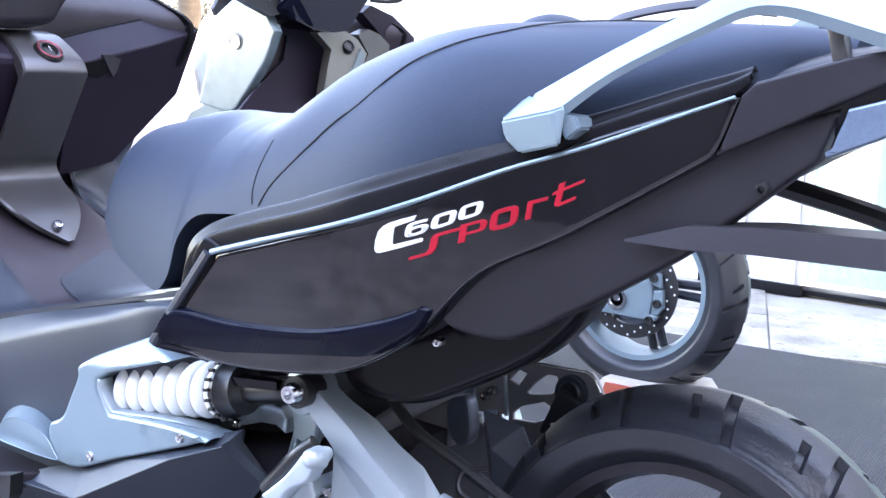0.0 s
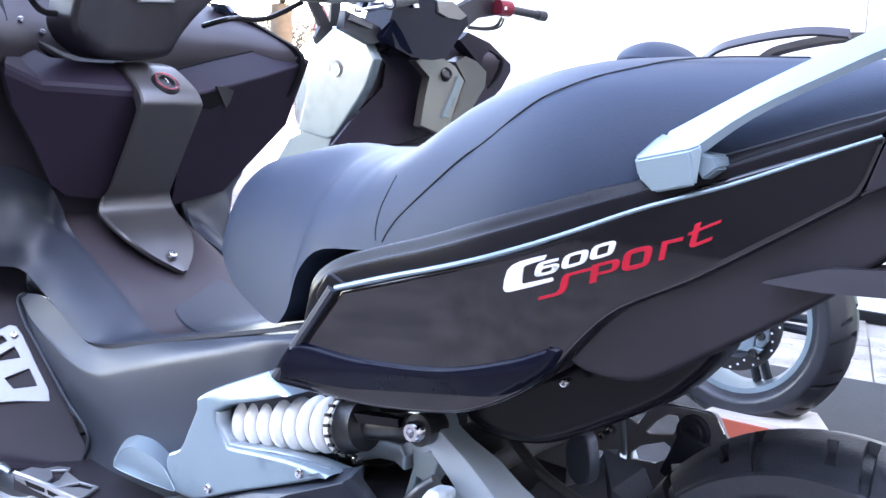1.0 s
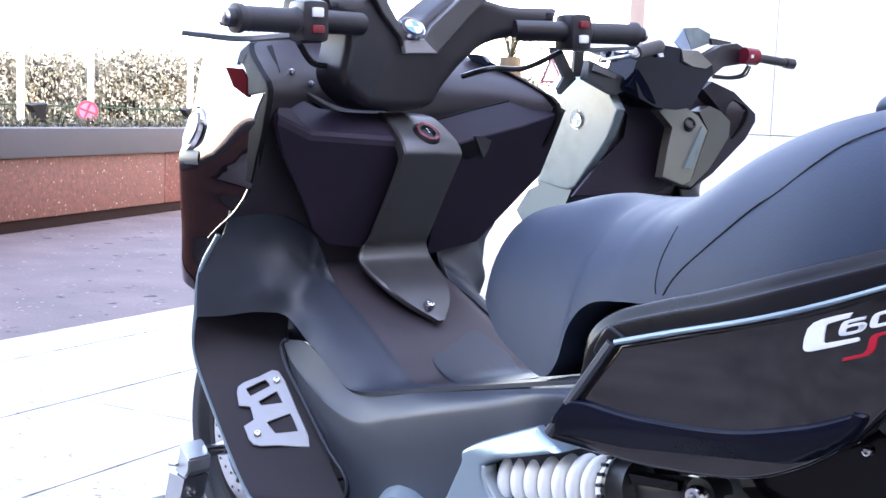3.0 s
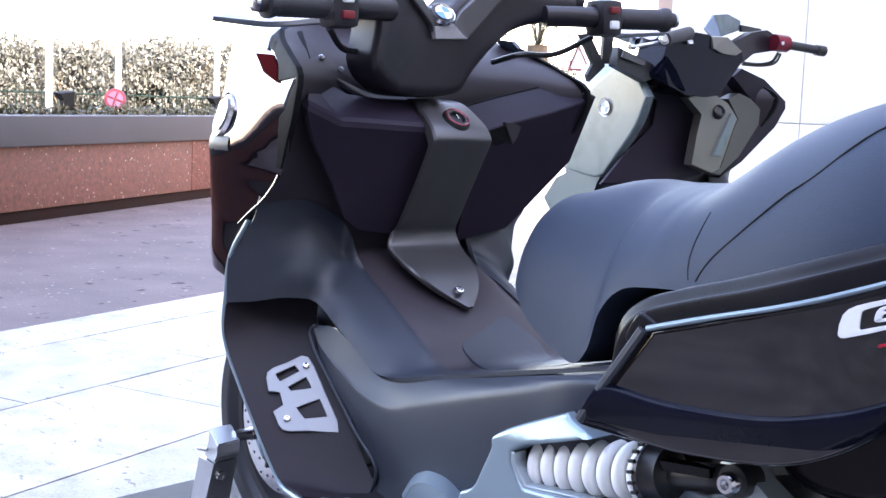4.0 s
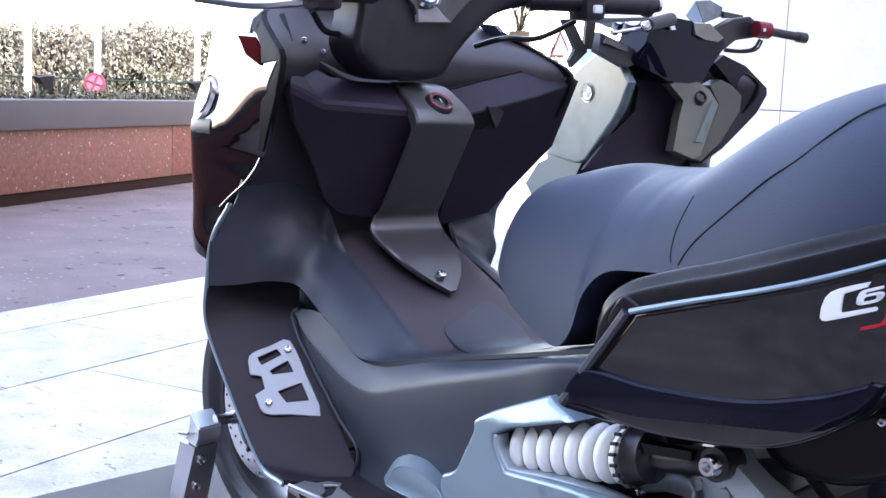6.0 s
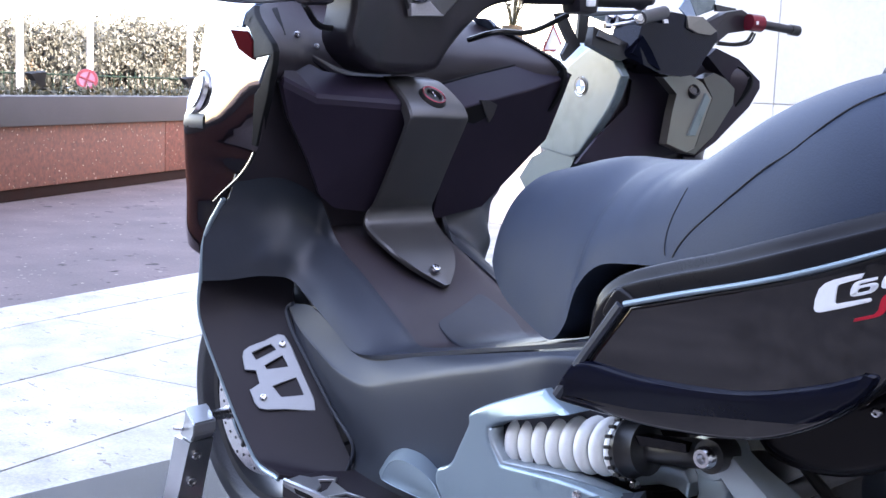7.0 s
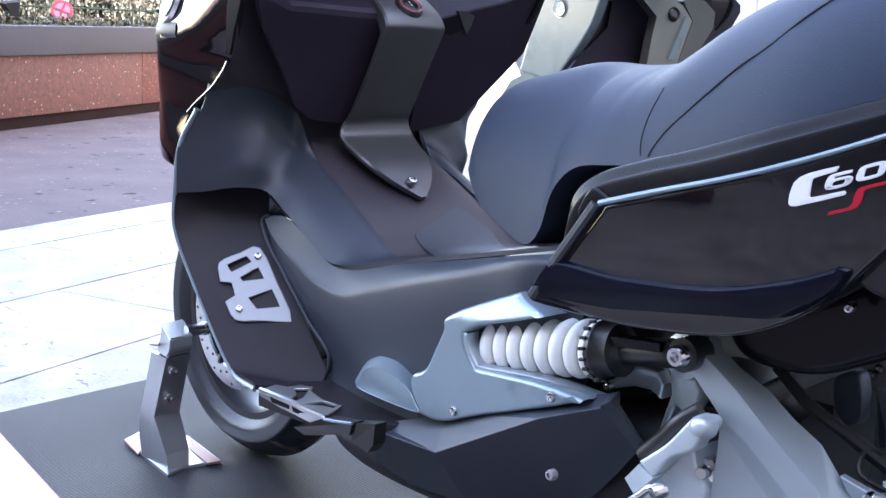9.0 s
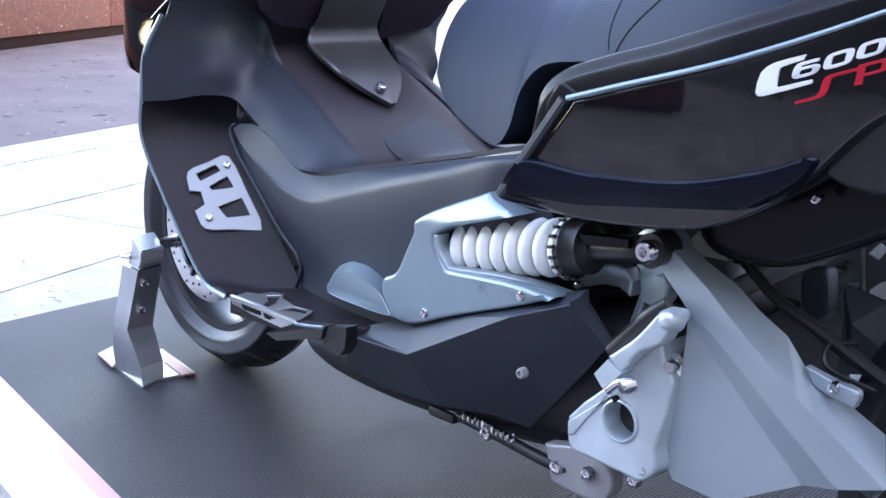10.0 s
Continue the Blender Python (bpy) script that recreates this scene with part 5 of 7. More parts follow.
    # centre stand, its spring and bolts under the belly
    stand = part("centre_stand", tube([(-0.05, -0.195, 0.205), (0.0, -0.198, 0.202), (0.064, -0.198, 0.198), (0.164, -0.195, 0.190), (0.20, -0.185, 0.198)], 0.008, 10), M_BLACK, S, "black tubular centre stand folded up")
    part("stand_pad", box((0.05, 0.03, 0.014), (-0.04, -0.196, 0.199), 0.004), M_BLACK, stand)
    part("return_spring", tube([(0.0 + 0.09 * k / 80, -0.206 + 0.005 * math.cos(k * 0.8), 0.210 - 0.004 * k / 80 + 0.006 * math.sin(k * 0.8)) for k in range(81)], 0.0018, 5, None, 0), M_STEEL, stand)
    for x, y, z in ((0.041, -0.204, 0.197), (0.164, -0.202, 0.192), (0.217, -0.206, 0.202)):
        screw((x, y, z), (0, -1, 0.1), stand, 0.010)
    part("stand_lug", plate([(0.14, 0.215, "c"), (0.215, 0.235, "c"), (0.25, 0.21), (0.245, 0.178), (0.21, 0.165), (0.155, 0.168, "c")], side(lambda x, z: -0.20), 0.02, 0.004, 0.05), M_DARKSTEEL, stand)

    # silver casting with a round bore, link and side stand
    cast = plate([(0.212, 0.285, "c"), (0.234, 0.310, "c"), (0.262, 0.335, "c"), (0.288, 0.362, "c"), (0.310, 0.395, "c"), (0.328, 0.405, "c"), (0.332, 0.388, "c"), (0.346, 0.362, "c"), (0.343, 0.325, "c"), (0.336, 0.283, "c"), (0.339, 0.258), (0.324, 0.241), (0.307, 0.241, "c"), (0.248, 0.244), (0.216, 0.249)], side(lambda x, z: -0.243 + 0.30 * soft(0.52 * (x - 0.31) + 0.4 * (z - 0.33), 0.004) + 0.3 * soft(x - 0.322, 0.004)), 0.05, 0.004, 0.02, 4,
                 [[(0.289 + 0.0225 * math.cos(t), 0.304 + 0.0225 * math.sin(t)) for t in np.arange(8) * math.pi / 4]])
    cast = part("footrest_casting", cast, M_CAST, S, "raw aluminium casting with a round bore")
    mirrored(cast)
    for x, z in ((0.267, 0.251), (0.322, 0.254), (0.242, 0.221), (0.310, 0.236)):
        screw((x, -0.238, z), (0, -1, 0), cast, 0.008)
    part("bore_plug", lathe([(0, 0), (0.023, 0), (0.023, -0.03)], 20, (0.289, -0.215, 0.304), (0, -1, 0)), M_BLACK, cast)
    peg = part("folded_peg", plate([(0.279, 0.382, "c"), (0.291, 0.392), (0.313, 0.412), (0.333, 0.436), (0.345, 0.450), (0.360, 0.455), (0.368, 0.453), (0.368, 0.444), (0.358, 0.431), (0.347, 0.413), (0.322, 0.398), (0.306, 0.379), (0.297, 0.368, "c")], side(lambda x, z: -0.262 + 0.10 * soft((x - 0.318) - (z - 0.41), 0.004)), 0.020, 0.004, 0.02), M_CAST, cast, "folded aluminium footrest")
    part("peg_nub", lathe([(0, 0.012), (0.006, 0.011), (0.011, 0.006), (0.0125, -0.002), (0.014, -0.012)], 18, (0.358, -0.262, 0.445), (0.1, -1, 0.2)), M_CAST, peg)
    foot_ = [(0.262, -0.262, 0.357), (0.280, -0.262, 0.379), (0.301, -0.262, 0.369), (0.276, -0.262, 0.343)]
    part("peg_hinge", loft([foot_, [(x, y + 0.025, z) for x, y, z in foot_]]), M_CAST, peg, "", False)
    part("pivot_pin", tube([(0.285, -0.264, 0.344), (0.300, -0.264, 0.358), (0.308, -0.264, 0.356)], 0.005, 10), M_STEEL, peg)
    part("pin_head", lathe([(0, 0.006), (0.007, 0.005), (0.010, 0.0), (0.010, -0.01)], 16, (0.308, -0.264, 0.356), (-0.3, -0.9, -0.2)), M_STEEL, peg)
    part("drilling", lathe([(0, 0.001), (0.004, 0.001), (0.0045, -0.004)], 14, (0.282, -0.246, 0.329), (0, -1, 0)), M_BLACKP, cast)
    part("bore_ring", lathe([(0.0222, 0.001), (0.0235, 0.003), (0.0255, 0.002), (0.0265, -0.004), (0.0222, -0.004)], 36, (0.289, -0.244, 0.304), (0, -1, 0), closed=True), M_CAST, cast)
    part("casting_rib", plate([(0.214, 0.280, "c"), (0.274, 0.331, "c"), (0.265, 0.318, "c"), (0.243, 0.293, "c"), (0.224, 0.266, "c"), (0.215, 0.263, "c")], side(lambda x, z: -0.2455), 0.006, 0.002, 0.05, 3), M_CAST, cast)
    part("frame_casting", plate([(0.152, 0.432, "c"), (0.173, 0.445, "c"), (0.211, 0.465, "c"), (0.237, 0.462, "c"), (0.245, 0.448, "c"), (0.238, 0.427, "c"), (0.224, 0.435, "c"), (0.198, 0.433, "c"), (0.164, 0.421, "c")], side(lambda x, z: -0.185 + 0.3 * soft(0.455 - z, 0.004)), 0.02, 0.004, 0.03, 3), M_CAST, S, "raw aluminium frame casting")
    screw((0.168, -0.188, 0.426), (0, -1, 0), S, 0.006)
    part("engine_link", plate([(0.251, 0.473, "c"), (0.281, 0.483, "c"), (0.299, 0.476, "c"), (0.311, 0.460, "c"), (0.307, 0.443, "c"), (0.287, 0.414, "c"), (0.274, 0.406, "c"), (0.280, 0.428, "c"), (0.268, 0.429, "c"), (0.255, 0.398, "c"), (0.241, 0.368, "c"), (0.232, 0.370, "c"), (0.247, 0.410, "c"), (0.259, 0.441, "c")], side(lambda x, z: -0.200 + 0.35 * soft(0.300 - x, 0.003)), 0.02, 0.005, 0.03, 3), M_SWING, S, "silver cast engine link")
    part("peg_rubber", tube([(0.269, -0.240, 0.382), (0.297, -0.242, 0.412), (0.316, -0.240, 0.434), (0.335, -0.232, 0.451)], 0.010, 10), M_BLACK, S)
    part("axle_nut", lathe([(0, 0.02), (0.006, 0.02), (0.008, 0.016), (0.008, 0.006), (0.014, 0.004), (0.016, -0.02)], 12, (0.335, -0.212, 0.378), (0.3, -1, 0.1)), M_STEEL, S)
    if not far:
        part("subframe_tube", tube([(0.298, -0.060, 0.425), (0.335, -0.050, 0.453), (0.392, -0.040, 0.491), (0.439, -0.030, 0.522)], 0.013, 12), M_DARKSTEEL, S, "grey painted frame tube")
        part("hub_shell", plate([(0.357, 0.455), (0.388, 0.470), (0.399, 0.454), (0.402, 0.417), (0.382, 0.402), (0.361, 0.417)], side(lambda x, z: -0.03 + 0.2 * abs(x - 0.50)), 0.02, 0.006, 0.03, 4), M_BLUEGREY, S, "blue-grey plastic cover")
        part("inner_guard", plate([(0.266, 0.404, "c"), (0.330, 0.441, "c"), (0.365, 0.461, "c"), (0.368, 0.398, "c"), (0.315, 0.378, "c"), (0.291, 0.388, "c")], side(lambda x, z: 0.0), 0.02, 0.004, 0.03, 3), M_DARKSTEEL, S, "pale grey inner guard")
    part("caliper_bracket", facets([(0.40, 0.02, 0.45), (0.46, 0.02, 0.44), (0.50, 0.02, 0.36), (0.42, 0.02, 0.34), (0.43, -0.005, 0.41)], [(0, 1, 4), (1, 2, 4), (2, 3, 4), (3, 0, 4)], 0.02, 0.001), M_BLUEGREY, S, "blue-grey cast bracket", False)
    part("white_tank", facets([(0.455, 0.10, 0.425), (0.52, 0.10, 0.445), (0.535, 0.10, 0.39), (0.47, 0.10, 0.34), (0.49, 0.075, 0.40)], [(0, 1, 4), (1, 2, 4), (2, 3, 4), (3, 0, 4)], 0.02, 0.001), M_LETTER, S, "small whitish reservoir", False)
    part("frame_lug", box((0.05, 0.03, 0.07), (0.47, 0.12, 0.43), 0.006, Matrix.Rotation(0.4, 4, "Y")), M_GREY, S)
    part("plug_cap", lathe([(0, 0.03), (0.012, 0.03), (0.014, 0.0), (0.02, -0.004), (0.02, -0.05)], 18, (0.345, -0.16, 0.415), (0.5, -0.85, 0)), M_STEEL, S)

    # right-hand bracket and silencer behind the wheel
    brk = plate([(0.368, 0.489, "c"), (0.379, 0.494), (0.496, 0.498), (0.507, 0.491), (0.516, 0.475), (0.529, 0.444), (0.469, 0.392), (0.382, 0.372), (0.377, 0.415)], lambda u, v, h: (u, 0.122 - h, v), 0.005, 0.0015, 0.05, 3,
                [[(0.376, 0.465, "c"), (0.389, 0.481, "c"), (0.402, 0.478, "c"), (0.390, 0.459, "c")],
                 [(0.404, 0.453, "c"), (0.416, 0.468, "c"), (0.433, 0.482, "c"), (0.448, 0.483, "c"), (0.451, 0.474, "c"), (0.443, 0.457, "c"), (0.409, 0.450, "c")],
                 [(0.384, 0.419, "c"), (0.396, 0.431, "c"), (0.431, 0.444, "c"), (0.440, 0.440, "c"), (0.441, 0.425, "c"), (0.420, 0.413, "c"), (0.384, 0.410, "c")]])
    brk = part("hanger_plate", brk, M_DARKSTEEL, S, "dark pierced hanger plate")
    part("plate_edge", tube([(0.372, 0.117, 0.4915), (0.379, 0.117, 0.4945), (0.440, 0.117, 0.4965), (0.496, 0.117, 0.4985), (0.507, 0.117, 0.4915), (0.517, 0.117, 0.475)], 0.0016, 6, None, 0), M_STEEL, brk)
    part("flange", plate([(0.328, 0.459, "c"), (0.368, 0.488, "c"), (0.377, 0.415, "c"), (0.333, 0.414, "c")], lambda u, v, h: (u, 0.118 - h - 0.25 * (0.372 - u), v), 0.005, 0.0015, 0.05, 2), M_DARKSTEEL, brk)
    part("fold", tube([(0.368, 0.117, 0.488), (0.377, 0.117, 0.415)], 0.0035, 8, None, 0), M_SWING, brk)
    for p_ in ((0.346, 0.108, 0.438), (0.356, 0.110, 0.447)):
        screw(p_, (0, -1, 0.2), brk, 0.007)
    part("hanger_bush", lathe([(0, 0), (0.006, 0), (0.008, 0.004), (0.014, 0.005), (0.016, 0.002), (0.022, 0.002), (0.024, -0.008)], 24, (0.473, 0.116, 0.467), (0, -1, 0)), M_GREY, brk)
    if not far:
        part("lashing", plate([(0.299, 0.452), (0.318, 0.458), (0.377, 0.513), (0.362, 0.519), (0.339, 0.502), (0.305, 0.462)], side(lambda x, z: 0.25), 0.008, 0.002, 0.03, 3), M_DARKSTEEL, S)
        teeth_ = part("toothed_strap", plate([(0.326, 0.459, "c"), (0.348, 0.461, "c"), (0.392, 0.510, "c"), (0.380, 0.521, "c")], side(lambda x, z: 0.24), 0.008, 0.002, 0.03, 2), M_BLACK, S, "dark ribbed strap")
        for k in range(7):
            f_ = (k + 0.5) / 7
            part("tooth", box((0.012, 0.004, 0.003), (0.327 + 0.054 * f_, 0.231, 0.461 + 0.060 * f_), 0.001, Matrix.Rotation(-1.0, 4, "Y")), M_STEEL, teeth_)

    # front: leg shield inside, painted nose outside
    fr = table([(0.50, -0.62, -0.664, 0.302, -0.88), (0.57, -0.60, -0.662, 0.302, -0.94), (0.63, -0.58, -0.650, 0.302, -1.00), (0.675, -0.57, -0.643, 0.297, -1.02), (0.70, -0.565, -0.625, 0.294, -1.04), (0.74, -0.562, -0.566, 0.291, -1.05), (0.79, -0.56, -0.520, 0.288, -1.06), (0.88, -0.56, -0.468, 0.308, -1.05), (0.93, -0.562, -0.458, 0.308, -1.03), (0.965, -0.58, -0.51, 0.292, -1.0), (1.0, -0.63, -0.60, 0.265, -0.97), (1.04, -0.70, -0.70, 0.20, -0.93)], 4)
    inner_r, outer_r = [], []
    for z, xc, xt, w, xf in fr:
        half = curve([(xc, 0.0), (xc + 0.15 * (xt - xc), w * 0.55), (xt, w)], 6)
        inner_r.append([(p[0], -p[1], z) for p in half[::-1]] + [(p[0], p[1], z) for p in half[1:]])
        g_ = (0.80 if far else 1) + (0.5 * min(max(0.90 - z, 0), 0.12) - 0.3 * max(0, z - 0.95)) * min(1, max(0, (z - 0.2) / 0.15)) * (0.93 if far else 1)
        out = curve([(xt, w), (min(xt - 0.06, -0.66), w * 0.985 * g_), (-0.80, w * 0.82 * g_), (xf + 0.07, w * 0.47 * g_), (xf + 0.01, w * 0.18), (xf, 0.0)], 5)
        if not far:
            s_ = np.interp(z, (0.50, 0.60, 0.63, 0.66, 0.71, 0.76, 0.82, 0.88, 0.93, 0.965, 1.0, 1.04), (0.255, 0.265, 0.267, 0.266, 0.265, 0.268, 0.271, 0.2525, 0.238, 0.228, 0.213, 0.187))
            out = curve([(xt, w), (-0.715, min(s_ + 0.031, w + 0.012)), (-0.78, s_), (-0.88, s_ * 0.78), (xf + 0.07, s_ * 0.5), (xf + 0.01, s_ * 0.18), (xf, 0.0)], 5)
        drop = 0.19 * max(0.0, 0.70 - max(z, 0.60)) / 0.10
        out = [(p[0], p[1], z + (0 if far else drop * max(0.0, -0.66 - p[0]))) for p in out]
        outer_r.append([(p[0], -p[1], p[2]) for p in out] + [tuple(p) for p in out[-2::-1]])
    def sheet(rows_, thick):
        bm = bmesh.new()
        vs = [[bm.verts.new(p) for p in r] for r in rows_]
        for a_, b_ in zip(vs, vs[1:]):
            for i in range(len(a_) - 1):
                bm.faces.new((a_[i], a_[i + 1], b_[i + 1], b_[i]))
        bmesh.ops.recalc_face_normals(bm, faces=bm.faces)
        return bm
    part("leg_shield", sheet([r for r in inner_r if r[0][2] > 0.61], 0), M_SHIELD, S, "dark inner leg shield")
    nose = part("nose_fairing", sheet(outer_r if far else [r for r in outer_r if r[0][2] > 0.597], 0), paint, S, "glossy painted nose fairing")
    if not far:
        mirrored(part("fairing_edge", tube([(-0.528, -0.2905, 0.778), (-0.538, -0.2925, 0.763), (-0.567, -0.2935, 0.738), (-0.609, -0.2965, 0.711), (-0.634, -0.2990, 0.693)], (0.0034, 0.0014), 8), M_GLOSS, nose, "rounded glossy fairing edge"))
    lid_z = [r[0] for r in fr]
    def x_in(y, z):
        xc, xt, w = [np.interp(z, lid_z, [r[k] for r in fr]) for k in (1, 2, 3)]
        f = min(1, abs(y) / w)
        return xc + (xt - xc) * (0.27 * f if f < 0.55 else 0.15 + 0.85 * ((f - 0.55) / 0.45) ** 1.15)
    if far:
        for name_, m_, out_, lab_, d_ in (
                ("inner_side", M_LID, [(-0.520, -0.319, 0.979), (-0.520, -0.194, 0.952), (-0.520, -0.061, 0.913), (-0.520, 0.022, 0.867), (-0.520, 0.021, 0.792), (-0.520, -0.009, 0.712), (-0.520, 0.070, 0.684), (-0.520, -0.116, 0.651), (-0.520, -0.408, 0.656), (-0.520, -0.319, 0.736), (-0.520, -0.200, 0.826), (-0.520, -0.189, 0.897)], "dark inner leg shield side", 0.012),
                ("trim_pillar", M_CHAMP2, [(-0.480, 0.095, 0.915), (-0.480, 0.150, 0.934), (-0.480, 0.209, 0.919), (-0.480, 0.262, 0.888), (-0.480, 0.259, 0.839), (-0.480, 0.165, 0.735), (-0.480, 0.080, 0.680), (-0.480, 0.033, 0.687), (-0.480, 0.078, 0.702), (-0.480, 0.126, 0.809), (-0.480, 0.150, 0.856)], "grey trim pillar", 0.04),
                ("glovebox_lid", M_LID, [(-0.495, 0.130, 0.985), (-0.495, 0.173, 1.011), (-0.495, 0.294, 0.982), (-0.495, 0.417, 0.916), (-0.495, 0.420, 0.892), (-0.495, 0.371, 0.833), (-0.495, 0.205, 0.720), (-0.495, 0.101, 0.671), (-0.495, 0.186, 0.734), (-0.495, 0.280, 0.838), (-0.495, 0.283, 0.889), (-0.495, 0.230, 0.919)], "dark glovebox lid", 0.05),
                ("centre_trim", M_CHAMP, [(-0.450, -0.136, 0.912), (-0.450, -0.014, 0.927), (-0.450, 0.057, 0.901), (-0.450, 0.109, 0.856), (-0.450, 0.086, 0.809), (-0.450, 0.039, 0.704), (-0.450, -0.003, 0.689), (-0.450, -0.099, 0.715), (-0.450, -0.082, 0.807), (-0.450, -0.066, 0.864)], "champagne silver centre trim", 0.03),
                ("trim_wedge", M_WHITE, [(-0.442, 0.066, 0.871), (-0.442, 0.085, 0.851), (-0.442, 0.025, 0.741), (-0.442, -0.008, 0.741)], "", 0.01),
                ):
            bm = loft([[(x - d_, y, z) for x, y, z in out_], [(x - 0.004, y, z) for x, y, z in out_], [(x, y * 0.985 + 0.015 * out_[0][1], z * 0.985 + 0.015 * out_[0][2]) for x, y, z in out_]])
            part(name_, bm, m_, S, lab_, False)
        part("lower_panel", loft([[(-0.791, -0.320, 0.655), (-0.725, -0.320, 0.684), (-0.674, -0.320, 0.692), (-0.604, -0.320, 0.685), (-0.638, -0.320, 0.615), (-0.697, -0.320, 0.559), (-0.792, -0.320, 0.530), (-0.841, -0.320, 0.590)], [(-0.820, -0.290, 0.653), (-0.754, -0.290, 0.682), (-0.702, -0.290, 0.690), (-0.632, -0.290, 0.683), (-0.666, -0.290, 0.612), (-0.726, -0.290, 0.556), (-0.822, -0.290, 0.526), (-0.871, -0.290, 0.587)]]), M_WHITE, S, "pearl white lower side panel", False)
        part("lock", lathe([(0, 0.004), (0.012, 0.004), (0.016, 0.010), (0.021, 0.008), (0.023, -0.01)], 22, (-0.448, 0.008, 0.876), (0.8, -0.2, 0.5)), M_BLACK, S, "black ignition lock")
    for out_, fold_, s in (() if far else (([(-0.466, -0.291, 0.887), (-0.553, -0.228, 0.914), (-0.557, -0.196, 0.916), (-0.530, -0.171, 0.897), (-0.524, -0.115, 0.892), (-0.528, -0.005, 0.892), (-0.470, -0.045, 0.855), (-0.474, -0.223, 0.862), (-0.486, -0.263, 0.838), (-0.513, -0.208, 0.772), (-0.536, -0.167, 0.714), (-0.545, -0.132, 0.692), (-0.547, 0.000, 0.674)], [(1, 2, 3, 4, 5, 6, 7), (0, 1, 7), (0, 7, 6, 12, 11, 10, 9, 8)], -1), ([(-0.521, 0.057, 0.890), (-0.518, 0.153, 0.914), (-0.510, 0.247, 0.935), (-0.503, 0.308, 0.946), (-0.451, 0.324, 0.919), (-0.460, 0.230, 0.890), (-0.470, 0.066, 0.852), (-0.474, 0.322, 0.865), (-0.501, 0.318, 0.801), (-0.549, 0.209, 0.676), (-0.553, 0.095, 0.657)], [(0, 1, 2, 3, 5, 6), (3, 4, 5), (6, 5, 4, 7, 8, 9, 10)], 1))):
        lid = part("glovebox_lid", facets(out_, fold_, 0.012, 0.003), M_LID, S, "dark faceted glovebox lid", False)
        part("lid_gap", tube([out_[k] for k in ((12, 11, 10, 9, 8, 0, 1, 2, 3, 4, 5) if s < 0 else (0, 1, 2, 3, 4))], 0.0018, 6, None, 0), M_BLACKP, lid)
        # nearly flush black plate gives the grip recess its shade
        grip_ = [(-0.468, -0.101, 0.856), (-0.464, -0.076, 0.862), (-0.468, -0.034, 0.848), (-0.480, -0.024, 0.821), (-0.482, -0.050, 0.818), (-0.480, -0.088, 0.827)] if s < 0 else [(-0.468, 0.086, 0.855), (-0.466, 0.120, 0.863), (-0.469, 0.140, 0.858), (-0.476, 0.142, 0.840), (-0.480, 0.117, 0.829), (-0.478, 0.099, 0.832)]
        part("grip_recess_plate", loft([[(x - 0.01, y, z) for x, y, z in grip_], [(x + 0.001, y, z) for x, y, z in grip_]]), M_BLACKP, lid, "black plate drawn for the shaded grip recess", False)
        if s > 0:
            # lighter facet painted in for sky sheen on the satin grip
            edge_ = [(-0.460, 0.115, 0.870), (-0.460, 0.134, 0.870), (-0.464, 0.157, 0.863), (-0.472, 0.157, 0.845), (-0.477, 0.152, 0.832), (-0.469, 0.135, 0.848)]
            part("light_grip_edge", loft([[(x - 0.006, y, z) for x, y, z in edge_], edge_]), M_CHARCOAL, lid, "grip edge toned light for its sky sheen", False)
        else:
            part("light_grip_edge", tube([(-0.462, -0.085, 0.860), (-0.469, -0.073, 0.843), (-0.477, -0.056, 0.824), (-0.479, -0.050, 0.818)], 0.0012, 6), M_CHARCOAL, lid)
    if not far:
        for y_, z_ in ((-0.165, 0.945), (-0.205, 0.962)):
            screw((x_in(y_, z_) + 0.002, y_, z_), (0.9, 0, 0.4), S, 0.006)
    if not far:
        shelf = skin([[(-0.562, -0.199, 0.966), (-0.566, -0.154, 0.943), (-0.566, -0.096, 0.919), (-0.564, -0.039, 0.912), (-0.560, -0.003, 0.911)],
                      [(-0.542, -0.212, 0.955), (-0.545, -0.170, 0.929), (-0.547, -0.112, 0.905), (-0.545, -0.053, 0.900), (-0.542, -0.017, 0.900)],
                      [(-0.540, -0.215, 0.951), (-0.542, -0.176, 0.922), (-0.544, -0.118, 0.899), (-0.543, -0.056, 0.893), (-0.540, -0.018, 0.893)]], 0.006)
        part("dash_shelf", shelf, M_SATIN, S)
        # thin dark plate drawn for a groove between dash panels
        part("dash_groove", loft([[(-0.612, -0.205, 1.003), (-0.612, -0.200, 1.006), (-0.528, -0.238, 0.960), (-0.528, -0.244, 0.957)], [(-0.622, -0.205, 1.003), (-0.622, -0.200, 1.006), (-0.538, -0.238, 0.960), (-0.538, -0.244, 0.957)]]), M_BLACKP, S, "", False)
    # centre trim with the lock
    if not far:
        xt_ = table([(0.902, -0.525, 0.050), (0.894, -0.495, 0.054), (0.862, -0.448, 0.060), (0.842, -0.434, 0.062), (0.832, -0.436, 0.062), (0.77, -0.470, 0.061), (0.70, -0.510, 0.063), (0.680, -0.526, 0.070), (0.655, -0.520, 0.077), (0.620, -0.465, 0.067), (0.592, -0.428, 0.042), (0.568, -0.400, 0.006)], 4)
        rings = [[(x - d_, -w, z - 0.7 * d_), (x, -w, z), (x + 0.003, -w * 0.95, z + 0.002), (x + 0.005, 0, z + 0.003), (x + 0.003, w * 0.95, z + 0.002), (x, w, z), (x - d_, w, z - 0.7 * d_)] for z, x, w in xt_ for d_ in (0.014 if z > 0.69 else 0.005,)]
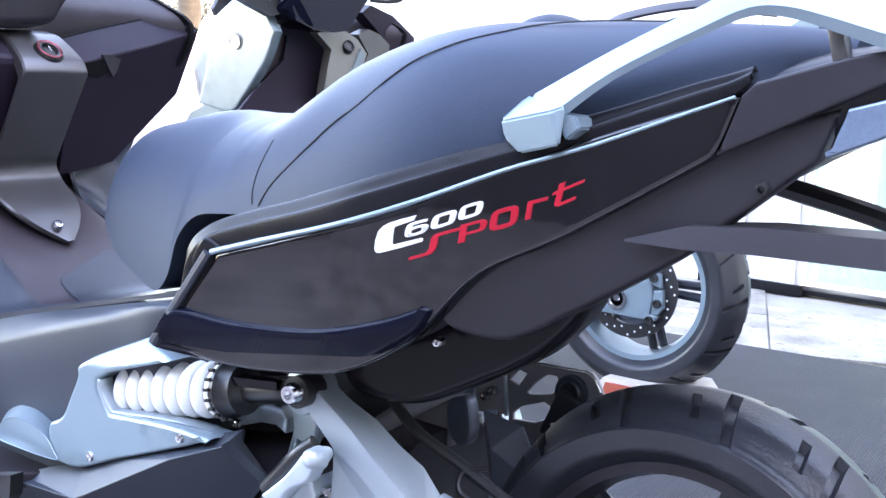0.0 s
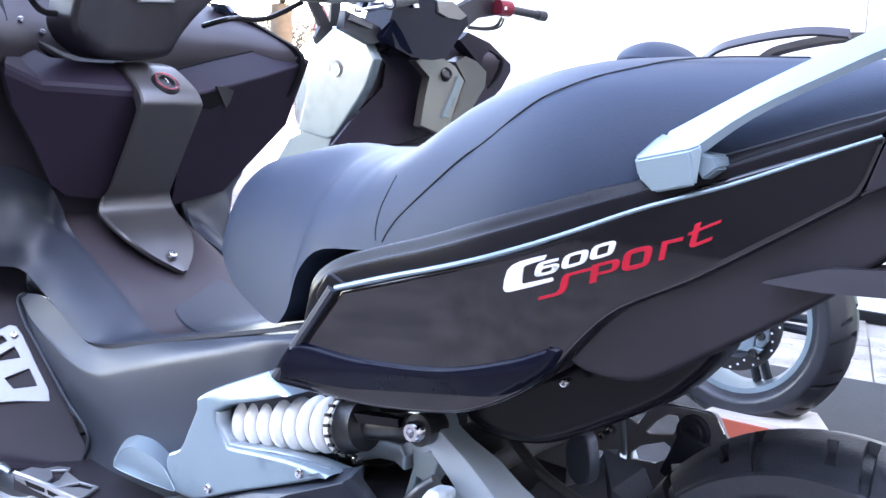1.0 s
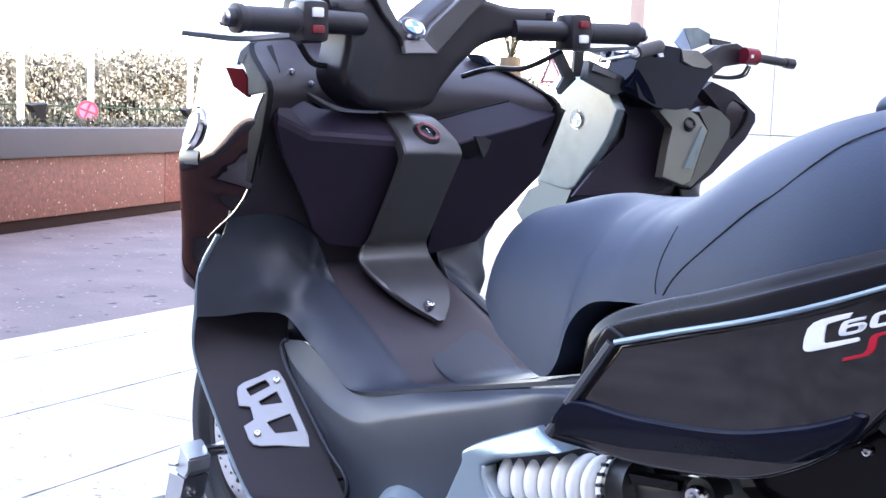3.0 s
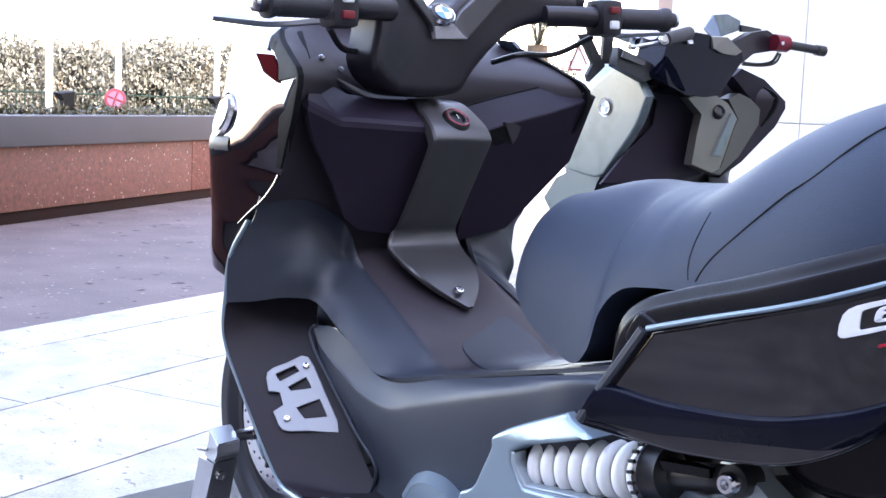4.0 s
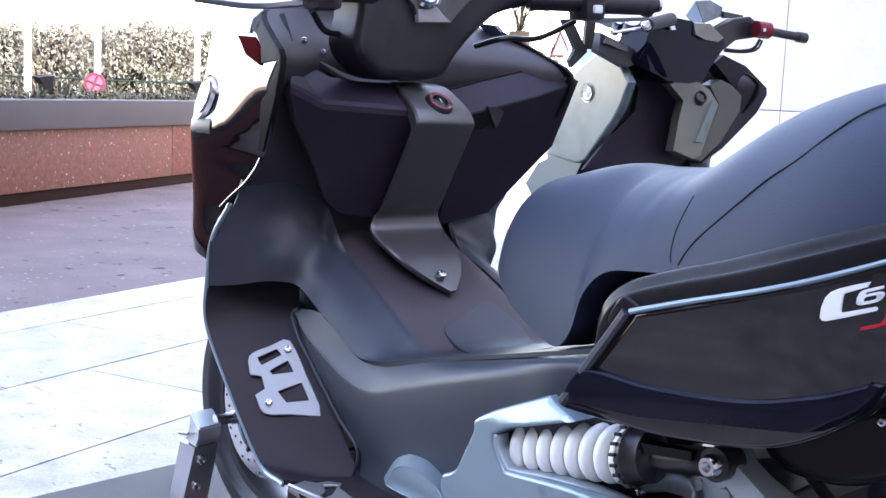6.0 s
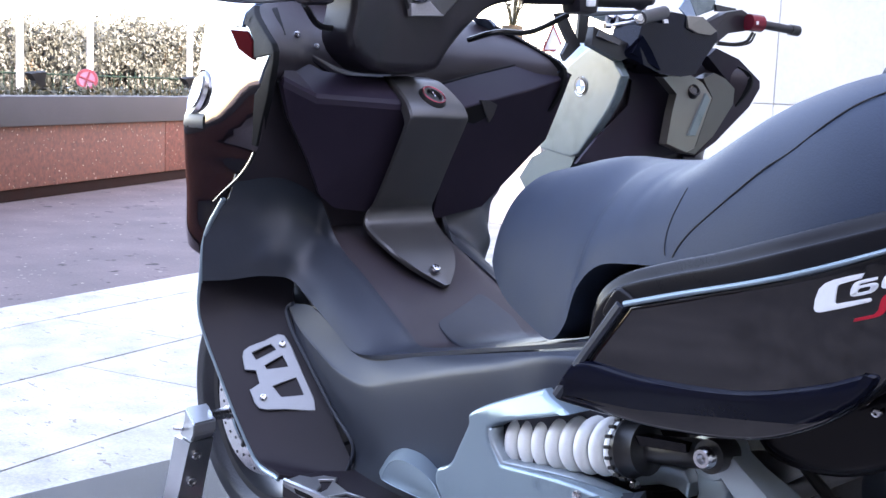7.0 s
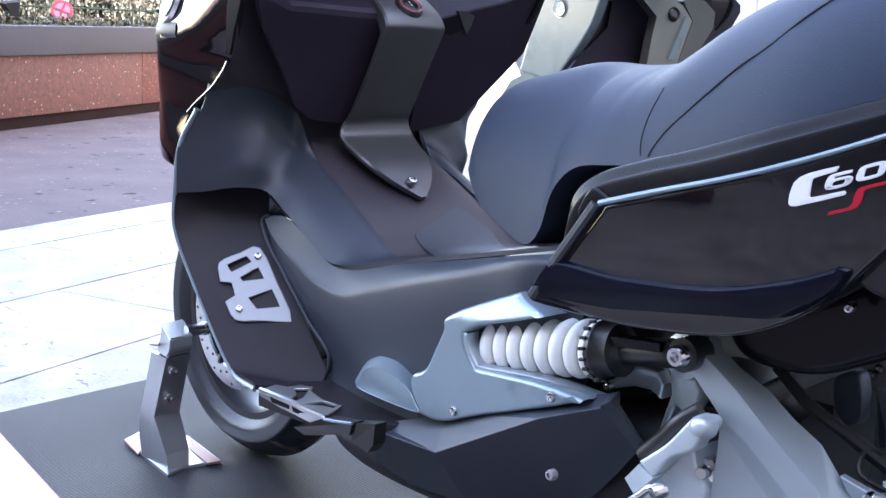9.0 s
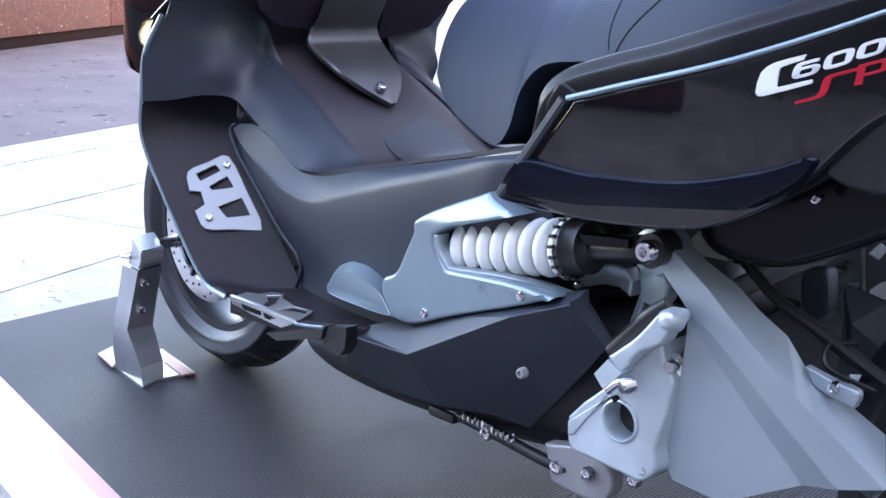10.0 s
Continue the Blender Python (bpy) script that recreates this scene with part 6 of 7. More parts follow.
        tr = part("centre_trim", loft(rings), trim, S, "charcoal centre trim with the ignition lock")
        up = Vector((0.62, 0, 0.78))
        lock = part("lock", lathe([(0, 0.008), (0.012, 0.008), (0.014, 0.014), (0.021, 0.014), (0.025, 0.008), (0.026, -0.01)], 26, (-0.458, 0.000, 0.866), up), M_BLACK, tr, "black ignition lock with a red ring")
        part("lock_ring", lathe([(0.0170, 0.0135), (0.0200, 0.0150), (0.0215, 0.0142), (0.0170, 0.010)], 26, (-0.458, 0.000, 0.866), up, closed=True), M_LOCKRED, lock)
        part("lock_bezel", lathe([(0.0145, 0.0130), (0.0165, 0.0140), (0.0165, 0.010), (0.0145, 0.010)], 26, (-0.458, 0.000, 0.866), up, closed=True), M_STEEL, lock)
        part("key_slot", box((0.012, 0.003, 0.003), (-0.450, 0.000, 0.8765), 0.0006, Matrix.Rotation(0.66, 4, "Y")), M_STEEL, lock)
        screw((-0.4145, -0.012, 0.5955), (0.6, 0, 0.8), tr, 0.009)
    # lenses and small fillets on the nose
    def nose_y(x, z):
        k = int(np.searchsorted(lid_z, z))
        k = min(max(k, 1), len(lid_z) - 1)
        ys = []
        for row in (outer_r[k - 1], outer_r[k]):
            pts_ = sorted((p[0], p[1]) for p in row if p[1] <= 0)
            ys.append(np.interp(x, [p[0] for p in pts_], [p[1] for p in pts_]))
        f = (z - lid_z[k - 1]) / (lid_z[k] - lid_z[k - 1])
        return ys[0] + (ys[1] - ys[0]) * min(max(f, 0), 1)
    on_nose = lambda u, v, h: (u, nose_y(u, v) - 0.004 - h, v)
    if not far:
        # blue of the cap and fillet is sky reflection put into the colour
        for nm, out_, m_, lb in (("turn_lens", [(-0.625, 0.966, "c"), (-0.561, 0.963, "c"), (-0.528, 0.945, "c"), (-0.517, 0.919, "c"), (-0.575, 0.935, "c")], M_ORANGE, "dark red turn signal lens"),
                                 ("lens_cap", [(-0.625, 1.020, "c"), (-0.583, 1.016, "c"), (-0.583, 0.970, "c"), (-0.618, 0.972, "c")], M_LENS, "clear lens coloured blue for reflected sky"),
                                 ("lens_fillet", [(-0.517, 0.914, "c"), (-0.459, 0.926, "c"), (-0.488, 0.884, "c")], M_LENS, "clear lens coloured blue for reflected sky")):
            mirrored(part(nm, plate(out_, on_nose, 0.012, 0.002, 0.02, 2), m_, nose, lb))
    rim_ = plate([(-0.535, 0.790, "c"), (-0.507, 0.868, "c"), (-0.488, 0.879, "c"), (-0.455, 0.928, "c"), (-0.515, 0.922, "c"), (-0.526, 0.947, "c"), (-0.559, 0.968, "c"), (-0.580, 0.974, "c"), (-0.582, 1.004, "c"), (-0.600, 1.006, "c"), (-0.512, 0.968, "c"), (-0.452, 0.930), (-0.462, 0.88), (-0.524, 0.788, "c")][:9] + [(-0.545, 0.985), (-0.500, 0.962), (-0.450, 0.932), (-0.460, 0.880), (-0.500, 0.825), (-0.524, 0.788, "c")],
                 lambda u, v, h: (u, nose_y(u, v) - 0.0025 - h, v), 0.01, 0.001, 0.02, 3)
    mirrored(part("shield_side", rim_, M_BLACKP, nose, "dark satin shield edge"))
    if far:
        y_pan = lambda x, z: -0.335 + 0.06 * soft(-0.50 - x, 0.02)
        pan = plate([(-0.433, 0.909, "c"), (-0.508, 1.000), (-0.555, 0.998, "c"), (-0.686, 0.905), (-0.734, 0.760), (-0.760, 0.685, "c"), (-0.630, 0.668), (-0.590, 0.680, "c"), (-0.476, 0.814)], side(y_pan), 0.03, 0.006, 0.04)
        pan = part("front_panel", pan, M_WHITE, S, "pearl white front side panel")
        # cockpit: chin, dials, bar ends, levers and screen
        for name_, m_, out_, d_, lab_ in (
                ("steering_cover", M_LIP, [(-0.410, -0.329, 0.969), (-0.410, -0.305, 1.017), (-0.410, -0.289, 1.059), (-0.410, -0.214, 1.101), (-0.410, -0.111, 1.095), (-0.410, -0.051, 1.076), (-0.410, 0.054, 1.053), (-0.410, 0.062, 1.030), (-0.410, -0.002, 0.967), (-0.410, -0.036, 0.924), (-0.410, -0.106, 0.915), (-0.410, -0.197, 0.920), (-0.410, -0.274, 0.943)], 0.10, "dark glossy steering cover"),
                ("cover_ridge", M_LIP, [(-0.402, -0.315, 0.973), (-0.402, -0.295, 1.024), (-0.402, -0.252, 0.985), (-0.402, -0.207, 0.930)], 0.05, ""),
                ("bar_trim", M_CHAMP, [(-0.400, -0.097, 1.090), (-0.400, -0.031, 1.092), (-0.400, 0.040, 1.055), (-0.400, 0.014, 1.042), (-0.400, -0.050, 1.044), (-0.400, -0.094, 1.057)], 0.02, "champagne bar trim"),
                ("switch_block", M_BLACK, [(-0.440, -0.447, 1.041), (-0.440, -0.311, 1.001), (-0.440, -0.294, 0.964), (-0.440, -0.341, 0.950), (-0.440, -0.461, 0.988)], 0.03, ""),
                ("block_stripe", M_CHARCOAL, [(-0.434, -0.437, 1.032), (-0.434, -0.348, 1.006), (-0.434, -0.354, 0.993), (-0.434, -0.447, 1.013)], 0.006, ""),
                ("mirror_arm", M_WHITE, [(-0.470, -0.531, 1.091), (-0.470, -0.509, 1.098), (-0.470, -0.450, 1.090), (-0.470, -0.379, 1.073), (-0.470, -0.382, 1.057), (-0.470, -0.476, 1.076), (-0.470, -0.525, 1.076)], 0.012, "pale mirror arm"),
                ("screen_strut", M_BLACK, [(-0.490, -0.559, 1.068), (-0.490, -0.522, 1.074), (-0.490, -0.452, 0.988), (-0.490, -0.512, 0.942), (-0.490, -0.523, 0.960), (-0.490, -0.502, 0.992)], 0.012, "black screen strut"),
                ("screen_post", M_BLACK, [(-0.520, -0.427, 1.080), (-0.520, -0.390, 1.086), (-0.520, -0.397, 0.997), (-0.520, -0.434, 0.995)], 0.012, ""),
                ("mirror_glass", M_LENS, [(-0.470, -0.053, 1.117), (-0.470, -0.017, 1.159), (-0.470, 0.027, 1.099), (-0.470, -0.019, 1.097)], 0.006, "blue-tinted mirror glass"),
                ("screen_edge", M_WHITE, [(-0.480, 0.001, 1.162), (-0.480, 0.066, 1.169), (-0.480, 0.129, 1.153), (-0.480, 0.129, 1.126), (-0.480, 0.043, 1.100)], 0.006, "pale screen edge"),
                ("bracket", M_BLACK, [(-0.470, 0.125, 1.141), (-0.470, 0.224, 1.135), (-0.470, 0.219, 1.126), (-0.470, 0.128, 1.120)], 0.012, ""),
                ("bar_arm", M_SATIN, [(-0.420, 0.031, 1.081), (-0.420, 0.111, 1.116), (-0.420, 0.186, 1.128), (-0.420, 0.238, 1.111), (-0.420, 0.237, 1.070), (-0.420, 0.124, 1.053), (-0.420, 0.071, 1.023), (-0.420, 0.057, 1.050)], 0.03, "dark handlebar arm"),
                ("switch", M_LETTER, [(-0.396, -0.231, 1.103), (-0.396, -0.202, 1.110), (-0.396, -0.188, 1.096), (-0.396, -0.215, 1.088)], 0.006, ""),
                ("switch", M_LETTER, [(-0.396, -0.216, 1.072), (-0.396, -0.196, 1.075), (-0.396, -0.192, 1.064), (-0.396, -0.210, 1.062)], 0.006, "")):
            part(name_, loft([[(x - d_, y, z) for x, y, z in out_], [(x - 0.35 * d_ * (k == 0), y, z) for k, (x, y, z) in enumerate(out_)]]), m_, S, lab_, False)
        for at_, r_ in (((-0.500, -0.271, 1.090), 0.034), ((-0.520, -0.299, 1.089), 0.028)):
            part("dial", lathe([(0, 0.004), (0.72 * r_, 0.004), (0.88 * r_, 0.008), (r_, 0.0), (r_, -0.02)], 24, at_, (0.7, -0.4, 0.6)), M_STEEL, S, "round silver instrument dial")
        part("grip", tube([(-0.320, -0.408, 1.061), (-0.350, -0.328, 1.074), (-0.390, -0.225, 1.091)], 0.019, 14, None, 0), M_GRIP, S, "black rubber grip")
        part("bar_end", lathe([(0, 0.006), (0.008, 0.006), (0.010, 0.003), (0.014, 0.002), (0.015, -0.004)], 18, (-0.318, -0.411, 1.061), (0.8, -0.6, 0.1)), M_STEEL, S, "bright bar end")
        part("brake_lever", tube([(-0.380, -0.470, 1.037), (-0.360, -0.436, 1.046), (-0.340, -0.372, 1.056)], (0.004, 0.007), 8), M_ALU, S, "silver brake lever")
        part("lever_perch", tube([(-0.382, -0.479, 1.038), (-0.378, -0.461, 1.038)], 0.008, 8), M_STEEL, S)
        part("grip", tube([(-0.390, 0.239, 1.088), (-0.360, 0.398, 1.076)], 0.0135, 14, None, 0), M_GRIP, S, "black rubber grip")
        part("bar_weight", tube([(-0.366, 0.367, 1.078), (-0.359, 0.400, 1.076)], 0.017, 14, None, 0), M_BLACK, S)
        part("switch_pod", tube([(-0.400, 0.194, 1.091), (-0.389, 0.243, 1.089)], 0.026, 14, None, 0), M_LOCKRED, S, "dark red switch pod")
        part("switch", tube([(-0.375, 0.202, 1.094), (-0.375, 0.203, 1.084)], 0.006, 8, None, 0), M_LETTER, S)
        part("brake_line", tube([(-0.400, 0.221, 1.062), (-0.420, 0.218, 1.034), (-0.440, 0.183, 1.024), (-0.460, 0.124, 1.026)], 0.005, 7), M_HOSE, S)
        part("brake_line", tube([(-0.400, 0.233, 1.059), (-0.420, 0.236, 1.032), (-0.440, 0.198, 1.021), (-0.460, 0.125, 1.021)], 0.004, 7), M_HOSE, S)
        badge(pan, (-0.594, y_pan(-0.594, 0.9) + 0.002, 0.876), (-0.1, -1, 0), 0.028)
    else:
        n_ = Vector((nose_y(-0.70, 0.866) - nose_y(-0.74, 0.866), -0.04, (nose_y(-0.72, 0.886) - nose_y(-0.72, 0.846)))).normalized()
        badge(nose, (-0.705, nose_y(-0.705, 0.866) + 0.001, 0.866), n_, 0.037)
        # narrow grey band laid just proud of the nose
        zs_ = [0.808, 0.814, 0.826, 0.832]
        bm = bmesh.new()
        rows_ = [[bm.verts.new((x, nose_y(x, z) - (0.0, 0.0018, 0.0018, 0.0)[k], z)) for x in np.linspace(-0.665, -0.98, 22)] for k, z in enumerate(zs_)]
        for p_, q_ in zip(rows_, rows_[1:]):
            for k in range(len(p_) - 1):
                bm.faces.new((p_[k], p_[k + 1], q_[k + 1], q_[k]))
        part("nose_band", bm, M_GREY, nose, "grey band round the nose")
    guard = [[(-0.86 + 0.292 * math.cos(t), w * 0.072 * (1 - 0.25 * abs(w) * k / 9), 0.275 + (0.292 - 0.012 * w * w) * math.sin(t)) for k, t in enumerate(np.linspace(0.35, 2.45, 10))] for w in (-1, -0.6, 0, 0.6, 1)]
    part("mudguard", skin(guard, 0.004, 2), M_WHITE if far else M_SATIN, S)
    for s in (-1, 1):
        part("fork_leg", tube([(-0.86, s * 0.085, 0.275), (-0.70, s * 0.085, 0.70)], 0.022, 12, None, 0), M_BLACK, S)
    if not far:
        part("screen", skin([[(-0.93, -0.17, 1.03), (-0.97, 0, 1.03), (-0.93, 0.17, 1.03)], [(-0.82, -0.19, 1.15), (-0.87, 0, 1.16), (-0.82, 0.19, 1.15)], [(-0.72, -0.15, 1.27), (-0.77, 0, 1.30), (-0.72, 0.15, 1.27)]], 0.004), M_SCREEN, S, "smoked plastic wind screen")
    if not far:
        part("instrument", box((0.10, 0.20, 0.05), (-0.70, 0, 1.07), 0.02, Matrix.Rotation(0.5, 4, "Y")), M_BLACK, S)

    if far:
        return S
    # handlebar, turned slightly to the right
    bar = new("handlebar")
    bar.parent = S
    bar.matrix_basis = Matrix.Translation((-0.50, 0, 1.0)) @ Matrix.Rotation(radians(2.2), 4, "X") @ Matrix.Rotation(radians(-6), 4, "Z") @ Matrix.Translation((0.50, 0, -1.0))
    back = bar.matrix_basis.inverted()
    def bar_x(y, z):
        return float(np.interp(abs(y), (0, 0.065, 0.10, 0.18, 0.26), (-0.458, -0.453, -0.447, -0.405, -0.385))) + 0.105 * y - 0.12 * max(0.0, 1.0 - z)
    on_bar = lambda d_: lambda u, v, h: tuple(back @ Vector((bar_x(u, v) + d_ + h, u, v)))
    part("bar_cover", plate([(-0.229, 1.073, "c"), (-0.231, 1.040, "c"), (-0.189, 1.032), (-0.183, 1.011), (-0.187, 0.984), (-0.189, 0.961), (-0.176, 0.940), (-0.146, 0.923), (-0.103, 0.909), (-0.040, 0.907), (0.018, 0.916), (0.039, 0.948), (0.061, 0.978), (0.084, 1.003), (0.111, 1.025), (0.147, 1.038), (0.214, 1.051, "c"), (0.215, 1.091, "c"), (0.146, 1.089), (0.096, 1.102), (0.045, 1.100, "c"), (-0.007, 1.058, "c"), (-0.055, 1.052, "c"), (-0.082, 1.088, "c")], on_bar(0.0), 0.075, 0.016, 0.03, 4), M_SATIN, bar, "dark satin handlebar cover")
    v_trim = part("bar_trim", plate([(-0.130, 1.081, "c"), (-0.101, 1.084, "c"), (-0.049, 1.026, "c"), (-0.016, 1.027, "c"), (-0.004, 1.045, "c"), (0.054, 1.098, "c"), (0.103, 1.102, "c"), (0.012, 1.003, "c"), (-0.052, 0.999, "c"), (-0.062, 1.023, "c")], on_bar(0.010), 0.022, 0.003, 0.03, 2), trim, bar, "bright charcoal V-shaped bar trim", False)
    part("trim_chin", plate([(-0.018, 1.025, "c"), (0.010, 1.003, "c"), (-0.055, 0.999, "c"), (-0.058, 1.019, "c")], on_bar(0.013), 0.010, 0.002, 0.03, 2), M_DARKSTEEL, v_trim, smooth=False)
    for s_ in (-1, 1):
        part("bar_tube", tube([(-0.415, s_ * 0.150, 1.043), (-0.392, s_ * 0.215, 1.043), (-0.384, s_ * 0.272, 1.042)], 0.0175, 16), M_SATIN, bar)
    badge(bar, back @ Vector((-0.453, -0.038, 1.040)), (0.75, 0, 0.66), 0.021)
    for s in (-1, 1):
        d = Vector((0.14, s, 0.0)).normalized()
        p0 = Vector((-0.385, s * 0.266, 1.042))
        prof = [(0, 0), (0.017, 0), (0.020, 0.004), (0.0205, 0.012)] + [(0.0175 + 0.0009 * (k % 2), 0.016 + k * 0.0045) for k in range(20)] + [(0.021, 0.108), (0.021, 0.116), (0.013, 0.118), (0.013, 0.130), (0.009, 0.134), (0, 0.134)]
        part("grip", lathe(prof, 22, p0, d), M_GRIP, bar, "black ribbed rubber grip")
        part("bar_end", lathe([(0, 0.006), (0.006, 0.006), (0.008, 0.003), (0.012, 0.002), (0.0125, -0.004)], 18, p0 + d * 0.134, d), M_STEEL, bar)
        pod = part("switch_pod", box((0.052, 0.045, 0.062), p0 - d * 0.012, 0.012), M_SATIN, bar)
        part("switch", box((0.008, 0.018, 0.014), p0 + Vector((0.026, -s * 0.012, -s * 0.012)), 0.003), M_LETTER, pod)
        part("switch", box((0.008, 0.020, 0.012), p0 + Vector((0.026, -s * 0.012, s * 0.012)), 0.003), M_SWITCH, pod, "red switch")
        part("brake_lever", tube([p0 + Vector((-0.035, s * 0.0, -0.015)), p0 + Vector((-0.065, s * 0.07, -0.022)), p0 + Vector((-0.045, s * 0.17, -0.018))], (0.010, 0.006), 8), M_ALU, bar, "silver brake lever")
        part("brake_line", tube([p0 + Vector((-0.03, -s * 0.01, -0.03)), p0 + Vector((-0.07, -s * 0.06, -0.06)), p0 + Vector((-0.075, -s * 0.13, -0.062)), p0 + Vector((-0.13, -s * 0.15, -0.075))], 0.005, 7), M_HOSE, bar)
    return S


near = scooter("black sports scooter with dark satin plastic and a silver swing arm")

# stand that carries the front axle
stand = new("paddock_stand")
stand.location = (-0.86, -0.20, 0)
tagged(stand, "bent steel front axle stand standing on the mat", "stand")
part("foot_plate", plate([(-0.192, 0.006, "c"), (0.025, -0.019, "c"), (0.006, 0.025, "c"), (0.016, 0.099, "c"), (-0.138, 0.119, "c"), (-0.219, 0.058, "c")], lambda u, v, h: (u, v, 0.006 + h), 0.006, 0.001, 0.2), M_ALU, stand)
# flat red patches laid on two sides of the foot plate
for pts_ in ([(-0.182, 0.000, "c"), (-0.098, -0.015, "c"), (-0.156, 0.046, "c"), (-0.205, 0.051, "c")], [(-0.119, 0.113, "c"), (-0.067, 0.080, "c"), (0.021, 0.067, "c"), (0.025, 0.093, "c")]):
    part("red_corner", plate(pts_, lambda u, v, h: (u, v, 0.0085 + h), 0.003, 0.0006, 0.2), M_PINK, stand)
post = loft([[(-0.095, -0.008, 0.006), (0.005, -0.008, 0.006), (0.005, 0.037, 0.006), (-0.095, 0.037, 0.006)], [(-0.105, -0.008, 0.045), (0.000, -0.008, 0.032), (0.000, 0.040, 0.037), (-0.105, 0.040, 0.050)], [(-0.105, -0.008, 0.073), (-0.047, -0.008, 0.095), (-0.047, 0.046, 0.096), (-0.105, 0.046, 0.074)], [(-0.057, -0.008, 0.220), (-0.001, -0.008, 0.220), (-0.001, 0.042, 0.224), (-0.057, 0.042, 0.224)]])
bmesh.ops.bevel(post, geom=[e for e in post.edges if len(e.link_faces) == 2 and e.calc_face_angle() > 0.6], offset=0.0015, segments=1, affect="EDGES")
part("post", post, M_ALU, stand, "folded brushed steel post", smooth=False)
head = loft([[(-0.049, -0.003, 0.222), (0.005, -0.011, 0.222), (-0.010, 0.044, 0.222), (-0.064, 0.049, 0.222)], [(-0.045, 0.005, 0.255), (0.021, -0.013, 0.240), (0.011, 0.040, 0.240), (-0.045, 0.053, 0.257)], [(-0.045, 0.005, 0.277), (0.021, -0.013, 0.262), (0.011, 0.040, 0.262), (-0.045, 0.053, 0.279)]])
bmesh.ops.bevel(head, geom=head.edges[:], offset=0.003, segments=2, affect="EDGES")
part("head", head, M_ALU, stand)
part("clamp_screw", tube([(-0.03, -0.006, 0.240), (-0.052, -0.012, 0.238)], 0.004, 8, None, 0), M_STEEL, stand)
part("axle_pin", lathe([(0, 0), (0.011, 0), (0.011, 0.035), (0.013, 0.036), (0.013, 0.10), (0, 0.10)], 20, (-0.01, 0.038, 0.264), (0.03, 1, 0)), M_STEEL, stand)
for at_ in ((-0.008, 0.011, 0.192), (-0.028, 0.013, 0.135)):
    screw(at_, (1, 0, 0), stand, 0.010, "bolt")

far_scooter = scooter("white scooter with dark inner shield standing behind the black one", True)
far_scooter.location = (-0.78, 1.68, 0.03)
M_PADRED = mat("orange-red plastic", (0.38, 0.075, 0.045), 0.45)
for k, x in enumerate((-1.64, -0.10)):
    pad = new("wheel_pad")
    pad.location = (x, 1.66, 0)
    tagged(pad, "low red and white wheel pad under the white scooter" if k else "low steel wheel pad under the white scooter", "stand")
    part("base", loft([[(sx * (0.15 - c_), sy * 0.10, z) for sx, sy in ((-1, -1), (1, -1), (1, 1), (-1, 1))] for z, c_ in ((0.0, 0.0), (0.035, 0.004), (0.075, 0.04))]), M_EDGE if k else M_STEEL, pad, smooth=False)
    part("insert", loft([[(sx * (0.115 - c_), -0.094 + dy, z) for sx, z, dy in ((-1, 0.012, -0.012), (1, 0.012, -0.012), (0.88, 0.064, -0.0125), (-0.88, 0.064, -0.0125))] for c_ in (0,)] + [[(sx * 0.115, -0.08, z) for sx, z in ((-1, 0.012), (1, 0.012), (0.88, 0.064), (-0.88, 0.064))]]), M_PADRED if k else M_STEEL, pad, smooth=False)

# white clad building behind: panels in courses, a glazed bay at its end
wall = part("wall_north", box((2.65, 0.3, 5.2), (-1.75, 3.80, 2.55), 0), M_WALL, None, smooth=False)
tagged(wall, "white stone clad building wall with thin joints", "wall", kind="structure")
wall_b = part("wall_north_2", box((6.0, 0.3, 5.2), (5.62, 3.80, 2.55), 0), M_WALL, None, smooth=False)
tagged(wall_b, "white stone clad building wall with thin joints", "wall", kind="structure")
band = part("wall_north_3", box((3.03, 0.3, 4.3), (1.095, 3.80, 3.0), 0), M_WALL, None, smooth=False)
tagged(band, "white stone band over the glazed bay", "wall", kind="structure")
panel_mesh = None
for row in range(6):
    for col in range(10):
        x0 = -3.05 + col * 0.803
        z0 = -0.03 + row * 0.895
        if -0.5 < x0 + 0.4 < 2.6 and z0 < 0.8:
            continue
        if panel_mesh is None:
            first_panel = part("panel", box((0.799, 0.03, 0.891), (0, 0, 0), 0.002), M_WALL, wall, smooth=False)
            panel_mesh = first_panel.data
            ob = first_panel
        else:
            ob = new("panel", panel_mesh)
            ob.parent = wall
        ob.location = (x0 + 0.40, 3.636, z0 + 0.45)
window = new("window_1")
window.location = (1.10, 3.70, 0)
tagged(window, "tall green-tinted glazed bay with dark frames", "window", kind="structure")
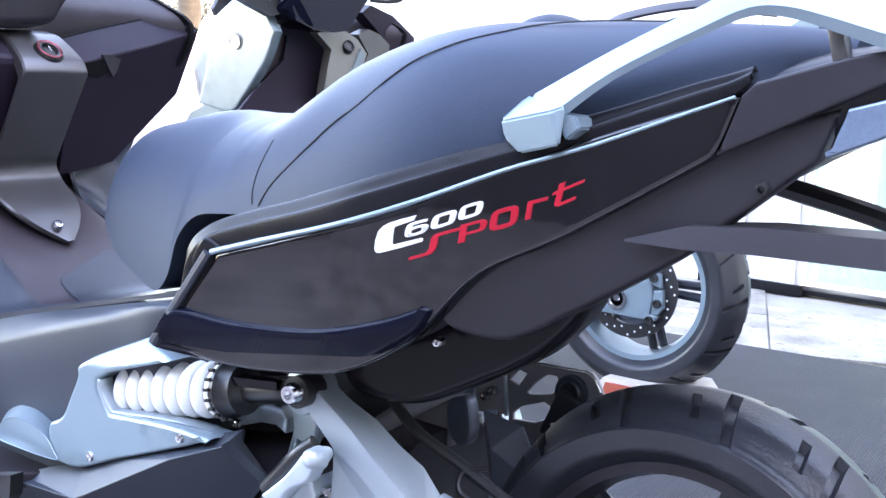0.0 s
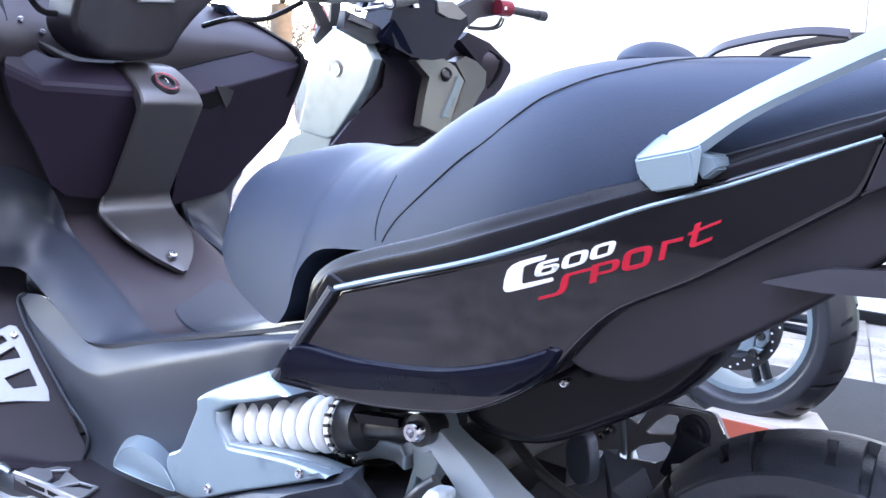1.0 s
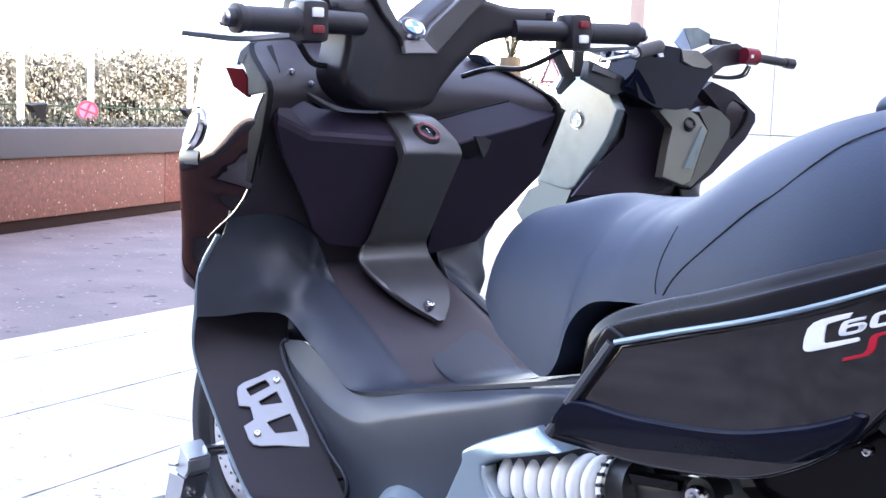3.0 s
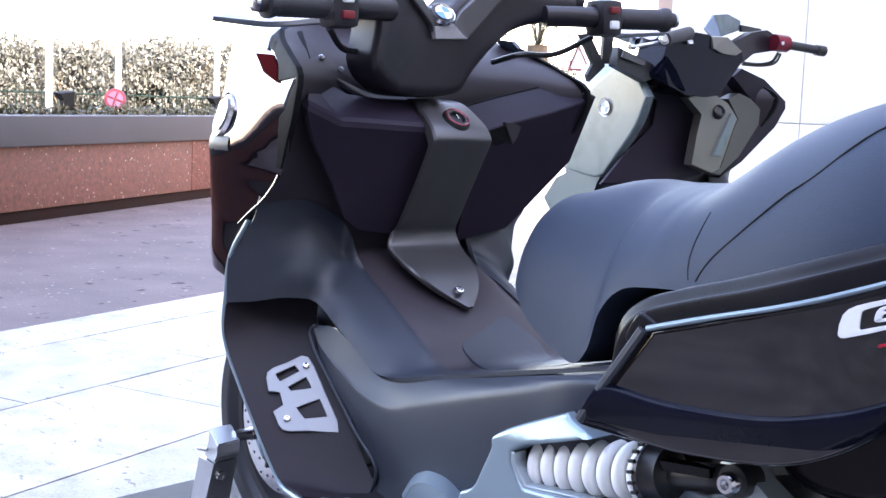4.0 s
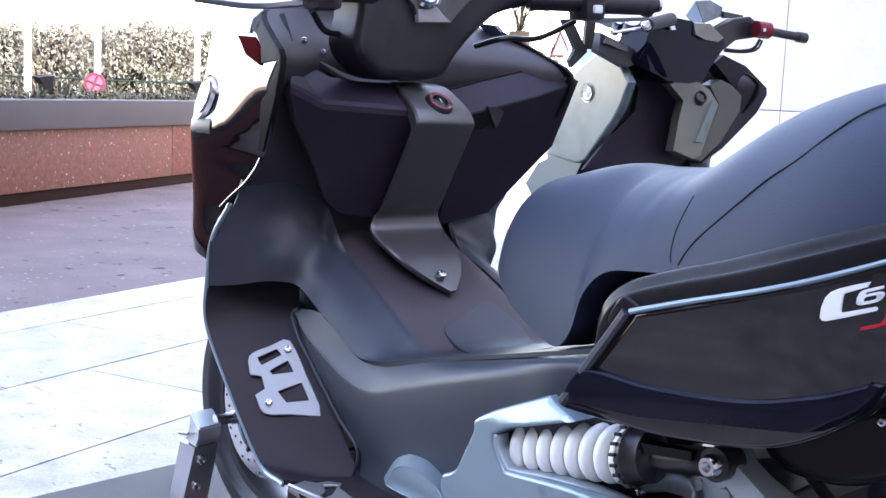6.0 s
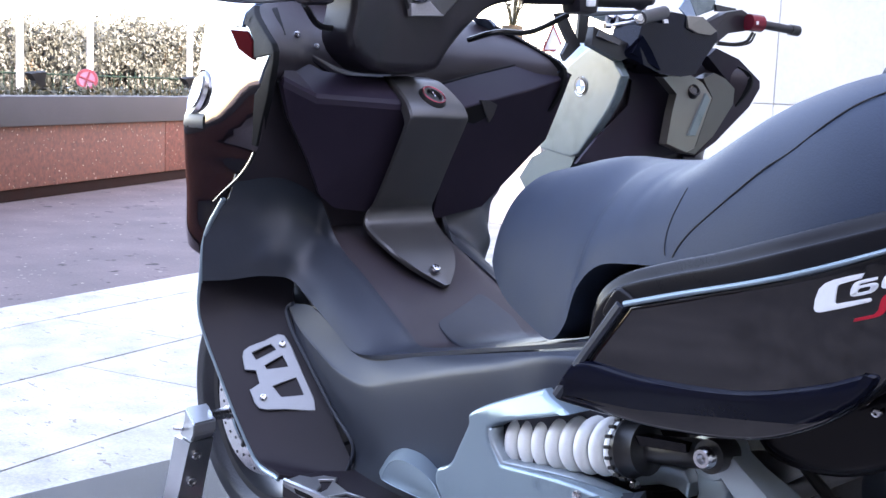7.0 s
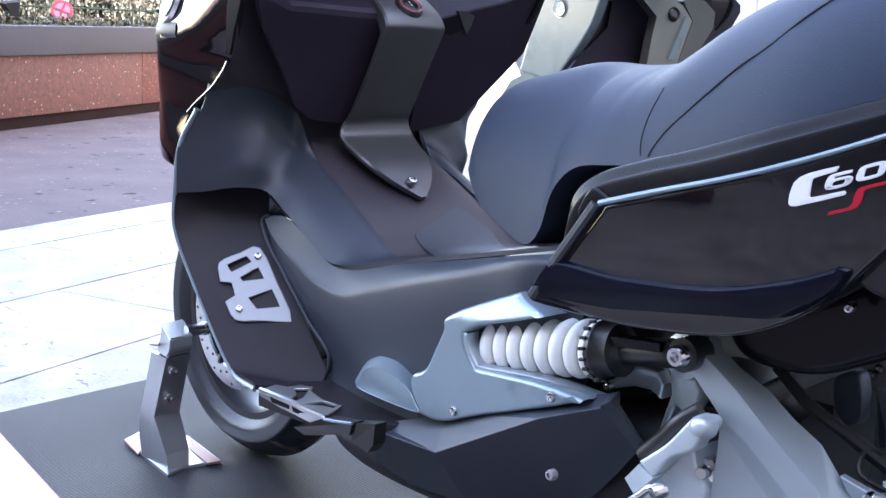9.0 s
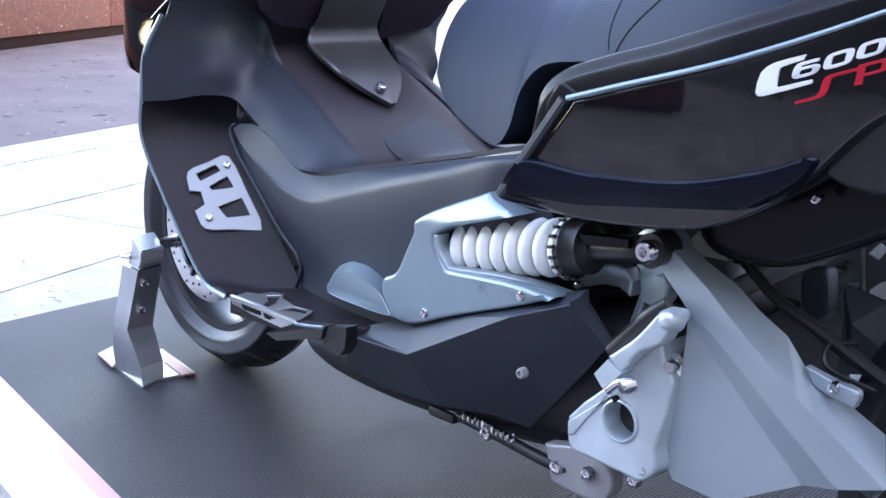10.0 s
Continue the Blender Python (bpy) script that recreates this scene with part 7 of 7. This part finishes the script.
for k in range(4):
    part("pane", box((0.72, 0.012, 0.80), (-1.13 + 0.755 * k, 0, 0.44), 0.002), M_GLASSG, window, smooth=False)
for k in range(5):
    part("frame_bar", box((0.035, 0.06, 0.84), (-1.507 + 0.755 * k, 0, 0.44), 0.004), M_POLE, window)
part("sill", box((3.02, 0.10, 0.02), (0, -0.02, 0.0), 0.004), M_BLACKP, window)
part("base_strip", box((0.45, 0.03, 0.045), (-1.70, -0.09, 0.005), 0.004), M_BLACKP, window)
# room behind the glass
part("room_back", box((3.0, 0.1, 0.9), (0, 1.0, 0.4), 0), M_ROOM, window, smooth=False)

# unseen walls, added to darken the south sky and block the sun
shade = part("unseen_wall_south", box((26, 0.5, 7.6), (5, -9.5, 3.75), 0), M_DARKWALL, None, smooth=False)
tagged(shade, "unseen dark stone wall added to darken the south side", "wall", kind="structure")
sun_block = part("unseen_wall_east", box((0.5, 17, 13), (8.2, -4.8, 6.45), 0), M_EASTWALL, None, smooth=False)
tagged(sun_block, "unseen beige stone wall added to block the sun", "wall", kind="structure")

# pavement slabs, laid in courses along the kerb
slab_meshes = {}
rs = random.Random(9)
for course in range(22):
    b0 = 0.0 if course == 0 else 0.30 + (course - 1) * 0.595
    w = 0.30 if course == 0 else 0.595
    a = -7.0 - rs.uniform(0, 0.9)
    while a < 7.5:
        L = rs.choice((0.8, 1.0, 1.2))
        mid = Vector(on_pave(a + L / 2, b0 + w / 2))
        inside = -1.2 < mid.x < 2.2 and -0.3 < mid.y < 2.3
        if not inside and mid.y < 3.7 and mid.x < 6:
            key = (L, w)
            if key not in slab_meshes:
                slab_meshes[key] = part("slab", box((L - 0.006, w - 0.006, 0.03), (0, 0, 0), 0.002), M_SLAB, pavement, smooth=False)
                ob = slab_meshes[key]
            else:
                ob = new("slab", slab_meshes[key].data)
                ob.parent = pavement
            ob.matrix_basis = Matrix.Translation((mid.x, mid.y, -0.0258 + rs.uniform(-0.0006, 0.0006))) @ Matrix.Rotation(math.atan2(kd.y, kd.x), 4, "Z")
        a += L
